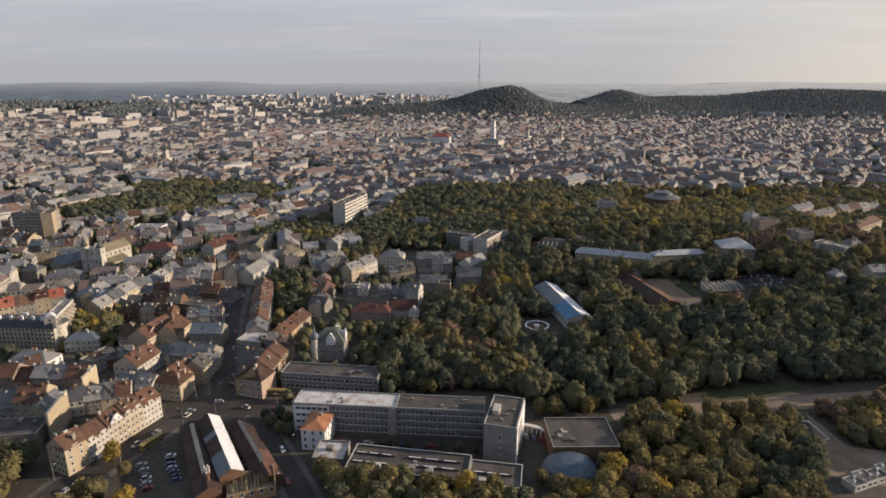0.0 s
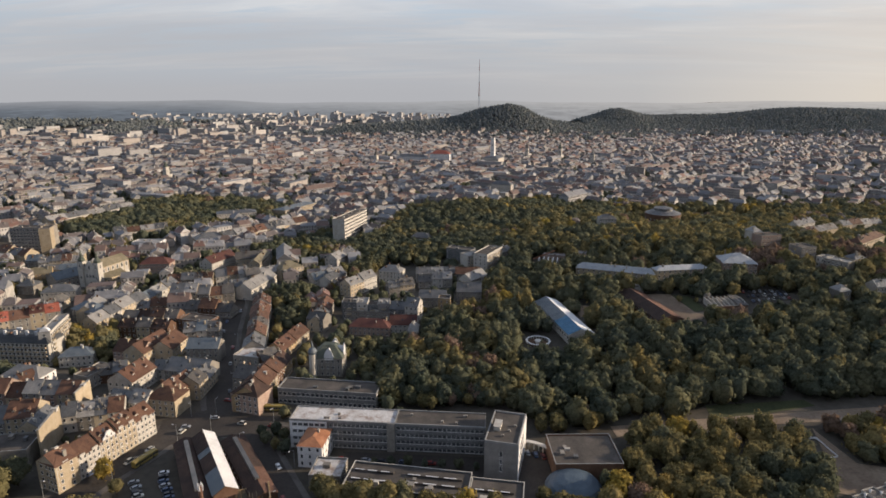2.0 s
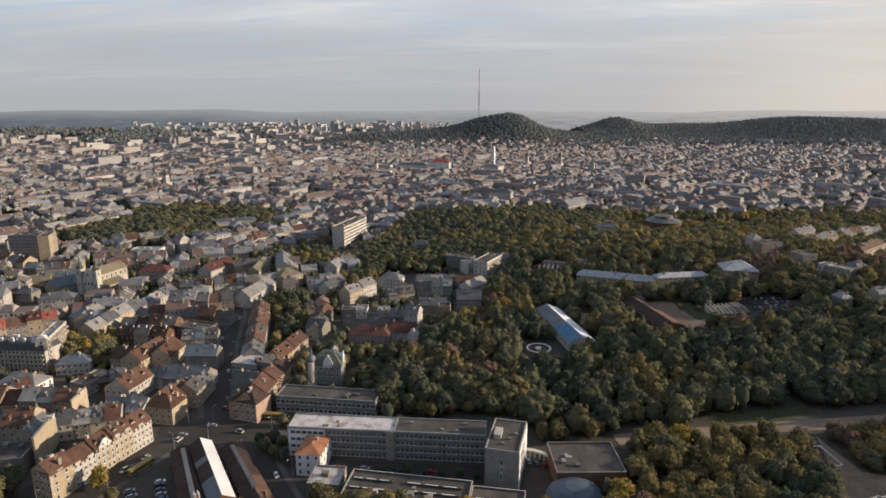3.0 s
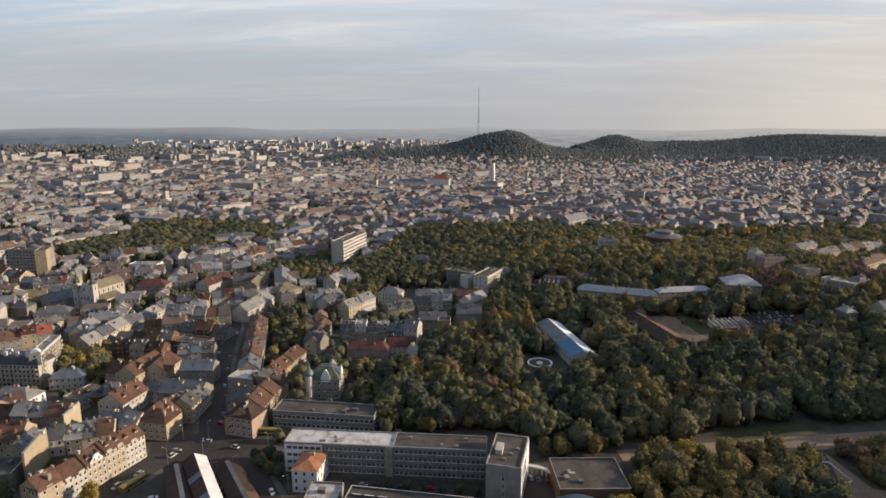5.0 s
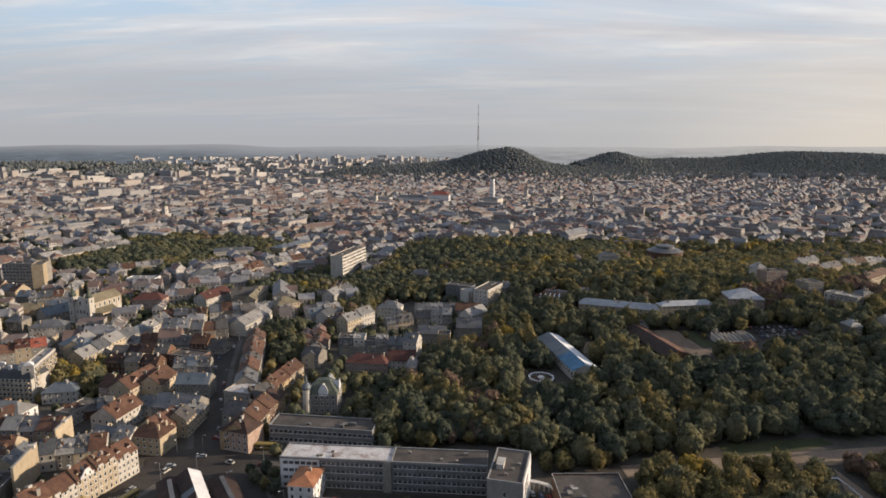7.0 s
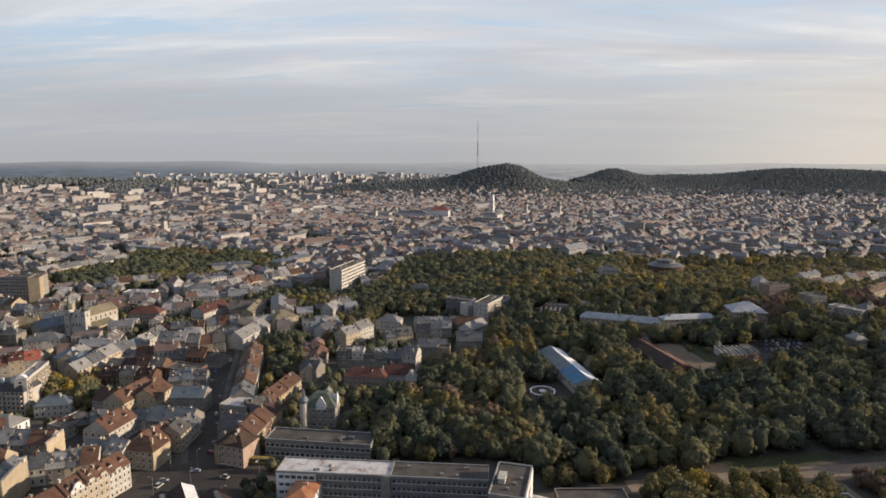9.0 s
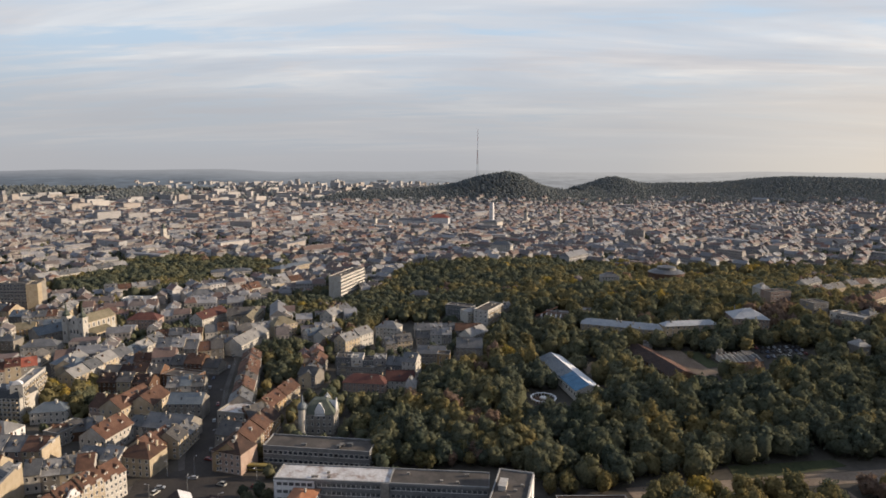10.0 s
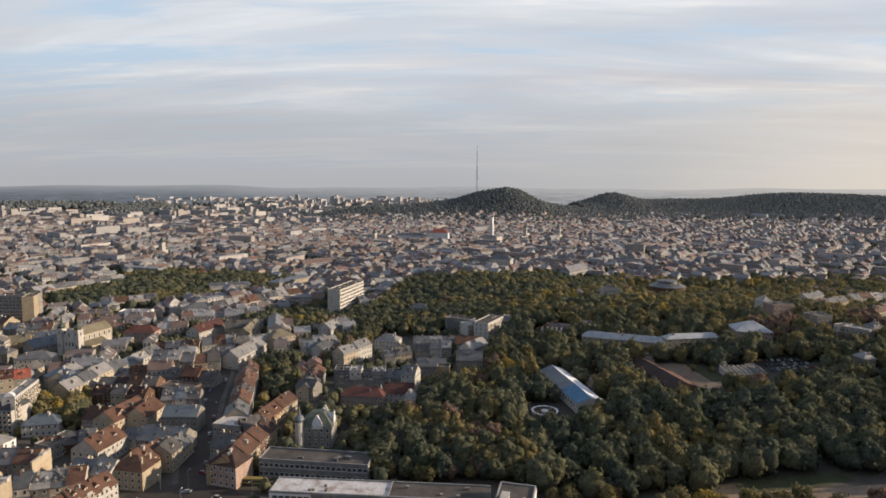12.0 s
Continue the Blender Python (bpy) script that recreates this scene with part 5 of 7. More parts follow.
# ---- church with two towers ----
def church():
    a, b = CHURCH
    ang, ln, dp, h = heading(a, b), 34.0, 13.0, 16.0
    root = tagged(new("church"), "white baroque church with twin front towers and ochre roofs", "church")
    root.matrix_world = place(a[0], a[1], ang)
    footprint(a[0], a[1], ang, ln, dp, 8)
    bm = bmesh.new()
    prism(bm, [(0, 0, -3), (0, 0, h), (0, dp / 2, h + 5), (0, dp, h), (0, dp, -3)], [(ln, 0, -3), (ln, 0, h), (ln, dp / 2, h + 5), (ln, dp, h), (ln, dp, -3)])
    bmesh.ops.recalc_face_normals(bm, faces=bm.faces[:])
    part("nave_wall", bm, WALLS["white"], root)
    bm = bmesh.new()
    for y0, y1, z0, z1 in ((-0.5, dp / 2, h - 0.2, h + 5), (dp / 2, dp + 0.5, h + 5, h - 0.2)):
        prism(bm, [(0.3, y0, z0 + 0.05), (0.3, y1, z1 + 0.05), (0.3, y1, z1 + 0.3), (0.3, y0, z0 + 0.3)], [(ln + 0.3, y0, z0 + 0.05), (ln + 0.3, y1, z1 + 0.05), (ln + 0.3, y1, z1 + 0.3), (ln + 0.3, y0, z0 + 0.3)])
    bmesh.ops.recalc_face_normals(bm, faces=bm.faces[:])
    part("nave_roof", bm, ROOFS["ochre"], root)
    bm = bmesh.new()
    prism(bm, [(2, -6, -3), (2, -6, 7), (2, -0.02, 10.5), (2, -0.02, -3)], [(24, -6, -3), (24, -6, 7), (24, -0.02, 10.5), (24, -0.02, -3)])
    bmesh.ops.recalc_face_normals(bm, faces=bm.faces[:])
    part("aisle_wall", bm, WALLS["cream"], root)
    bm = bmesh.new()
    prism(bm, [(1.8, -6.4, 6.9), (1.8, -0.05, 10.6), (1.8, -0.05, 10.85), (1.8, -6.4, 7.15)], [(24.2, -6.4, 6.9), (24.2, -0.05, 10.6), (24.2, -0.05, 10.85), (24.2, -6.4, 7.15)])
    bmesh.ops.recalc_face_normals(bm, faces=bm.faces[:])
    part("aisle_roof", bm, ROOFS["ochre"], root)
    for ty in (-4.2, dp - 0.8):
        bm = bmesh.new()
        box(bm, -3, ty, -3, 2, ty + 5, 22)
        box(bm, -3.3, ty - 0.3, 15.2, 2.3, ty + 5.3, 15.8)
        box(bm, -3.3, ty - 0.3, 21.4, 2.3, ty + 5.3, 22)
        t = part("bell_tower", bm, WALLS["white"], root)
        bm = bmesh.new()
        prof = [(2.6, 22), (2.9, 23.4), (1.9, 25.2), (0.9, 26.2), (0.95, 27.4), (0.12, 32)]
        for (r0, z0), (r1, z1) in zip(prof, prof[1:]):
            prism(bm, circle(r0, z0, 8, -0.5, ty + 2.5), circle(r1, z1, 8, -0.5, ty + 2.5))
        part("helmet", bm, ROOFS["green"], t, "dark green onion helmet")
        for z in (7, 17):
            share("window", window_mesh(1.3, 3.0), t, Matrix.Translation((-0.5, ty, z)))
            share("window", window_mesh(1.3, 3.0), t, Matrix.Translation((-3.0, ty + 2.5, z)) @ Matrix.Rotation(radians(-90), 4, "Z"))
    bm = bmesh.new()
    for k in range(7):
        box(bm, 3.4 + k * 5.0, -0.3, 7, 4.2 + k * 5.0, 0.1, h - 0.3)
    box(bm, 1, -0.5, h - 0.7, ln, 0.1, h - 0.3)
    part("pilasters", bm, WALLS["cream"], root)
    for k in range(6):
        share("window", window_mesh(1.7, 3.4), root, Matrix.Translation((6.3 + k * 5.0, 0, 11.2)))
    bm = bmesh.new()
    prism(bm, [(-1.6, u, v) for u, v in ((0.8, 14), (dp - 0.8, 14), (dp - 1.6, 17.5), (dp - 3.6, 19), (dp / 2 + 1.2, 22.5), (dp / 2 - 1.2, 22.5), (3.6, 19), (1.6, 17.5))],
          [(-0.4, u, v) for u, v in ((0.8, 14), (dp - 0.8, 14), (dp - 1.6, 17.5), (dp - 3.6, 19), (dp / 2 + 1.2, 22.5), (dp / 2 - 1.2, 22.5), (3.6, 19), (1.6, 17.5))])
    box(bm, -1.6, 0.8, -3, 0.1, dp - 0.8, 14)
    box(bm, -1.9, 0.8, 12.6, -0.2, dp - 0.8, 13.4)
    bmesh.ops.recalc_face_normals(bm, faces=bm.faces[:])
    part("west_front", bm, WALLS["white"], root, "white scrolled west front")
    for y, z in ((dp / 2, 2.0), (dp / 2, 8.0), (3.2, 8.0), (dp - 3.2, 8.0), (dp / 2, 15.5)):
        share("window", window_mesh(1.6, 3.2), root, Matrix.Translation((-1.6, y, z)) @ Matrix.Rotation(radians(-90), 4, "Z"))
    for k in range(4):
        share("window", window_mesh(1.6, 3.2), root, Matrix.Translation((4.5 + k * 5.2, -6, 2.6)))


church()

# ---- villa with white gables ----
def villa():
    x, y, ang, ln, dp, h = VILLA_AT[0][0], VILLA_AT[0][1], heading(*VILLA_AT), dist(*VILLA_AT), 15.0, 11.5
    root = tagged(new("villa"), "grey villa with white gables, green roof and corner turret", "house")
    root.matrix_world = place(x, y, ang)
    footprint(x, y, ang, ln, dp, 2)
    bm = bmesh.new()
    box(bm, 0, 0, -3, ln, dp, h)
    box(bm, -0.25, -0.25, h - 0.5, ln + 0.25, dp + 0.25, h - 0.1)
    part("wall", bm, WALLS["grey"], root)
    bm = bmesh.new()
    prism(bm, [(-0.5, -0.5, h), (ln + 0.5, -0.5, h), (ln + 0.5, dp + 0.5, h), (-0.5, dp + 0.5, h)], [(ln * 0.3, dp * 0.35, h + 6), (ln * 0.7, dp * 0.35, h + 6), (ln * 0.7, dp * 0.65, h + 6), (ln * 0.3, dp * 0.65, h + 6)])
    part("roof", bm, ROOFS["green"], root)
    for gx, gy, turn in ((ln * 0.55, -0.3, 0), (ln + 0.3, dp * 0.5, 90), (ln * 0.62, dp + 0.3, 180)):
        bm = bmesh.new()
        prism(bm, [(-2.6, 0, h - 1), (2.6, 0, h - 1), (2.6, 0, h + 2), (1.4, 0, h + 4.6), (0, 0, h + 6.4), (-1.4, 0, h + 4.6), (-2.6, 0, h + 2)], [(-2.6, 0.5, h - 1), (2.6, 0.5, h - 1), (2.6, 0.5, h + 2), (1.4, 0.5, h + 4.6), (0, 0.5, h + 6.4), (-1.4, 0.5, h + 4.6), (-2.6, 0.5, h + 2)])
        prism(bm, [(-2.2, 0.5, h - 1), (2.2, 0.5, h - 1), (0, 0.5, h + 5)], [(-2.2, 5, h - 1), (2.2, 5, h - 1), (0, 5, h + 5)])
        bmesh.ops.recalc_face_normals(bm, faces=bm.faces[:])
        bmesh.ops.transform(bm, matrix=Matrix.Translation((gx, gy, 0)) @ Matrix.Rotation(radians(turn), 4, "Z"), verts=bm.verts[:])
        part("gable", bm, WALLS["bright"], root, "white scrolled gable")
    bm = bmesh.new()
    prism(bm, circle(2.2, -3, 12), circle(2.2, h + 3, 12))
    turret = part("turret", bm, WALLS["white"], root)
    bm = bmesh.new()
    prof = [(2.6, h + 3), (2.7, h + 4.2), (1.9, h + 5.8), (0.8, h + 6.6), (0.7, h + 7.6), (0.1, h + 11)]
    for (r0, z0), (r1, z1) in zip(prof, prof[1:]):
        prism(bm, circle(r0, z0, 12), circle(r1, z1, 12))
    part("helmet", bm, ROOFS["blue"], turret)
    for fl in range(3):
        for k in range(5):
            share("window", window_mesh(1.2, 1.9), root, Matrix.Translation((ln * (k + 0.7) / 5.4, 0, 1.2 + fl * 3.7)))
        for k in range(4):
            share("window", window_mesh(1.2, 1.9), root, Matrix.Translation((ln, dp * (k + 0.5) / 4, 1.2 + fl * 3.7)) @ Matrix.Rotation(radians(90), 4, "Z"))


villa()

# ---- park buildings ----
shed(HALL_A[0], HALL_A[1], 17, 5.5, 3.4, [(0, 0.62, "blue"), (0.62, 1, "azure")], "white", "white", "long sports hall with a pale and bright blue metal roof", "sports_hall")
# umber and orange slopes paint shade and sun onto one brown roof
shed(SHED_A[0], SHED_A[1], 18, 4.5, 3.2, "umber", "orange", "brick", "long low shed, roof painted dark on one slope and sunlit brown on the other", "storage_shed")


def park_ruin():
    """A roofless row of stores: pale cross walls standing between two long brick walls."""
    a, b = PARK_RUIN
    ang, ln, dp = heading(a, b), dist(a, b), 15.0
    root = tagged(new("roofless_stores"), "roofless brick stores with pale bare cross walls among trees", "ruin")
    root.matrix_world = place(a[0], a[1], ang)
    footprint(a[0], a[1], ang, ln, dp, 1)
    bm = bmesh.new()
    box(bm, 0, 0, -3, ln, 0.5, 3.0)
    box(bm, 0, dp - 0.5, -3, ln, dp, 5.0)
    part("long_wall", bm, WALLS["brick"], root)
    for k in range(9):
        bm = bmesh.new()
        u = (ln - 0.5) * k / 8
        prism(bm, [(u, 0.5, -2), (u, dp - 0.5, -2), (u, dp - 0.5, 5.6), (u, dp * 0.5, 4.6 + (k % 3) * 0.4), (u, 0.5, 3.2)], [(u + 0.5, 0.5, -2), (u + 0.5, dp - 0.5, -2), (u + 0.5, dp - 0.5, 5.6), (u + 0.5, dp * 0.5, 4.6 + (k % 3) * 0.4), (u + 0.5, 0.5, 3.2)])
        bmesh.ops.recalc_face_normals(bm, faces=bm.faces[:])
        part("cross_wall", bm, WALLS["white"], root)
    bm = bmesh.new()
    prism(bm, [(ln * 0.72, -0.3, 3.2), (ln + 0.3, -0.3, 3.2), (ln + 0.3, dp + 0.3, 5.9), (ln * 0.72, dp + 0.3, 5.9)], [(ln * 0.72, -0.3, 3.45), (ln + 0.3, -0.3, 3.45), (ln + 0.3, dp + 0.3, 6.15), (ln * 0.72, dp + 0.3, 6.15)])
    bmesh.ops.recalc_face_normals(bm, faces=bm.faces[:])
    part("roof_remnant", bm, ROOFS["dark"], root)
    bm = bmesh.new()
    rings = [circle(r, z, 14, 4.0, dp + 5) for r, z in ((4.6, -2), (4.6, 5.0), (4.0, 6.6), (2.4, 7.8), (0.4, 8.3))]
    for r0, r1 in zip(rings, rings[1:]):
        prism(bm, r0, r1)
    part("round_store", bm, WALLS["grey"], root, "grey domed round store")


park_ruin()


def ring_fountain():
    x, y = RING_AT[0]
    root = tagged(new("round_pergola"), "round white pergola with scalloped rim in a clearing", "pergola")
    root.matrix_world = place(x, y, 0)
    footprint(x - 12, y - 14, 0, 24, 24)
    n = 24
    for k in range(n):
        a = 2 * math.pi * k / n
        bm = bmesh.new()
        prism(bm, circle(0.18, 0, 8, 7.2 * math.cos(a), 7.2 * math.sin(a)), circle(0.15, 1.6, 8, 7.2 * math.cos(a), 7.2 * math.sin(a)))
        part("post", bm, PAINT, root)
    bm = bmesh.new()
    m = 48
    for k in range(m):
        a0, a1 = 2 * math.pi * k / m, 2 * math.pi * (k + 1) / m
        r0, r1 = 7.5 + 0.5 * abs(math.sin(a0 * 6)), 7.5 + 0.5 * abs(math.sin(a1 * 6))
        prism(bm, [(6.9 * math.cos(a0), 6.9 * math.sin(a0), 1.6), (r0 * math.cos(a0), r0 * math.sin(a0), 1.6), (r0 * math.cos(a0), r0 * math.sin(a0), 1.9), (6.9 * math.cos(a0), 6.9 * math.sin(a0), 1.9)],
              [(6.9 * math.cos(a1), 6.9 * math.sin(a1), 1.6), (r1 * math.cos(a1), r1 * math.sin(a1), 1.6), (r1 * math.cos(a1), r1 * math.sin(a1), 1.9), (6.9 * math.cos(a1), 6.9 * math.sin(a1), 1.9)])
    bmesh.ops.recalc_face_normals(bm, faces=bm.faces[:])
    part("rim", bm, PAINT, root)
    bm = bmesh.new()
    prism(bm, circle(6.4, -1, 32), circle(6.4, 0.25, 32))
    part("floor_disc", bm, WALLS["brick"], root)
    bm = bmesh.new()
    prism(bm, circle(1.6, 0.25, 12), circle(1.2, 1.6, 12))
    prism(bm, circle(2.4, 1.6, 12), circle(2.1, 1.9, 12))
    part("basin", bm, STONE, root)


ring_fountain()


def round_tower():
    x, y = CITADEL[0]
    root = tagged(new("round_fort_tower"), "squat round brick fort tower with a stepped grey roof", "fort tower")
    root.matrix_world = place(x, y, 0)
    footprint(x - 21, y - 21, 0, 42, 42, 4)
    bm = bmesh.new()
    prism(bm, circle(20, -4, 40), circle(20, 15, 40))
    prism(bm, circle(20.6, 15, 40), circle(20.6, 16, 40))
    part("drum", bm, WALLS["brick"], root)
    bm = bmesh.new()
    prism(bm, circle(20.2, 16, 40), circle(13.5, 19, 40))
    prism(bm, circle(10.5, 19, 40), circle(10.0, 22, 40))
    prism(bm, circle(10.8, 22, 40), circle(0.8, 24, 40))
    part("roof", bm, ROOFS["zinc"], root)
    for k in range(24):
        a = 2 * math.pi * k / 24
        share("window", window_mesh(1.4, 2.0), root, Matrix.Rotation(a, 4, "Z") @ Matrix.Translation((0, -20, 9)))


round_tower()


def frame_site():
    x, y = FRAME_SITE[0]
    root = tagged(new("steel_frame"), "unfinished pavilion of white frames with a red beam", "frame structure")
    root.matrix_world = place(x, y, heading(*FRAME_SITE))
    footprint(x, y, heading(*FRAME_SITE), 24, 14, 3)
    for k in range(5):
        bm = bmesh.new()
        box(bm, 3 + k * 4, 0, -2, 3.5 + k * 4, 0.5, 6)
        box(bm, 3 + k * 4, 11.5, -2, 3.5 + k * 4, 12, 6)
        box(bm, 3 + k * 4, 0, 6, 3.5 + k * 4, 12, 6.5)
        part("portal_frame", bm, PAINT, root)
    bm = bmesh.new()
    prism(bm, [(-2, 6, 4.5), (-1.4, 6, 4.5), (-1.4, 6.6, 5.1), (-2, 6.6, 5.1)], [(16, 10, 12.5), (16.6, 10, 12.5), (16.6, 10.6, 13.1), (16, 10.6, 13.1)])
    part("beam", bm, RUST, root, "rust-red beam")
    bm = bmesh.new()
    box(bm, 0, 0, -2, 23, 12, 0.4)
    part("slab", bm, WALLS["grey"], root)


frame_site()


def fence(points, label):
    root = tagged(new("low_barrier"), label, "barrier")
    x0, y0 = points[0]
    root.matrix_world = place(x0, y0, 0)
    for p, q in zip(points, points[1:]):
        n = max(2, int(dist(p, q) / 2.4))
        for k in range(n):
            u, v = between(p, q, k / n), between(p, q, (k + 1) / n - 0.004)
            zu, zv = gz(*u) - gz(x0, y0), gz(*v) - gz(x0, y0)
            d = Vector((v[0] - u[0], v[1] - u[1])).normalized() * 0.1
            bm = bmesh.new()
            prism(bm, [(u[0] - x0 - d.y, u[1] - y0 + d.x, zu - 0.3), (u[0] - x0 + d.y, u[1] - y0 - d.x, zu - 0.3), (u[0] - x0 + d.y, u[1] - y0 - d.x, zu + 0.75), (u[0] - x0 - d.y, u[1] - y0 + d.x, zu + 0.75)],
                  [(v[0] - x0 - d.y, v[1] - y0 + d.x, zv - 0.3), (v[0] - x0 + d.y, v[1] - y0 - d.x, zv - 0.3), (v[0] - x0 + d.y, v[1] - y0 - d.x, zv + 0.75), (v[0] - x0 - d.y, v[1] - y0 + d.x, zv + 0.75)])
            bmesh.ops.recalc_face_normals(bm, faces=bm.faces[:])
            part("panel", bm, PAINT, root)


fence(FENCE_LINE, "low white board barrier round a sports pitch")


def kiosk_row():
    """A row of low white kiosks with dark flat roofs, each stepped back from the last, with white cowls."""
    a, b = STANDS
    ang, ln = heading(a, b), dist(a, b)
    for k in range(4):
        p = between(a, b, k / 4)
        root = tagged(new("kiosk"), "low white kiosk with a dark flat roof and white vent cowls", "kiosk", "row of kiosks")
        root.matrix_world = place(p[0], p[1], ang)
        footprint(p[0], p[1], ang, ln / 4, 9, 1.5)
        w, d, h = ln / 4 - 0.05, 6.0 + (k % 2), 2.7 + 0.3 * (k % 2)
        bm = bmesh.new()
        box(bm, 0, 0, -2, w, d, h - 0.2)
        for q in ((0, 0, w, 0.25), (0, d - 0.25, w, d), (0, 0.25, 0.25, d - 0.25), (w - 0.25, 0.25, w, d - 0.25)):
            box(bm, q[0], q[1], h - 0.2, q[2], q[3], h + 0.35)
        part("wall", bm, WALLS["white"], root)
        bm = bmesh.new()
        box(bm, 0.27, 0.27, h - 0.18, w - 0.27, d - 0.27, h + 0.05)
        part("roof", bm, ROOFS["dark"], root)
        for j in range(2):
            bm = bmesh.new()
            x, y = w * (0.3 + 0.4 * j), d * (0.35 + 0.35 * ((j + k) % 2))
            prism(bm, circle(0.35, h, 10, x, y), circle(0.35, h + 1.2, 10, x, y))
            prism(bm, circle(0.6, h + 1.2, 10, x, y), circle(0.15, h + 1.7, 10, x, y))
            part("cowl", bm, PAINT, root)
        for j in range(2):
            share("window", window_mesh(1.8, 1.5), root, Matrix.Translation((w * (0.28 + 0.44 * j), 0, 1.0)))


kiosk_row()

# ---- vehicles and street furniture ----
def make_car(paint, tall=0.0):
    root = tagged(new("car"), "parked car standing on the asphalt", "car", "parked cars")
    bm = bmesh.new()
    prism(bm, [(-2.1, -0.85, 0.35), (2.1, -0.85, 0.35), (2.15, -0.85, 0.75), (1.2, -0.85, 0.95), (-2.0, -0.85, 0.98), (-2.15, -0.85, 0.7)], [(-2.1, 0.85, 0.35), (2.1, 0.85, 0.35), (2.15, 0.85, 0.75), (1.2, 0.85, 0.95), (-2.0, 0.85, 0.98), (-2.15, 0.85, 0.7)])
    bmesh.ops.recalc_face_normals(bm, faces=bm.faces[:])
    part("body", bm, paint, root)
    bm = bmesh.new()
    prism(bm, [(-1.85, -0.78, 0.95), (1.15, -0.78, 0.93), (0.5, -0.68, 1.42 + tall), (-1.5, -0.68, 1.42 + tall)], [(-1.85, 0.78, 0.95), (1.15, 0.78, 0.93), (0.5, 0.68, 1.42 + tall), (-1.5, 0.68, 1.42 + tall)])
    bmesh.ops.recalc_face_normals(bm, faces=bm.faces[:])
    part("cabin", bm, GLASS, root)
    bm = bmesh.new()
    box(bm, -1.45, -0.66, 1.42 + tall, 0.45, 0.66, 1.47 + tall)
    part("car_roof", bm, paint, root)
    for wx in (-1.3, 1.3):
        for wy in (-0.82, 0.62):
            bm = bmesh.new()
            prism(bm, [(wx + 0.32 * math.cos(a), wy, 0.32 + 0.32 * math.sin(a)) for a in np.linspace(0, 2 * math.pi, 11)[:-1]], [(wx + 0.32 * math.cos(a), wy + 0.2, 0.32 + 0.32 * math.sin(a)) for a in np.linspace(0, 2 * math.pi, 11)[:-1]])
            part("wheel", bm, TYRE, root)
    return root


CAR_LABELS = ["white car standing on the asphalt", "grey car standing on the asphalt", "black car standing on the asphalt", "dark red car standing on the asphalt", "dark blue car standing on the asphalt", "beige van standing on the asphalt"]
CARS = [tagged(make_car(p, 0.5 if i == 5 else 0.0), CAR_LABELS[i]) for i, p in enumerate(CAR_PAINT)]
used = set()
car_rng = random.Random(8)


def park(x, y, angle, lift=0.2):
    i = car_rng.choice([0, 1, 1, 2, 2, 3, 4, 5])
    m = Matrix.Translation((x, y, gz(x, y) + lift)) @ Matrix.Rotation(radians(angle), 4, "Z")
    if i not in used:
        used.add(i)
        CARS[i].matrix_world = m
    else:
        copy_thing(CARS[i], m)


for line, count, side in ((CARS1, 7, 30), (CARS2, 6, 35)):
    for k in range(count):
        p = between(line[0], line[1], (k + 0.5 + car_rng.uniform(-0.2, 0.2)) / count)
        park(p[0] + car_rng.uniform(-0.5, 0.5), p[1], side + car_rng.uniform(-5, 5), 0.02)
for line, count in ((MAIN_STREET, 13), (LOWER_STREET, 11), (SIDE_STREET, 4)):
    for k in range(count):
        s = (k + car_rng.uniform(0.1, 0.9)) / count * (len(line) - 1)
        i = int(s)
        p, ang = between(line[i], line[i + 1], s - i), heading(line[i], line[i + 1])
        off = car_rng.choice([-5.2, 5.2, -2.4, 2.4])
        park(p[0] - off * math.sin(radians(ang)), p[1] + off * math.cos(radians(ang)), ang + car_rng.choice([0, 180]), 0.22)
for k in range(3):
    park(ARCADE[0][0] + 1 + k * 3.3, ARCADE[0][1] - 4 - k * 1.5, 95, 0.13)
for k in range(6):
    park(-60 + 6 + k * 9.5 + car_rng.uniform(-2, 2), 243 - k * 0.9, car_rng.uniform(-8, 8) - 4, 0.13)
for k in range(24):
    p = between(between(CAR_PARK[0], CAR_PARK[1], (k % 8 + 0.5) / 8), between(CAR_PARK[3], CAR_PARK[2], (k % 8 + 0.5) / 8), 0.15 + 0.34 * (k // 8))
    park(p[0], p[1], 75 + car_rng.uniform(-8, 8), 0.12)
for i, c in enumerate(CARS):
    if i not in used:
        c.matrix_world = Matrix.Translation((-118 + 3 * i, 275, gz(-118, 275) + 0.22))


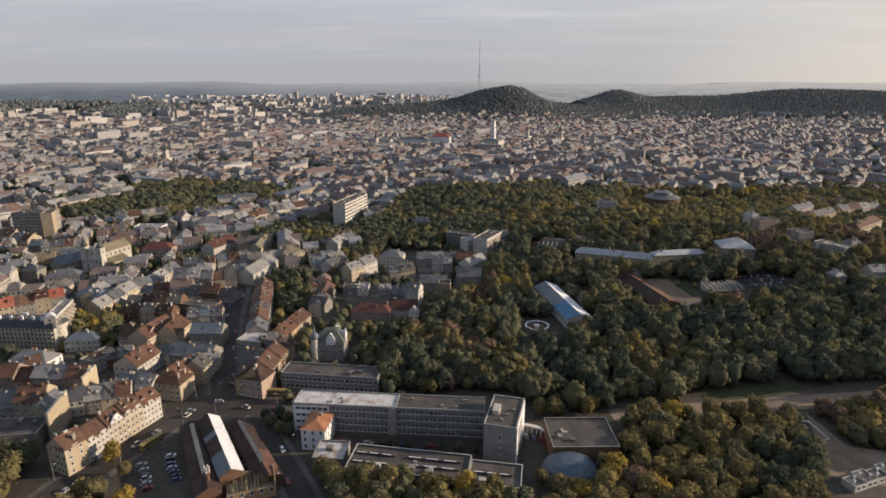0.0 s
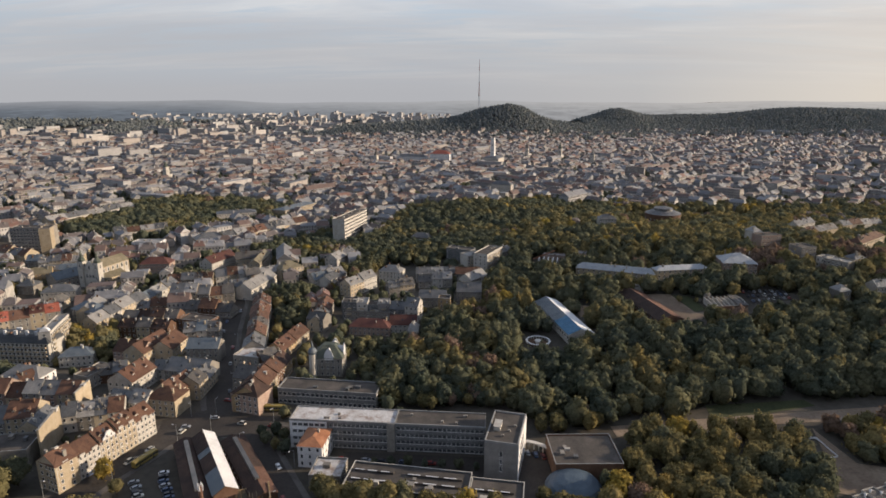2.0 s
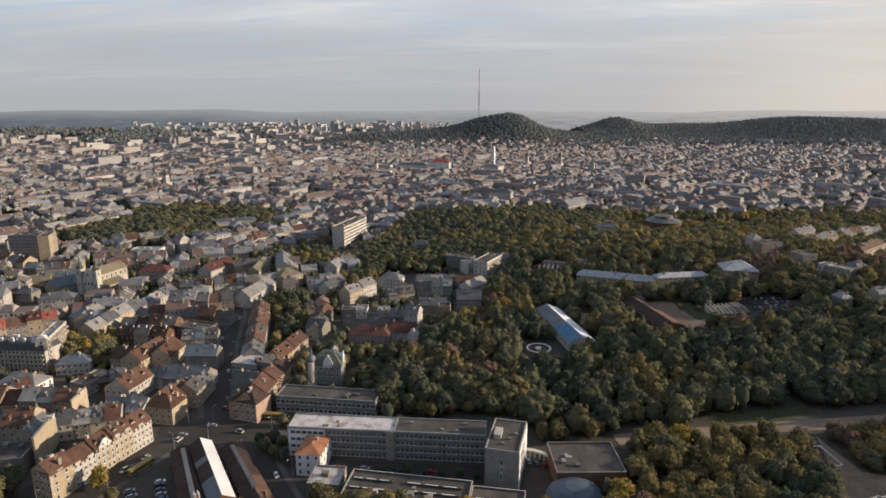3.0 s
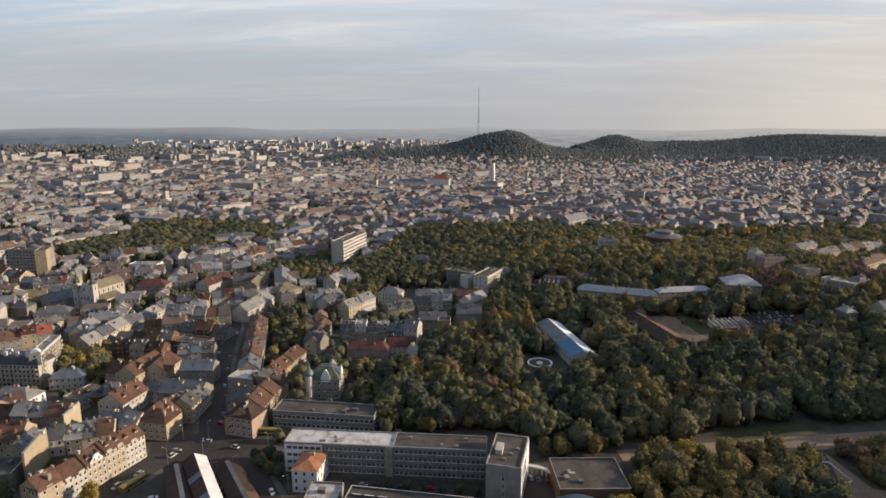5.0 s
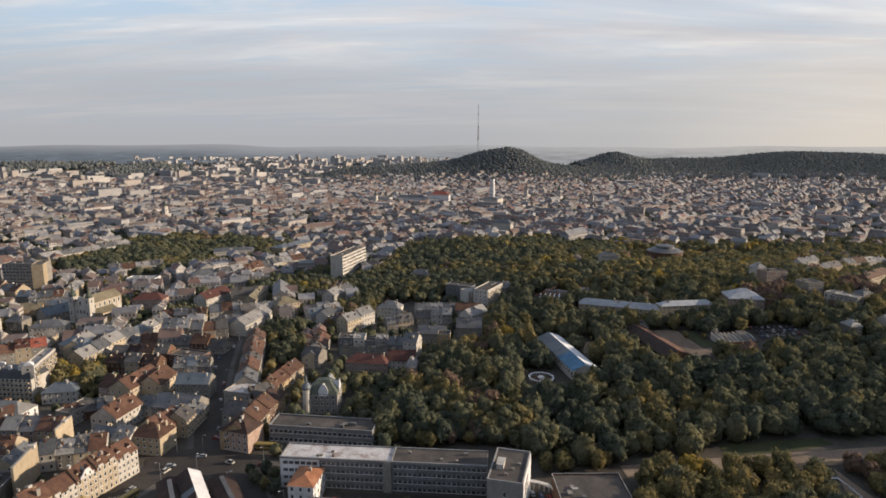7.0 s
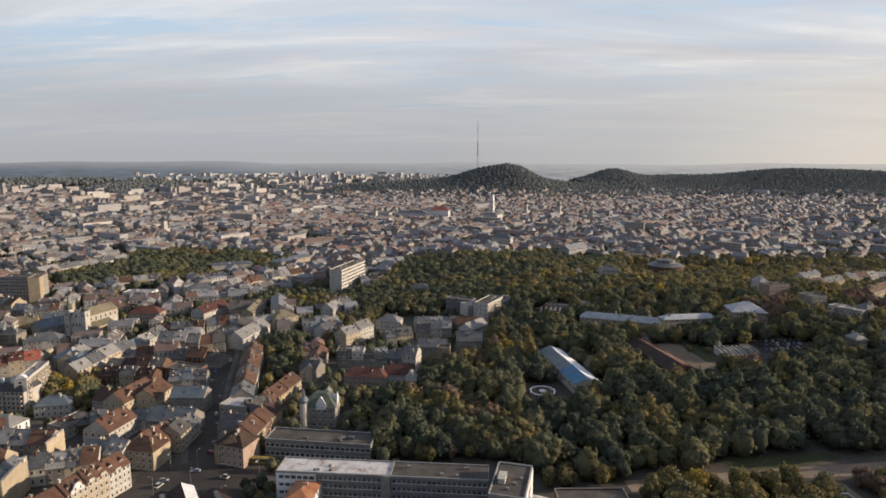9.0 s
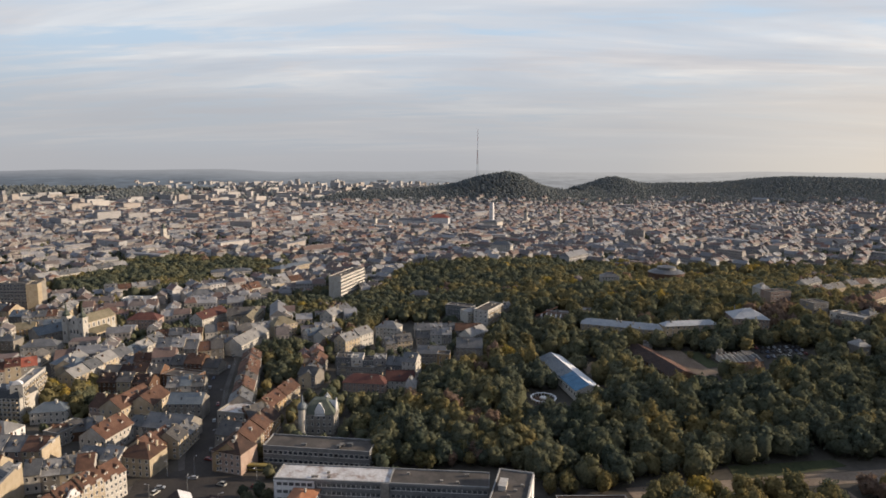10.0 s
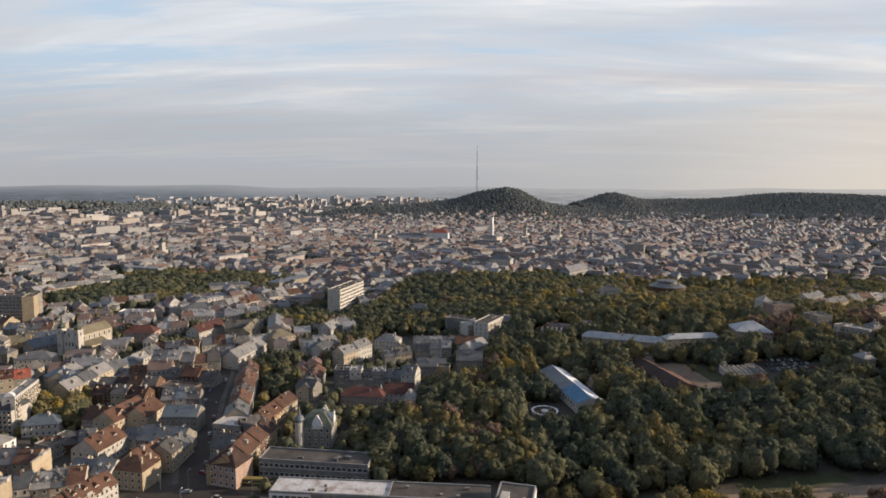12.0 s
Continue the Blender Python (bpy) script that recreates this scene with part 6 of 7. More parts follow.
def trolleybus(x, y, angle, label):
    root = tagged(new("trolleybus"), label, "bus")
    root.matrix_world = Matrix.Translation((x, y, gz(x, y) + 0.22)) @ Matrix.Rotation(radians(angle), 4, "Z")
    bm = bmesh.new()
    box(bm, -6, -1.25, 0.4, 6, 1.25, 1.3)
    box(bm, -6, -1.25, 2.3, 6, 1.25, 3.0)
    for k in range(9):
        box(bm, -6 + k * 1.48, -1.25, 1.3, -5.85 + k * 1.48, 1.25, 2.3)
    part("body", bm, YELLOW, root)
    bm = bmesh.new()
    box(bm, -5.9, -1.2, 1.3, 5.9, 1.2, 2.3)
    part("glazing", bm, GLASS, root)
    for wx in (-3.6, 3.6):
        for wy in (-1.28, 1.0):
            bm = bmesh.new()
            prism(bm, [(wx + 0.5 * math.cos(a), wy, 0.5 + 0.5 * math.sin(a)) for a in np.linspace(0, 2 * math.pi, 13)[:-1]], [(wx + 0.5 * math.cos(a), wy + 0.28, 0.5 + 0.5 * math.sin(a)) for a in np.linspace(0, 2 * math.pi, 13)[:-1]])
            part("wheel", bm, TYRE, root)
    for s in (-0.4, 0.4):
        bm = bmesh.new()
        prism(bm, [(1, s - 0.05, 3.0), (1, s + 0.05, 3.0), (1.1, s + 0.05, 3.0), (1.1, s - 0.05, 3.0)], [(-6, s - 0.05, 5.2), (-6, s + 0.05, 5.2), (-5.9, s + 0.05, 5.2), (-5.9, s - 0.05, 5.2)])
        part("pole", bm, STEEL, root)


trolleybus(TRAM[0][0] + 1, TRAM[0][1] + 2, 67, "yellow and dark trolleybus on the curving street")
trolleybus(-87, 286, -3, "yellow trolleybus stopped by the junction")


def make_lamp():
    root = tagged(new("street_lamp"), "tall grey street lamp with a single arm", "street lamp", "street lamps")
    bm = bmesh.new()
    prism(bm, circle(0.14, -0.3, 8), circle(0.08, 8.5, 8))
    part("pole", bm, STEEL, root)
    bm = bmesh.new()
    box(bm, -0.05, -0.05, 8.4, 1.8, 0.05, 8.5)
    part("arm", bm, STEEL, root)
    bm = bmesh.new()
    box(bm, 1.5, -0.15, 8.3, 2.2, 0.15, 8.45)
    part("lamp_head", bm, PAINT, root)
    return root


lamp, first = make_lamp(), True
for line, n in ((MAIN_STREET, 9), (LOWER_STREET, 8), (SIDE_STREET, 4)):
    for k in range(n):
        s = (k + 0.5) / n * (len(line) - 1)
        i = int(s)
        p, ang = between(line[i], line[i + 1], s - i), heading(line[i], line[i + 1])
        side = 1 if k % 2 else -1
        x, y = p[0] - side * 8.5 * math.sin(radians(ang)), p[1] + side * 8.5 * math.cos(radians(ang))
        m = Matrix.Translation((x, y, gz(x, y) + 0.1)) @ Matrix.Rotation(radians(ang - 90 * side), 4, "Z")
        if first:
            lamp.matrix_world, first = m, False
        else:
            copy_thing(lamp, m)

# ---- landmarks of the old town ----
def town_hall():
    root = tagged(new("town_hall_tower"), "tall pale square clock tower above the old town", "tower")
    root.matrix_world = place(117, 1441, -24)
    footprint(95, 1420, 0, 45, 45, 5)
    bm = bmesh.new()
    box(bm, -20, -20, -3, 20, 20, 17)
    part("hall", bm, WALLS["white"], root)
    bm = bmesh.new()
    prism(bm, [(-20.5, -20.5, 17), (20.5, -20.5, 17), (20.5, 20.5, 17), (-20.5, 20.5, 17)], [(-12, -12, 21), (12, -12, 21), (12, 12, 21), (-12, 12, 21)])
    part("hall_roof", bm, ROOFS["zinc"], root)
    bm = bmesh.new()
    for z0, z1, r in ((17, 42, 4.6), (42, 43, 5.2), (43, 53, 4.2), (53, 54, 4.8), (54, 61, 3.6), (61, 62, 4.0)):
        box(bm, -r, -r, z0, r, r, z1)
    part("shaft", bm, WALLS["bright"], root)
    bm = bmesh.new()
    prism(bm, circle(3.2, 62, 8), circle(0.4, 66, 8))
    part("cap", bm, ROOFS["dark"], root)
    for z in (24, 32, 44):
        for a in (0, 90):
            share("window", window_mesh(1.6, 3.6), root, Matrix.Rotation(radians(a), 4, "Z") @ Matrix.Translation((0, -4.6 if z < 40 else -4.2, z)))


town_hall()


def tv_mast():
    x, y = 140, 2440
    root = tagged(new("lattice_mast"), "tall lattice broadcasting mast on the hill, red and white, lightened for haze", "mast")
    root.matrix_world = place(x, y, 0)
    top = 292 - gz(x, y)
    secs = [(0, 6.0), (0.18, 3.4), (0.38, 2.3), (0.62, 1.6), (0.80, 0.9), (1.0, 0.3)]
    for k, ((k0, r0), (k1, r1)) in enumerate(zip(secs, secs[1:])):
        bm = bmesh.new()
        z0, z1 = top * k0, top * k1
        for sx, sy in ((-1, -1), (1, -1), (1, 1), (-1, 1)):
            w = 0.38 - 0.05 * k
            prism(bm, [(sx * r0 + a * w, sy * r0 + b * w, z0) for a, b in ((-1, -1), (1, -1), (1, 1), (-1, 1))], [(sx * r1 + a * w, sy * r1 + b * w, z1) for a, b in ((-1, -1), (1, -1), (1, 1), (-1, 1))])
        n = max(2, int((z1 - z0) / 9))
        for i in range(n):
            ka, kb = i / n, (i + 1) / n
            ra, rb, za, zb = r0 + (r1 - r0) * ka, r0 + (r1 - r0) * kb, z0 + (z1 - z0) * ka, z0 + (z1 - z0) * kb
            for t in range(4):
                u, v = ((-1, -1), (1, -1), (1, 1), (-1, 1))[t], ((1, -1), (1, 1), (-1, 1), (-1, -1))[t]
                for p, q in (((u[0] * ra, u[1] * ra, za), (v[0] * rb, v[1] * rb, zb)), ((v[0] * ra, v[1] * ra, za), (u[0] * rb, u[1] * rb, zb))):
                    prism(bm, [(p[0] + a * 0.22, p[1] + b * 0.22, p[2]) for a, b in ((-1, -1), (1, -1), (1, 1), (-1, 1))], [(q[0] + a * 0.22, q[1] + b * 0.22, q[2]) for a, b in ((-1, -1), (1, -1), (1, 1), (-1, 1))])
        # white and scarlet instead of darker steel: the paling of haze in its colour
        part("section", bm, PAINT if k % 2 else ROOFS["scarlet"], root)
    for k in (0.38, 0.62):
        bm = bmesh.new()
        r = 3.4 if k < 0.5 else 2.4
        prism(bm, circle(r, top * k, 16), circle(r, top * k + 3, 16))
        part("platform", bm, STEEL, root)


tv_mast()


def spire(x, y, h, r, label, cover="dark"):
    root = tagged(new("church_tower"), label, "church tower")
    root.matrix_world = place(x, y, -22)
    bm = bmesh.new()
    box(bm, -r, -r, -3, r, r, h * 0.7)
    box(bm, -r - 0.4, -r - 0.4, h * 0.7, r + 0.4, r + 0.4, h * 0.7 + 1)
    box(bm, -r * 0.8, r, -3, r * 0.8, r + 30, h * 0.35)
    part("tower_wall", bm, WALLS["white"], root)
    bm = bmesh.new()
    prof = [(r * 1.1, h * 0.7 + 1), (r * 1.2, h * 0.76), (r * 0.6, h * 0.84), (r * 0.5, h * 0.9), (0.15, h)]
    for (r0, z0), (r1, z1) in zip(prof, prof[1:]):
        prism(bm, circle(r0, z0, 8), circle(r1, z1, 8))
    part("helmet", bm, ROOFS[cover], root)
    for a in (0, 90):
        share("window", window_mesh(1.6, 3.4), root, Matrix.Rotation(radians(a), 4, "Z") @ Matrix.Translation((0, -r, h * 0.5)))


spire(210, 1540, 44, 4, "grey stone church tower with a dark helmet in the old town")
spire(285, 1500, 46, 4.5, "dark church tower with a tall helmet in the old town", "green")
spire(345, 1420, 36, 5, "square pale church tower in the old town", "zinc")
spire(-150, 1380, 40, 4, "pale church tower above the town roofs")
spire(920, 1800, 42, 6, "pale domed church tower beyond the old town", "zinc")
spire(-520, 1150, 38, 4, "pale church tower above terraces", "green")
house(-30, 1425, -14, 46, 26, 27, "hip", "scarlet", "bright", rise=8, label="large white palace-like building with a bright red roof", windows=True, bay=4, chimneys=0)
house(-108, 1446, -14, 72, 22, 19, "hip", "zinc", "bright", label="long white public building with a grey roof", bay=5, chimneys=2)
house(345, 1158, -24, 34, 20, 26, "flat", "tar", "pale", label="tall pale cream office block in the old town", bay=4)
house(70, 888, -24, 30, 14, 24, "hip", "zinc", "white", label="tall pale corner house at the wood's edge", bay=3.5, ends="r")

# ---- the town beyond: terraced blocks ----
def inside(px, py, poly):
    hit = np.zeros(np.shape(px), bool)
    n = len(poly)
    for i in range(n):
        (x0, y0), (x1, y1) = poly[i], poly[(i + 1) % n]
        if y0 == y1:
            continue
        cross = (y0 > py) != (y1 > py)
        hit ^= cross & (px < (x1 - x0) * (py - y0) / (y1 - y0) + x0)
    return hit


def free_of(px, py, margin):
    ok = np.ones(np.shape(px), bool)
    for cx, cy, hx, hy, c, s in FOOT:
        dx, dy = px - cx, py - cy
        ok &= ~((np.abs(dx * c + dy * s) < hx + margin) & (np.abs(-dx * s + dy * c) < hy + margin))
    return ok


def near_line(px, py, line, width):
    hit = np.zeros(np.shape(px), bool)
    for (x0, y0), (x1, y1) in zip(line, line[1:]):
        dx, dy = x1 - x0, y1 - y0
        t = np.clip(((px - x0) * dx + (py - y0) * dy) / (dx * dx + dy * dy), 0, 1)
        hit |= np.hypot(px - x0 - t * dx, py - y0 - t * dy) < width
    return hit


WOODS = [WOOD_MAIN, WOOD_MOUND, PARK_LEFT, COURT_TREES, STREET_TREES]


class Heap:
    """Collects many small solids into one mesh."""

    def __init__(self):
        self.v, self.f, self.n = [], [], 0

    def add(self, verts, faces):
        self.v.append(verts)
        self.f += [tuple(i + self.n for i in f) for f in faces]
        self.n += len(verts)

    def done(self, name, material, label, category):
        me = bpy.data.meshes.new(name)
        me.from_pydata(np.concatenate(self.v).tolist(), [], self.f)
        me.materials.append(material)
        return tagged(new(name, me), label, category, kind="stuff")


GABLE_F = [(0, 1, 6, 5), (1, 2, 7, 6), (2, 3, 8, 7), (3, 4, 9, 8), (0, 5, 9, 4), (0, 4, 3, 2, 1), (5, 6, 7, 8, 9)]
BOX_F = [(0, 1, 5, 4), (1, 2, 6, 5), (2, 3, 7, 6), (3, 0, 4, 7), (4, 5, 6, 7)]
ROOF_F = [(0, 1, 5, 4), (1, 2, 6, 5), (3, 7, 4, 0), (0, 3, 2, 1), (4, 5, 6, 7), (2, 3, 7, 6)]


def simple_house(walls, roofs, panes, x, y, ang, ln, dp, h, rng, glaze, flat=False):
    c, s = math.cos(ang), math.sin(ang)
    z0 = gz(x, y)

    def put(pts):
        p = np.array(pts, float)
        return np.stack([x + p[:, 0] * c - p[:, 1] * s, y + p[:, 0] * s + p[:, 1] * c, p[:, 2] + z0], -1)

    r = 0 if flat else min(dp * rng.uniform(0.22, 0.42), 5.5)
    if flat:
        walls.add(put([(0, 0, -4), (ln, 0, -4), (ln, dp, -4), (0, dp, -4), (0, 0, h), (ln, 0, h), (ln, dp, h), (0, dp, h)]), BOX_F)
        roofs.add(put([(0.3, 0.3, h - 1), (ln - 0.3, 0.3, h - 1), (ln - 0.3, dp - 0.3, h - 1), (0.3, dp - 0.3, h - 1), (0.3, 0.3, h + 0.3), (ln - 0.3, 0.3, h + 0.3), (ln - 0.3, dp - 0.3, h + 0.3), (0.3, dp - 0.3, h + 0.3)]), BOX_F)
    else:
        walls.add(put([(0, 0, -4), (0, 0, h), (0, dp / 2, h + r), (0, dp, h), (0, dp, -4), (ln, 0, -4), (ln, 0, h), (ln, dp / 2, h + r), (ln, dp, h), (ln, dp, -4)]), GABLE_F)
        hip = rng.uniform(2, 5) if rng.random() < 0.3 else -0.15
        o = 0.4
        roofs.add(put([(-0.15, -o, h - 0.1), (max(hip, -0.15), dp / 2, h + r + 0.3), (-0.15, dp + o, h - 0.1), (-0.15, dp / 2, h - 0.15), (ln + 0.15, -o, h - 0.1), (ln - max(hip, -0.15), dp / 2, h + r + 0.3), (ln + 0.15, dp + o, h - 0.1), (ln + 0.15, dp / 2, h - 0.15)]), ROOF_F)
        for _ in range(rng.choice([1, 2, 2, 3]) if y < 1500 else rng.choice([0, 0, 1])):
            u, w = rng.uniform(1, ln - 1), dp * rng.uniform(0.3, 0.7)
            zt = h + r + rng.uniform(0.6, 1.6)
            walls.add(put([(u - 0.4, w - 0.6, h), (u + 0.4, w - 0.6, h), (u + 0.4, w + 0.6, h), (u - 0.4, w + 0.6, h), (u - 0.4, w - 0.6, zt), (u + 0.4, w - 0.6, zt), (u + 0.4, w + 0.6, zt), (u - 0.4, w + 0.6, zt)]), BOX_F)
    if glaze:
        fl = max(2, int(h / 3.7))
        sides = []
        if -c < 0.5:  # front faces the open side towards the viewer or the sun
            sides.append(((0, -0.06), (1, 0), ln))
        sides.append(((ln + 0.06, 0), (0, 1), dp))
        sides.append(((ln, dp + 0.06), (-1, 0), ln))
        for (ox, oy), (ux, uy), w in sides:
            nx, ny = uy, -ux
            wx, wy = nx * c - ny * s, nx * s + ny * c
            if wy > 0.35 and wx < 0.4:
                continue
            n = max(1, int(w / 2.9))
            for i in range(n):
                k = w * (i + 0.5) / n
                for j in range(fl):
                    zz = h * (j + 0.32) / fl
                    a, b = k - 0.6, k + 0.6
                    panes.add(put([(ox + ux * a, oy + uy * a, zz), (ox + ux * b, oy + uy * b, zz), (ox + ux * b, oy + uy * b, zz + 1.8), (ox + ux * a, oy + uy * a, zz + 1.8)]), [(0, 1, 2, 3)])


def blocks(name, x0, x1, y0, y1, turn, rng, bx=84, by=58, street=11, glaze=False, keep=None, density=0.82, hmin=8, hmax=15):
    """Blocks of houses round courtyards, on a grid turned by some degrees."""
    walls, roofs, panes = Heap(), Heap(), Heap()
    cx, cy = (x0 + x1) / 2, (y0 + y1) / 2
    a = radians(turn)
    c, s = math.cos(a), math.sin(a)
    half = math.hypot(x1 - x0, y1 - y0) / 2
    u = -half
    todo = []
    while u < half:
        w = bx * rng.uniform(0.7, 1.3)
        v = -half + rng.uniform(0, 30)
        while v < half:
            d = by * rng.uniform(0.75, 1.3)
            dp = rng.uniform(9.5, 13.0)
            skew = rng.uniform(-0.05, 0.05)
            eaves = rng.uniform(hmin + 1.5, hmax - 1.0)
            for px, py, ang, length in ((u, v, 0, w), (u + w, v, 90, d), (u + w, v + d, 180, w), (u, v + d, 270, d)):
                t = 0.0 if ang % 180 == 0 else dp
                end = length if ang % 180 == 0 else length - dp
                while t < end - 5:
                    ln = min(rng.uniform(8, 21), end - t)
                    if ln < 6:
                        break
                    if rng.random() < density:
                        q = radians(ang)
                        todo.append((px + t * math.cos(q), py + t * math.sin(q), q + skew, ln - 0.05, dp * rng.uniform(0.93, 1.06), (eaves + rng.gauss(0, 0.7)) * rng.choice([0.65, 0.9, 1, 1, 1, 1, 1, 1.06]), rng.random() < 0.13))
                    t += ln
            if rng.random() < 0.07:
                todo.append((u + w * 0.1, v + d * 0.25, skew + rng.choice([0, 1.57]), rng.uniform(28, 55), rng.uniform(12, 16), rng.uniform(hmax - 1, hmax + 4), rng.random() < 0.6))
            for _ in range(rng.choice([1, 2, 3])):
                todo.append((u + w * rng.uniform(0.2, 0.7), v + d * rng.uniform(0.3, 0.6), skew + rng.choice([0, 1.57]), rng.uniform(7, 20), rng.uniform(6, 10), rng.uniform(4, 9), rng.random() < 0.3))
            v += d + street
        u += w + street
    T = np.array([(p[0], p[1]) for p in todo])
    L = np.array([(p[3] / 2, p[4] / 2, p[2]) for p in todo])
    mu = T[:, 0] + L[:, 0] * np.cos(L[:, 2]) - L[:, 1] * np.sin(L[:, 2])
    mv = T[:, 1] + L[:, 0] * np.sin(L[:, 2]) + L[:, 1] * np.cos(L[:, 2])
    wx, wy = cx + mu * c - mv * s, cy + mu * s + mv * c
    ok = (wx > x0) & (wx < x1) & (wy > y0) & (wy < y1) & free_of(wx, wy, 7.5)
    for w in WOODS:
        ok &= ~inside(wx, wy, w)
    for line, wd in ((MAIN_STREET, 17), (LOWER_STREET, 18), (SIDE_STREET, 14)):
        ok &= ~near_line(wx, wy, line, wd)
    if keep is not None:
        ok &= keep(wx, wy)
    for i in np.nonzero(ok)[0]:
        px, py, q, ln, dp, h, flat = todo[i]
        simple_house(walls, roofs, panes, cx + px * c - py * s, cy + px * s + py * c, q + a, ln, dp, h, rng, glaze, flat)
    walls.done("house_walls", FAR_WALLS, f"plastered town houses in {name}, cream, grey and white", "houses")
    roofs.done("house_roofs", FAR_ROOFS, f"brown tile and grey metal roofs in {name}", "roofs")
    if panes.n:
        panes.done("house_windows", GLASS, f"dark windows of the houses in {name}", "windows")


def beyond(x, y):
    return (np.abs(x) < 0.82 * y + 120) & (ground_z(x, y) < 30)


town_rng = random.Random(21)
blocks("the near quarter", -420, -60, 380, 700, 14, town_rng, 70, 50, 12, True, lambda x, y: (np.abs(x) < 0.8 * y + 30), 0.85, 7, 11)
blocks("the west quarter", -900, -200, 640, 1250, -43, town_rng, glaze=True, keep=beyond)
blocks("the middle quarter", -200, 330, 800, 1250, -42, town_rng, glaze=True, keep=lambda x, y: beyond(x, y) & (y > 830))
blocks("the east quarter", 330, 1150, 830, 1300, 46, town_rng, glaze=True, keep=lambda x, y: beyond(x, y) & (y > 850))
blocks("the rising quarter", -270, 70, 620, 850, -40, town_rng, 64, 48, 11, True, keep=beyond, density=0.8, hmin=7, hmax=12)
blocks("the old town", -560, 730, 1250, 2150, 45, town_rng, 58, 44, 9, keep=beyond, density=0.82)
blocks("the far west", -1800, -520, 1200, 2300, -46, town_rng, keep=beyond, hmax=19, density=0.78)
blocks("the far east", 700, 1900, 1300, 2250, 44, town_rng, keep=beyond, density=0.75)
def suburb(x, y):
    return beyond(x, y) & ((x > -0.42 * y) | (y < 2500)) & (noise_band(x, y) > -0.12) & ((ground_z(x, y) < 8) | (y > 2700))


def noise_band(x, y):
    return np.array([noise.noise(Vector((a * 0.004, b * 0.0028, 3.3))) for a, b in zip(x, y)])


blocks("the suburbs", -1900, -150, 2200, 3300, 46, town_rng, 95, 60, 24, keep=suburb, density=0.45, hmin=7, hmax=15)
blocks("the foot of the hills", -250, 2000, 2150, 2560, -45, town_rng, 90, 55, 26, keep=lambda x, y: beyond(x, y) & (ground_z(x, y) < 22), density=0.45)


def outskirts(x, y):
    return (x > -0.50 * y) & (x < 0.06 * y) & (noise_band(x, y) > -0.08)


blocks("the outskirts", -2300, 300, 3250, 3850, -28, town_rng, 105, 62, 40, keep=outskirts, density=0.15, hmin=6, hmax=13)


def estates():
    """Tall slab blocks of the outer estates, in groups of parallel blocks."""
    rng = random.Random(5)
    walls, roofs, panes = Heap(), Heap(), Heap()
    groups = [(-0.70, 2250, 9), (-0.66, 2600, 12), (-0.60, 2350, 7), (-0.56, 2050, 4), (-0.44, 2700, 8), (-0.40, 2250, 4), (-0.36, 2500, 5), (-0.34, 3000, 12),
              (-0.30, 2700, 9), (-0.27, 3300, 14), (-0.24, 2900, 12), (-0.20, 3500, 14), (-0.17, 3100, 12), (-0.13, 3300, 12), (-0.10, 3700, 14), (-0.06, 3400, 8), (-0.31, 3650, 8)]
    for slope, gy, n in groups:
        turn = rng.choice([-20, -26, 62, -34])
        for _ in range(n):
            y = gy + rng.gauss(0, 110)
            x = slope * gy + rng.gauss(0, 85)
            h = rng.choice([15, 16, 16, 28, 28, 30, 40]) if gy < 3600 else rng.choice([12, 15, 16, 26])
            ln = rng.choice([26, 40, 60, 85]) if h < 35 else 24
            simple_house(walls, roofs, panes, x, y, radians(turn + rng.choice([0, 0, 0, 90]) + rng.uniform(-4, 4)), ln, 13, h, rng, False, True)
    # the outermost estates climb the slope towards the horizon, in knots of tall and low slabs
    for _ in range(24):
        gy = rng.uniform(2900, 3750)
        gx = rng.uniform(-0.47, -0.02) * gy
        turn = rng.choice([-20, -26, 62, -34])
        tall = rng.choice([9, 12, 16, 16, 27, 30])
        for _ in range(rng.choice([4, 6, 8, 10])):
            simple_house(walls, roofs, panes, gx + rng.gauss(0, 130), gy + rng.gauss(0, 80), radians(turn + rng.choice([0, 0, 90]) + rng.uniform(-5, 5)), rng.uniform(14, 58) if tall < 20 else rng.uniform(18, 40), 13, tall * rng.uniform(0.8, 1.1), rng, False, True)
    for k in range(170):
        y = rng.uniform(900, 2100) if k < 45 else rng.uniform(1300, 3000)
        x = rng.uniform(-0.75, 0.75) * y if k < 45 else rng.uniform(-0.74, -0.2) * y
        if bool(free_of(np.array([x]), np.array([y]), 20)[0]) and not any(bool(inside(np.array([x]), np.array([y]), w)[0]) for w in WOODS):
            tall = rng.uniform(14, 20) if k < 45 else rng.choice([16, 17, 18, 24, 28])
            simple_house(walls, roofs, panes, x, y, radians(rng.uniform(-38, -15) + rng.choice([0, 0, 90])), rng.uniform(25, 70), 14, tall, rng, False, True)
    walls.done("slab_block_walls", SLAB_WALLS, "pale concrete slab blocks of the outer estates", "apartment blocks")
    roofs.done("slab_block_roofs", FAR_ROOFS, "flat grey roofs of the outer estates", "roofs")


estates()

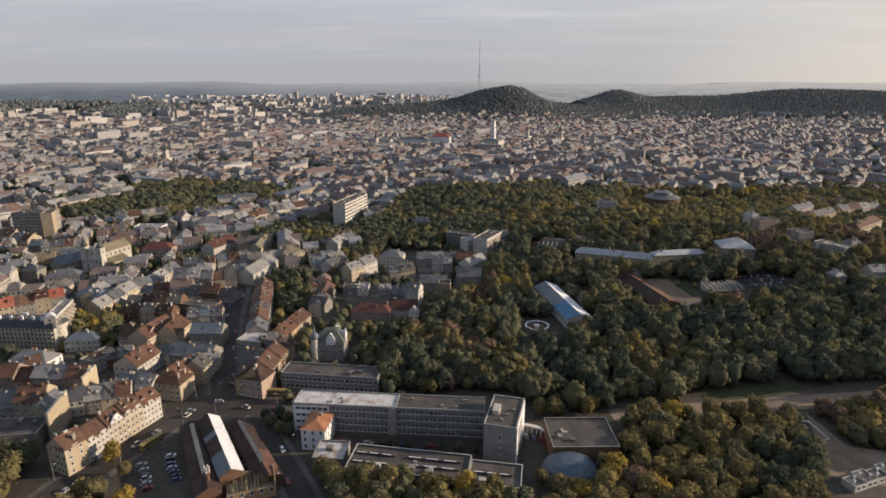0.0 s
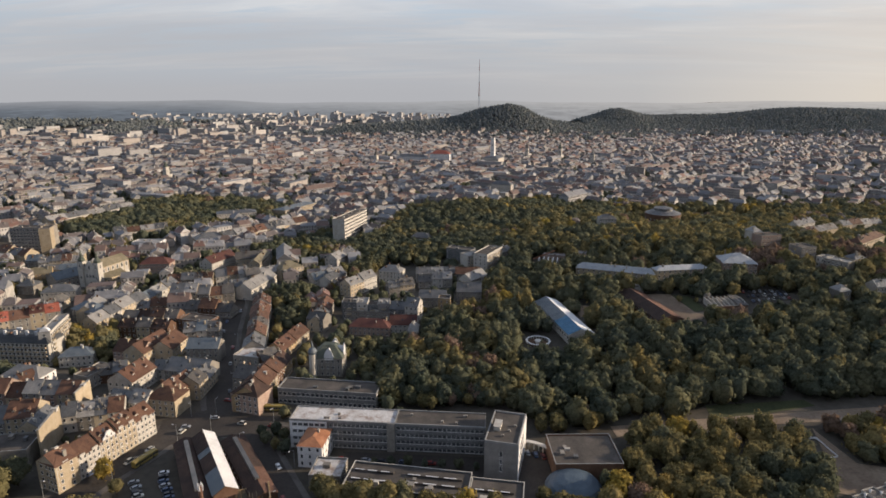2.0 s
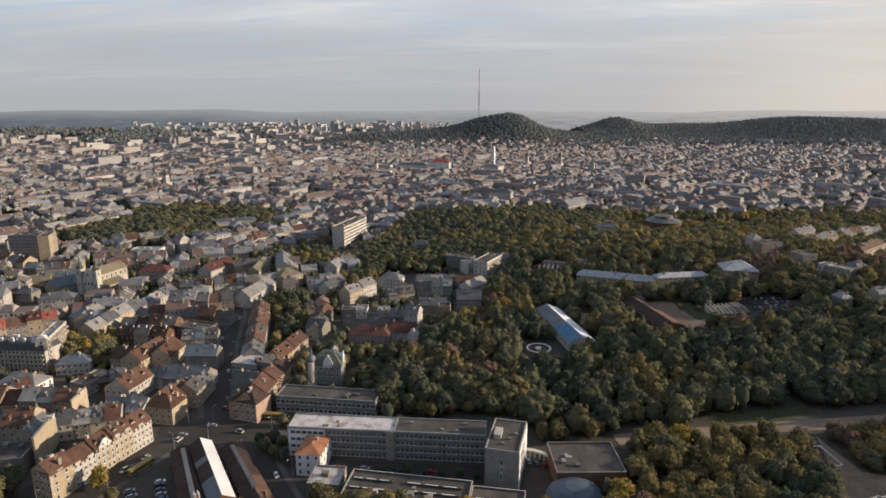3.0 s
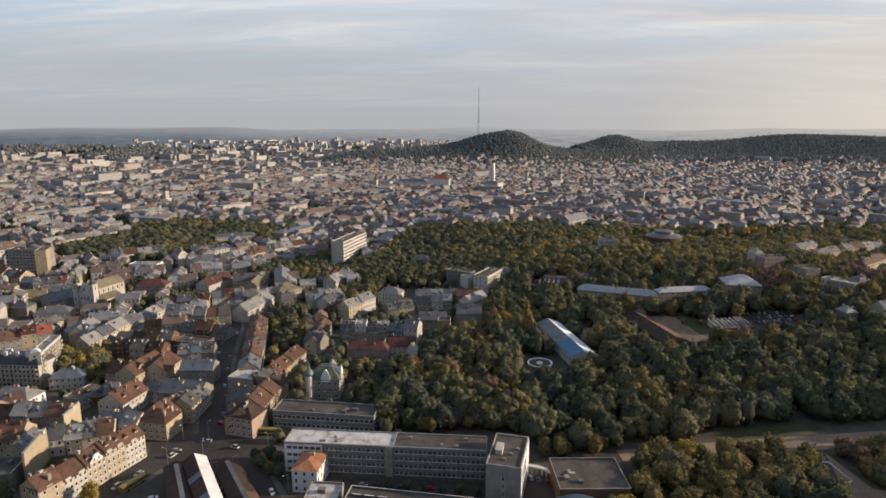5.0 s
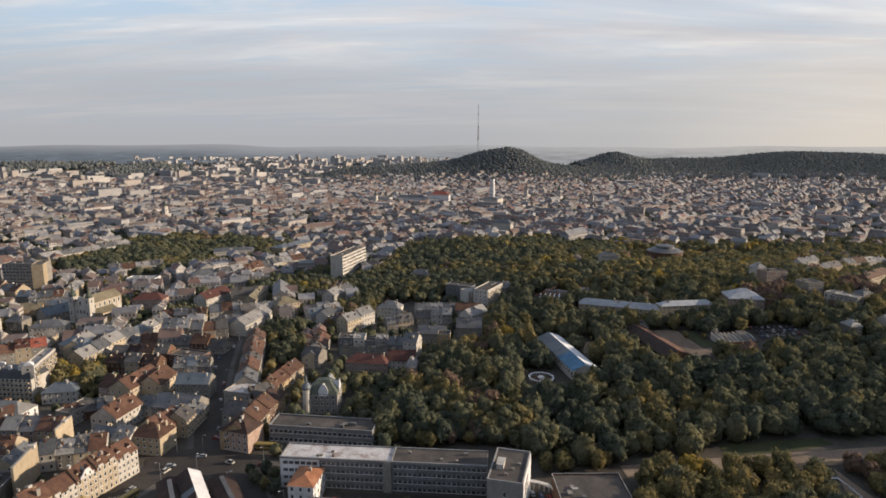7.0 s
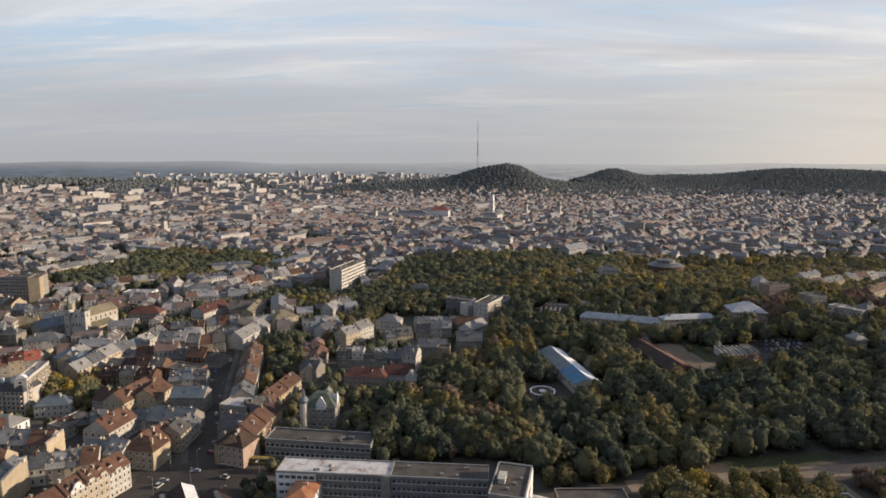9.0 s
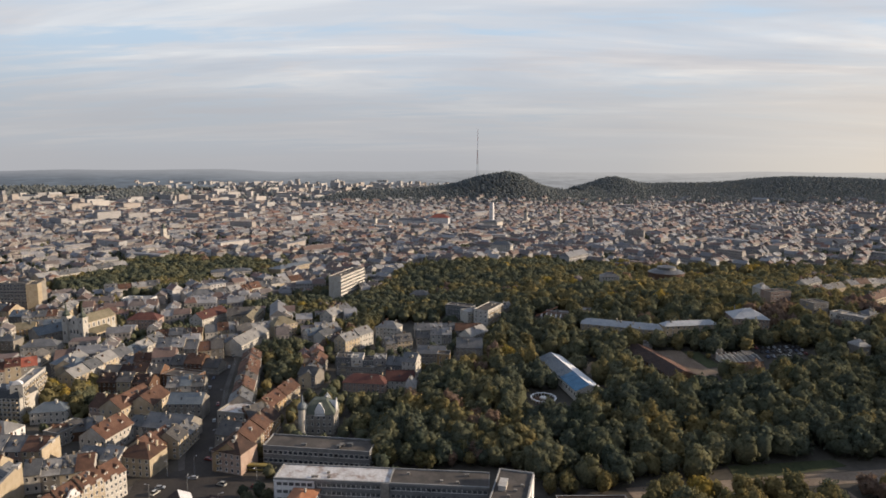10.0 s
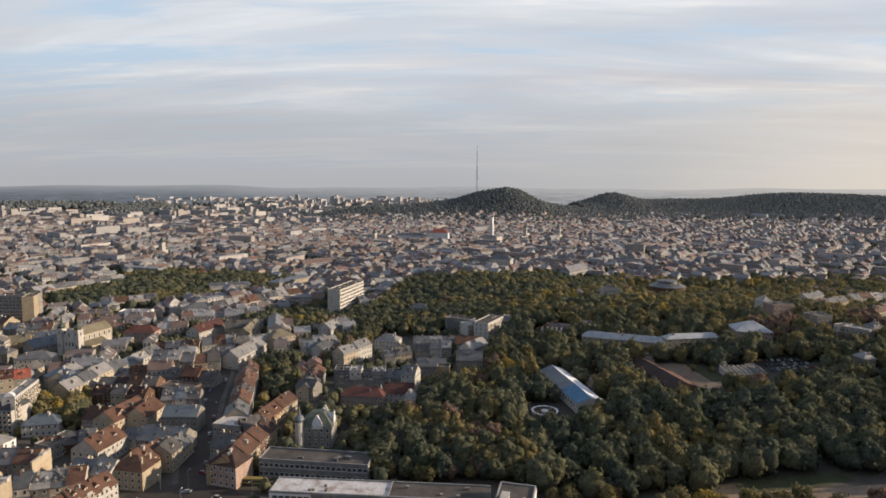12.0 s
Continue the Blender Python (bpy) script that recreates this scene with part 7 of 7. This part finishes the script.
# ---- trees ----
def lobe_tree(rng, lobes, leaves, wide=1.0, tall=1.0, fine=2, leaf=(0.06, 0.12), quads=False):
    """Triangles of a crown about 1 m in radius round (0, 0, 1): a rounded body with bulging boughs, ruffled by small leaf sprays that follow its skin."""
    V, F, n = [], [], 0
    bodies = [(np.array([0.0, 0.0, 0.98]), np.array([0.70 * wide, 0.70 * wide, 0.64 * tall]), fine)]
    for k in range(lobes):
        a = 2.4 * k + rng.uniform(-0.5, 0.5)
        e = rng.uniform(-0.35, 1.3)
        d = np.array([math.cos(a) * math.cos(e) * wide, math.sin(a) * math.cos(e) * wide, math.sin(e) * tall])
        s = rng.uniform(0.24, 0.42)
        bodies.append((np.array([0, 0, 1.0]) + d * rng.uniform(0.46, 0.66), np.array([s, s, s * 0.85]), max(1, fine - 1)))
    skin = []
    off = Vector((rng.uniform(0, 50), rng.uniform(0, 50), rng.uniform(0, 50)))
    for c, s, sub in bodies:
        ico = bmesh.new()
        bmesh.ops.create_icosphere(ico, subdivisions=sub, radius=1)
        iv = np.array([v.co[:] for v in ico.verts])
        it = np.array([[v.index for v in f.verts] for f in ico.faces])
        ico.free()
        grow = np.array([[1 + 0.42 * noise.noise(Vector(p) * 2.4 + off) + rng.uniform(-0.08, 0.08)] for p in iv])
        V.append(c + iv * s * grow)
        F.append(it + n)
        n += len(iv)
        skin.append((c, s))
    weight = [2.4] + [1.0] * lobes
    for k in range(leaves):
        c, s = rng.choices(skin, weight)[0]
        d = Vector((rng.gauss(0, 1), rng.gauss(0, 1), rng.gauss(0.35, 0.9))).normalized()
        g = 1 + 0.42 * noise.noise(d * 2.4 + off)
        p = Vector(c) + Vector([d[i] * s[i] * g for i in range(3)]) * rng.uniform(0.96, 1.32)
        d = (d + Vector((rng.gauss(0, 0.48), rng.gauss(0, 0.48), rng.gauss(0.1, 0.48)))).normalized()
        t = d.orthogonal().normalized()
        t.rotate(Matrix.Rotation(rng.uniform(0, 6.28), 3, d))
        b = d.cross(t)
        w, h = rng.uniform(*leaf), rng.uniform(*leaf)
        if quads:
            V.append(np.array([p + t * w, p + b * h, p - t * w * 0.9 - d * 0.04, p - b * h * 1.1 - d * 0.04]))
            F.append(np.array([[0, 1, 2], [0, 2, 3]]) + n)
            n += 4
        else:
            V.append(np.array([p + t * w * 1.3, p - t * w * 0.7 + b * h - d * 0.04, p - t * w * 0.7 - b * h - d * 0.05]))
            F.append(np.array([[0, 1, 2]]) + n)
            n += 3
    return np.concatenate(V), np.concatenate(F)


def trunk_shape(bm, rng, top):
    """A tapered stem with a few limbs, for a crown 1 m in radius."""
    prism(bm, circle(0.055, -0.3, 7), circle(0.03, top, 7))
    for k in range(4):
        a = 1.57 * k + rng.uniform(-0.5, 0.5)
        dx, dy = math.cos(a) * 0.4, math.sin(a) * 0.4
        z = top * rng.uniform(0.45, 0.65)
        prism(bm, circle(0.028, z, 5), circle(0.01, z + 0.5, 5, dx, dy))


def mesh_of(name, V, F, mats, index=None):
    me = bpy.data.meshes.new(name)
    me.vertices.add(len(V))
    me.vertices.foreach_set("co", np.ascontiguousarray(V, np.float32).ravel())
    me.loops.add(len(F) * 3)
    me.loops.foreach_set("vertex_index", np.ascontiguousarray(F, np.int32).ravel())
    me.polygons.add(len(F))
    me.polygons.foreach_set("loop_start", np.arange(0, len(F) * 3, 3, dtype=np.int32))
    for m in mats:
        me.materials.append(m)
    if index is not None:
        me.polygons.foreach_set("material_index", np.ascontiguousarray(index, np.int32))
    me.polygons.foreach_set("use_smooth", np.ones(len(F), bool))
    me.update(calc_edges=True)
    return me


tree_rng = random.Random(12)
NEAR_SHAPES = [lobe_tree(tree_rng, 11, 520, 1.05, tall, 2, (0.05, 0.115), True) for tall in (0.95, 1.05, 1.15, 1.3)]
MID_SHAPES = [lobe_tree(tree_rng, 8, 230, 1.08, tall, 2, (0.065, 0.13)) for tall in (0.9, 1.0, 1.15, 1.3)]
FAR_SHAPES = [lobe_tree(tree_rng, 3, 44, 1.1, 1.05, 2, (0.09, 0.18)) for _ in range(4)]
CLUMP_SHAPES = [lobe_tree(tree_rng, 1, 5, 1.2, 1.1, 1, (0.18, 0.32)) for _ in range(4)]
TREE_NAMES = ["dark green", "green", "olive green", "yellowing", "golden yellow", "rusty brown", "dry, haze-greyed brown"]
TONE_P = np.array([0.26, 0.30, 0.20, 0.07, 0.02, 0.04, 0.0])


def scatter(poly, spacing, seed, avoid=3.0):
    r = np.random.RandomState(seed)
    P = np.array(poly)
    lo, hi = P.min(0), P.max(0)
    gx, gy = np.meshgrid(np.arange(lo[0], hi[0], spacing), np.arange(lo[1], hi[1], spacing * 0.92))
    gx = gx + (np.arange(gx.shape[0]) % 2)[:, None] * spacing / 2
    px, py = (gx + r.uniform(-0.36, 0.36, gx.shape) * spacing).ravel(), (gy + r.uniform(-0.36, 0.36, gy.shape) * spacing).ravel()
    ok = inside(px, py, poly)
    px, py = px[ok], py[ok]
    ok = free_of(px, py, max(avoid, 1.0))
    if avoid > 0:
        ok &= free_of(px, py + 7, avoid - 1)
    for line, wd in ((MAIN_STREET, 10.5), (LOWER_STREET, 11.5), (SIDE_STREET, 9), (PATH_LINE, 7), (FENCE_LINE, 3)):
        ok &= ~near_line(px, py, line, wd)
    for q in (FIELD, EARTH, YARD, LOT, CAR_PARK, VERGE, RUIN_YARD, SQUARE, COURT):
        ok &= ~inside(px, py, q) & ~inside(px, py + 6, q) & ~inside(px, py + 12, q)
    return px[ok], py[ok], r


NEAR_MESHES = {}


def near_tree(x, y, size, shape, tone, turn, group, slim=1.0):
    key = (shape, tone)
    if key not in NEAR_MESHES:
        V, F = NEAR_SHAPES[shape]
        bm = bmesh.new()
        trunk_shape(bm, random.Random(shape), 0.9)
        tm = bpy.data.meshes.new("trunk")
        bm.to_mesh(tm)
        bm.free()
        tm.materials.append(BARK)
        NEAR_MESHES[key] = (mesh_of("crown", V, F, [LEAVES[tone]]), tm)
    crown, trunk = NEAR_MESHES[key]
    root = tagged(new("tree"), f"{'broad' if slim > 0.8 else 'tall slender'} {TREE_NAMES[tone]} deciduous tree in early autumn leaf", "tree", group)
    root.matrix_world = Matrix.Translation((x, y, gz(x, y))) @ Matrix.Rotation(turn, 4, "Z") @ Matrix.Diagonal((size * slim, size * slim, size * 1.25, 1))
    share("trunk", trunk, root, Matrix.Identity(4))
    share("crown", crown, root, Matrix.Identity(4))


def noise_field(x, y):
    return np.array([noise.noise(Vector((a * 0.02, b * 0.02, 7.7))) for a, b in zip(x, y)])


def wood(name, poly, spacing, seed, label, shapes, size=(4.2, 6.4), as_things=False, tones=TONE_P, avoid=3.0, mats=LEAVES, where=None, tone_shift=None):
    px, py, r = scatter(poly, spacing, seed, avoid)
    if where is not None:
        ok = where(px, py)
        px, py = px[ok], py[ok]
    n = len(px)
    if not n:
        return 0
    sz, turn = r.uniform(size[0], size[1], n), r.uniform(0, 6.28, n)
    # younger growth on the open side of buildings and clearings
    if not as_things:
        lower = np.ones(n)
        far = np.hypot(px, py)
        for k, s in ((8, 0.66), (16, 0.74), (24, 0.82), (33, 0.9)):
            qx, qy = px * (1 + k / far), py * (1 + k / far)
            small = ~free_of(qx, qy, 2) if k < 20 else np.zeros(n, bool)
            for q in (YARD, LOT, CAR_PARK, VERGE, RUIN_YARD):
                small |= inside(qx, qy, q)
            lower = np.where(small, np.minimum(lower, s), lower)
        sz = sz * lower
    shape = r.randint(0, len(shapes), n)
    # neighbouring trees tend to share a tone
    field = np.array([noise.noise(Vector((x * 0.022, y * 0.022, seed * 3.1))) for x, y in zip(px, py)])
    if tone_shift is not None:
        field = field + tone_shift(px, py)
    tone = np.searchsorted(np.cumsum(tones / tones.sum()), np.clip(r.uniform(0, 1, n) * 0.50 + 0.25 + field * 0.62, 0, 0.999))
    tone = np.minimum(tone, len(mats) - 1)
    if as_things:
        for i in range(n):
            near_tree(px[i], py[i], sz[i], int(shape[i]), int(tone[i]), turn[i], name.replace("_", " "))
        return n
    z = ground_z(px, py)
    allv, allf, allm, at = [], [], [], 0
    for k, (V, F) in enumerate(shapes):
        i = np.nonzero(shape == k)[0]
        if not len(i):
            continue
        c, s = np.cos(turn[i])[:, None], np.sin(turn[i])[:, None]
        m = sz[i][:, None]
        w = np.stack([px[i][:, None] + m * (V[:, 0] * c - V[:, 1] * s), py[i][:, None] + m * (V[:, 0] * s + V[:, 1] * c), z[i][:, None] + m * (1.25 * V[:, 2] - 0.34)], -1)
        allv.append(w.reshape(-1, 3))
        allf.append((F[None] + (np.arange(len(i)) * len(V))[:, None, None]).reshape(-1, 3) + at)
        allm.append(np.repeat(tone[i], len(F)))
        at += len(i) * len(V)
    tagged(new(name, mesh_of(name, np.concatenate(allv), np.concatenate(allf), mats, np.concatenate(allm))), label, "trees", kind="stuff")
    return n


# The dry share lightens and greys the farther woods in place of haze.
BROWN = np.array([0.15, 0.28, 0.29, 0.12, 0.03, 0.05, 0.08])
MIXED = np.array([0.36, 0.32, 0.20, 0.06, 0.02, 0.03, 0.01])
GOLDEN = np.array([0.14, 0.23, 0.28, 0.18, 0.12, 0.05, 0.0])
count = 0
count += wood("front_wood", WOOD_FRONT, 8.4, 3, "", NEAR_SHAPES, (4.2, 6.0), as_things=True, tones=GOLDEN)
count += wood("institute_garden", WOOD_FRONT_B, 7.0, 4, "", NEAR_SHAPES, (4.4, 6.0), True, GOLDEN, -2.0)
count += wood("corner_garden", WOOD_CORNER, 8.0, 5, "", NEAR_SHAPES, as_things=True, tones=GOLDEN)
count += wood("street_corner_garden", WOOD_CORNER_B, 8.0, 6, "", NEAR_SHAPES, (3.4, 5.0), True, GOLDEN)
count += wood("tree_belt", WOOD_BELT, 6.5, 7, "", NEAR_SHAPES, (2.6, 3.8), True, np.array([0.1, 0.2, 0.3, 0.1, 0.05, 0.15, 0.1]), 1.0)
count += wood("lower_tree_belt", WOOD_BELT_B, 6.2, 27, "", NEAR_SHAPES, (2.8, 4.4), True, np.array([0.1, 0.2, 0.3, 0.06, 0.04, 0.2, 0.1]), 1.0)
near_tree(-142, 228, 4.2, 1, 4, 0.3, "street trees")
near_tree(-132, 218, 3.2, 0, 2, 1.3, "street trees")
wood("right_wood", WOOD_RIGHT, 7.8, 8, "mixed green and golden trees beyond the clearing", MID_SHAPES, tones=np.array([0.30, 0.28, 0.24, 0.10, 0.05, 0.03, 0.0]))
# Paler tones uphill and rightward: olive trees, and haze put into the colour.
wood("main_wood", WOOD_MAIN, 9.0, 9, "dense dark green deciduous wood on the rise", MID_SHAPES, (4.4, 8.2), where=lambda x, y: y < 560, tones=np.array([0.40, 0.33, 0.18, 0.06, 0.015, 0.004, 0.0]), tone_shift=lambda x, y: 0.28 * np.clip((y - 360) / 140, 0, 1) + 0.16 * np.clip((x - 120) / 150, 0, 1))
wood("upper_wood", WOOD_MAIN, 9.0, 10, "deciduous wood turning brown and gold round the fort", FAR_SHAPES, (4.6, 8.2), where=lambda x, y: y >= 560, tones=BROWN)
wood("mound_wood", WOOD_MOUND, 8.4, 11, "dark deciduous wood on a low mound", FAR_SHAPES, (4.8, 6.8), where=lambda x, y: ~inside(x, y, WOOD_MAIN), tones=MIXED)
wood("town_park", PARK_LEFT, 8.6, 13, "old park trees between town quarters, green turning brown", FAR_SHAPES, (5.2, 8.2), tones=np.array([0.4, 0.36, 0.2, 0.02, 0.0, 0.02, 0.0]))
wood("courtyard_trees", COURT_TREES, 8.0, 14, "garden trees behind the street houses", MID_SHAPES, (3.6, 5.8), tones=MIXED)
wood("avenue_trees", STREET_TREES, 8.5, 15, "avenue trees between houses", FAR_SHAPES, (4.4, 6.2), tones=MIXED)
wood("garden_trees", GARDENS_LEFT, 8.0, 16, "garden trees among the terraces", MID_SHAPES, (4.6, 6.6), tones=GOLDEN, avoid=1.5)
wood("garden_trees", GARDENS_MID, 7.5, 17, "garden trees beside the apartment house", MID_SHAPES, (4.0, 5.6), tones=GOLDEN, avoid=1.5)
wood("garden_trees", GARDENS_FAR, 8.0, 18, "garden trees behind the church", MID_SHAPES, (4.0, 5.6))
wood("garden_trees", GARDENS_E, 8.0, 19, "dark garden trees below the villas", MID_SHAPES, (4.0, 5.4))
for k, (poly, label) in enumerate((
        ([(-420.8, 557.4), (-402.0, 557.4), (-338.3, 472.4), (-351.4, 458.2)], "dark garden trees along the lane"),
        ([(-324.5, 465.2), (-304.3, 458.2), (-294.3, 434.5), (-315.0, 444.8)], "garden trees below the monastery"),
        ([(-302.2, 369.2), (-277.2, 340.4), (-236.0, 322.6), (-255.2, 308.6)], "garden trees before the apartment house"),
        ([(-222.5, 392.2), (-202.6, 385.1), (-195.2, 347.7), (-211.3, 349.9)], "tall green courtyard trees"),
        ([(4, 520), (66, 505), (64, 484), (6, 496)], "dark trees below the white flats"))):
    wood("garden_trees", poly, 7.2, 40 + k, label, MID_SHAPES, (3.6, 5.8), tones=MIXED, avoid=1.2)

ONE = np.array([1.0])
TOWN_EDGE = [(90, 800), (330, 812), (620, 806), (790, 850), (640, 900), (380, 868), (120, 862)]
wood("edge_trees", TOWN_EDGE, 11.5, 50, "trees along the edge of the town beyond the wood", FAR_SHAPES, (4.4, 7.4), tones=BROWN, avoid=0.5)
HILL = [(-480, 2080), (700, 2080), (2200, 2250), (3600, 2250), (3600, 3000), (400, 3000), (-480, 2600)]
wood("hill_wood", HILL, 11.4, 30, "distant wooded castle hill and ridges", CLUMP_SHAPES, (6.2, 8.2), tones=ONE, mats=[HAZED_LEAVES], where=lambda x, y: (ground_z(x, y) > 10) & (np.abs(x) < 0.78 * y + 60) & (y < np.where(x < 560, 2400, 2730)))
FAR_WOODS = [(-2700, 2250), (-1000, 2350), (-150, 2300), (-150, 3400), (-2800, 3400)]
wood("far_wood", FAR_WOODS, 30.0, 36, "dark woods and gardens beyond the town", CLUMP_SHAPES, (10, 15), tones=ONE, mats=[HAZED_LEAVES], where=lambda x, y: (np.abs(x) < 0.8 * y + 60) & (noise_band(x, y) < np.where(x < -0.42 * y, 0.28, -0.02)))
TOWN = [(-1700, 420), (1500, 850), (2000, 2300), (-2300, 2300)]
wood("town_trees", TOWN, 18.5, 32, "scattered trees in courtyards and along the streets of the town", CLUMP_SHAPES, (4.6, 6.6),
     tones=np.array([0.6, 0.3, 0.08, 0.01, 0.0, 0.01, 0.0]), where=lambda x, y: (noise_field(x * 0.6, y * 0.6) > 0.0) & (np.abs(x) < 0.8 * y + 40) & (ground_z(x, y) < 30) & ~inside(x, y, WOOD_MAIN) & ~inside(x, y, WOOD_MOUND) & ~inside(x, y, PARK_LEFT))
YARDS = [(-330, 230), (-30, 230), (10, 420), (30, 600), (-60, 700), (-420, 640), (-330, 420)]
wood("yard_trees", YARDS, 9.0, 33, "trees in the yards and back gardens between the houses", FAR_SHAPES, (2.8, 4.8), tones=np.array([0.34, 0.30, 0.24, 0.05, 0.02, 0.05, 0.0]), avoid=2.6,
     where=lambda x, y: (np.abs(x) < 0.8 * y + 20) & (noise_field(x, y) > -0.2) & ~inside(x, y, WOOD_MAIN) & free_of(x, y - 5, 0.5))
SCHOOL_YARD = [(-62, 318), (-20, 312), (-18, 400), (-45, 392), (-62, 345)]
wood("school_garden", SCHOOL_YARD, 8.0, 34, "dark garden trees beside the school yard", MID_SHAPES, (3.2, 4.8), avoid=2.0)
for k, (x, y) in enumerate(((-86, 262), (-82, 255), (-79, 262), (-76, 250), (-74, 258), (-71, 247))):
    near_tree(x, y, 2.6 + 0.3 * (k % 3), k % 4, (0, 1, 0, 2, 1, 0)[k], k * 1.1, "street trees")
for k in range(7):
    near_tree(-30 + k * 7.4, 238.5 - k * 0.7, 1.7 + 0.35 * (k % 3), k % 4, (0, 0, 1)[k % 3], k * 2.0, "courtyard shrubs")
near_tree(POPLAR[0][0], POPLAR[0][1], 8.6, 3, 3, 0.4, "park trees", 0.62)
near_tree(POPLAR[0][0] - 5, POPLAR[0][1] + 6, 6.6, 3, 3, 1.9, "park trees", 0.66)

near_tree(170.6, 421.0, 2.3, 1, 3, 0.6, "park trees")
near_tree(181.4, 417.4, 1.9, 0, 3, 1.6, "park trees")

for k, (dx, dy) in enumerate(((-13, -6), (-9, -13), (-1, -15), (7, -13), (13, -7), (14, 1))):
    near_tree(DOME[0][0] + dx, DOME[0][1] + dy, 3.4 + 0.4 * (k % 3), k % 4, (2, 1, 3, 0, 2, 1)[k], k * 1.7, "hall garden")
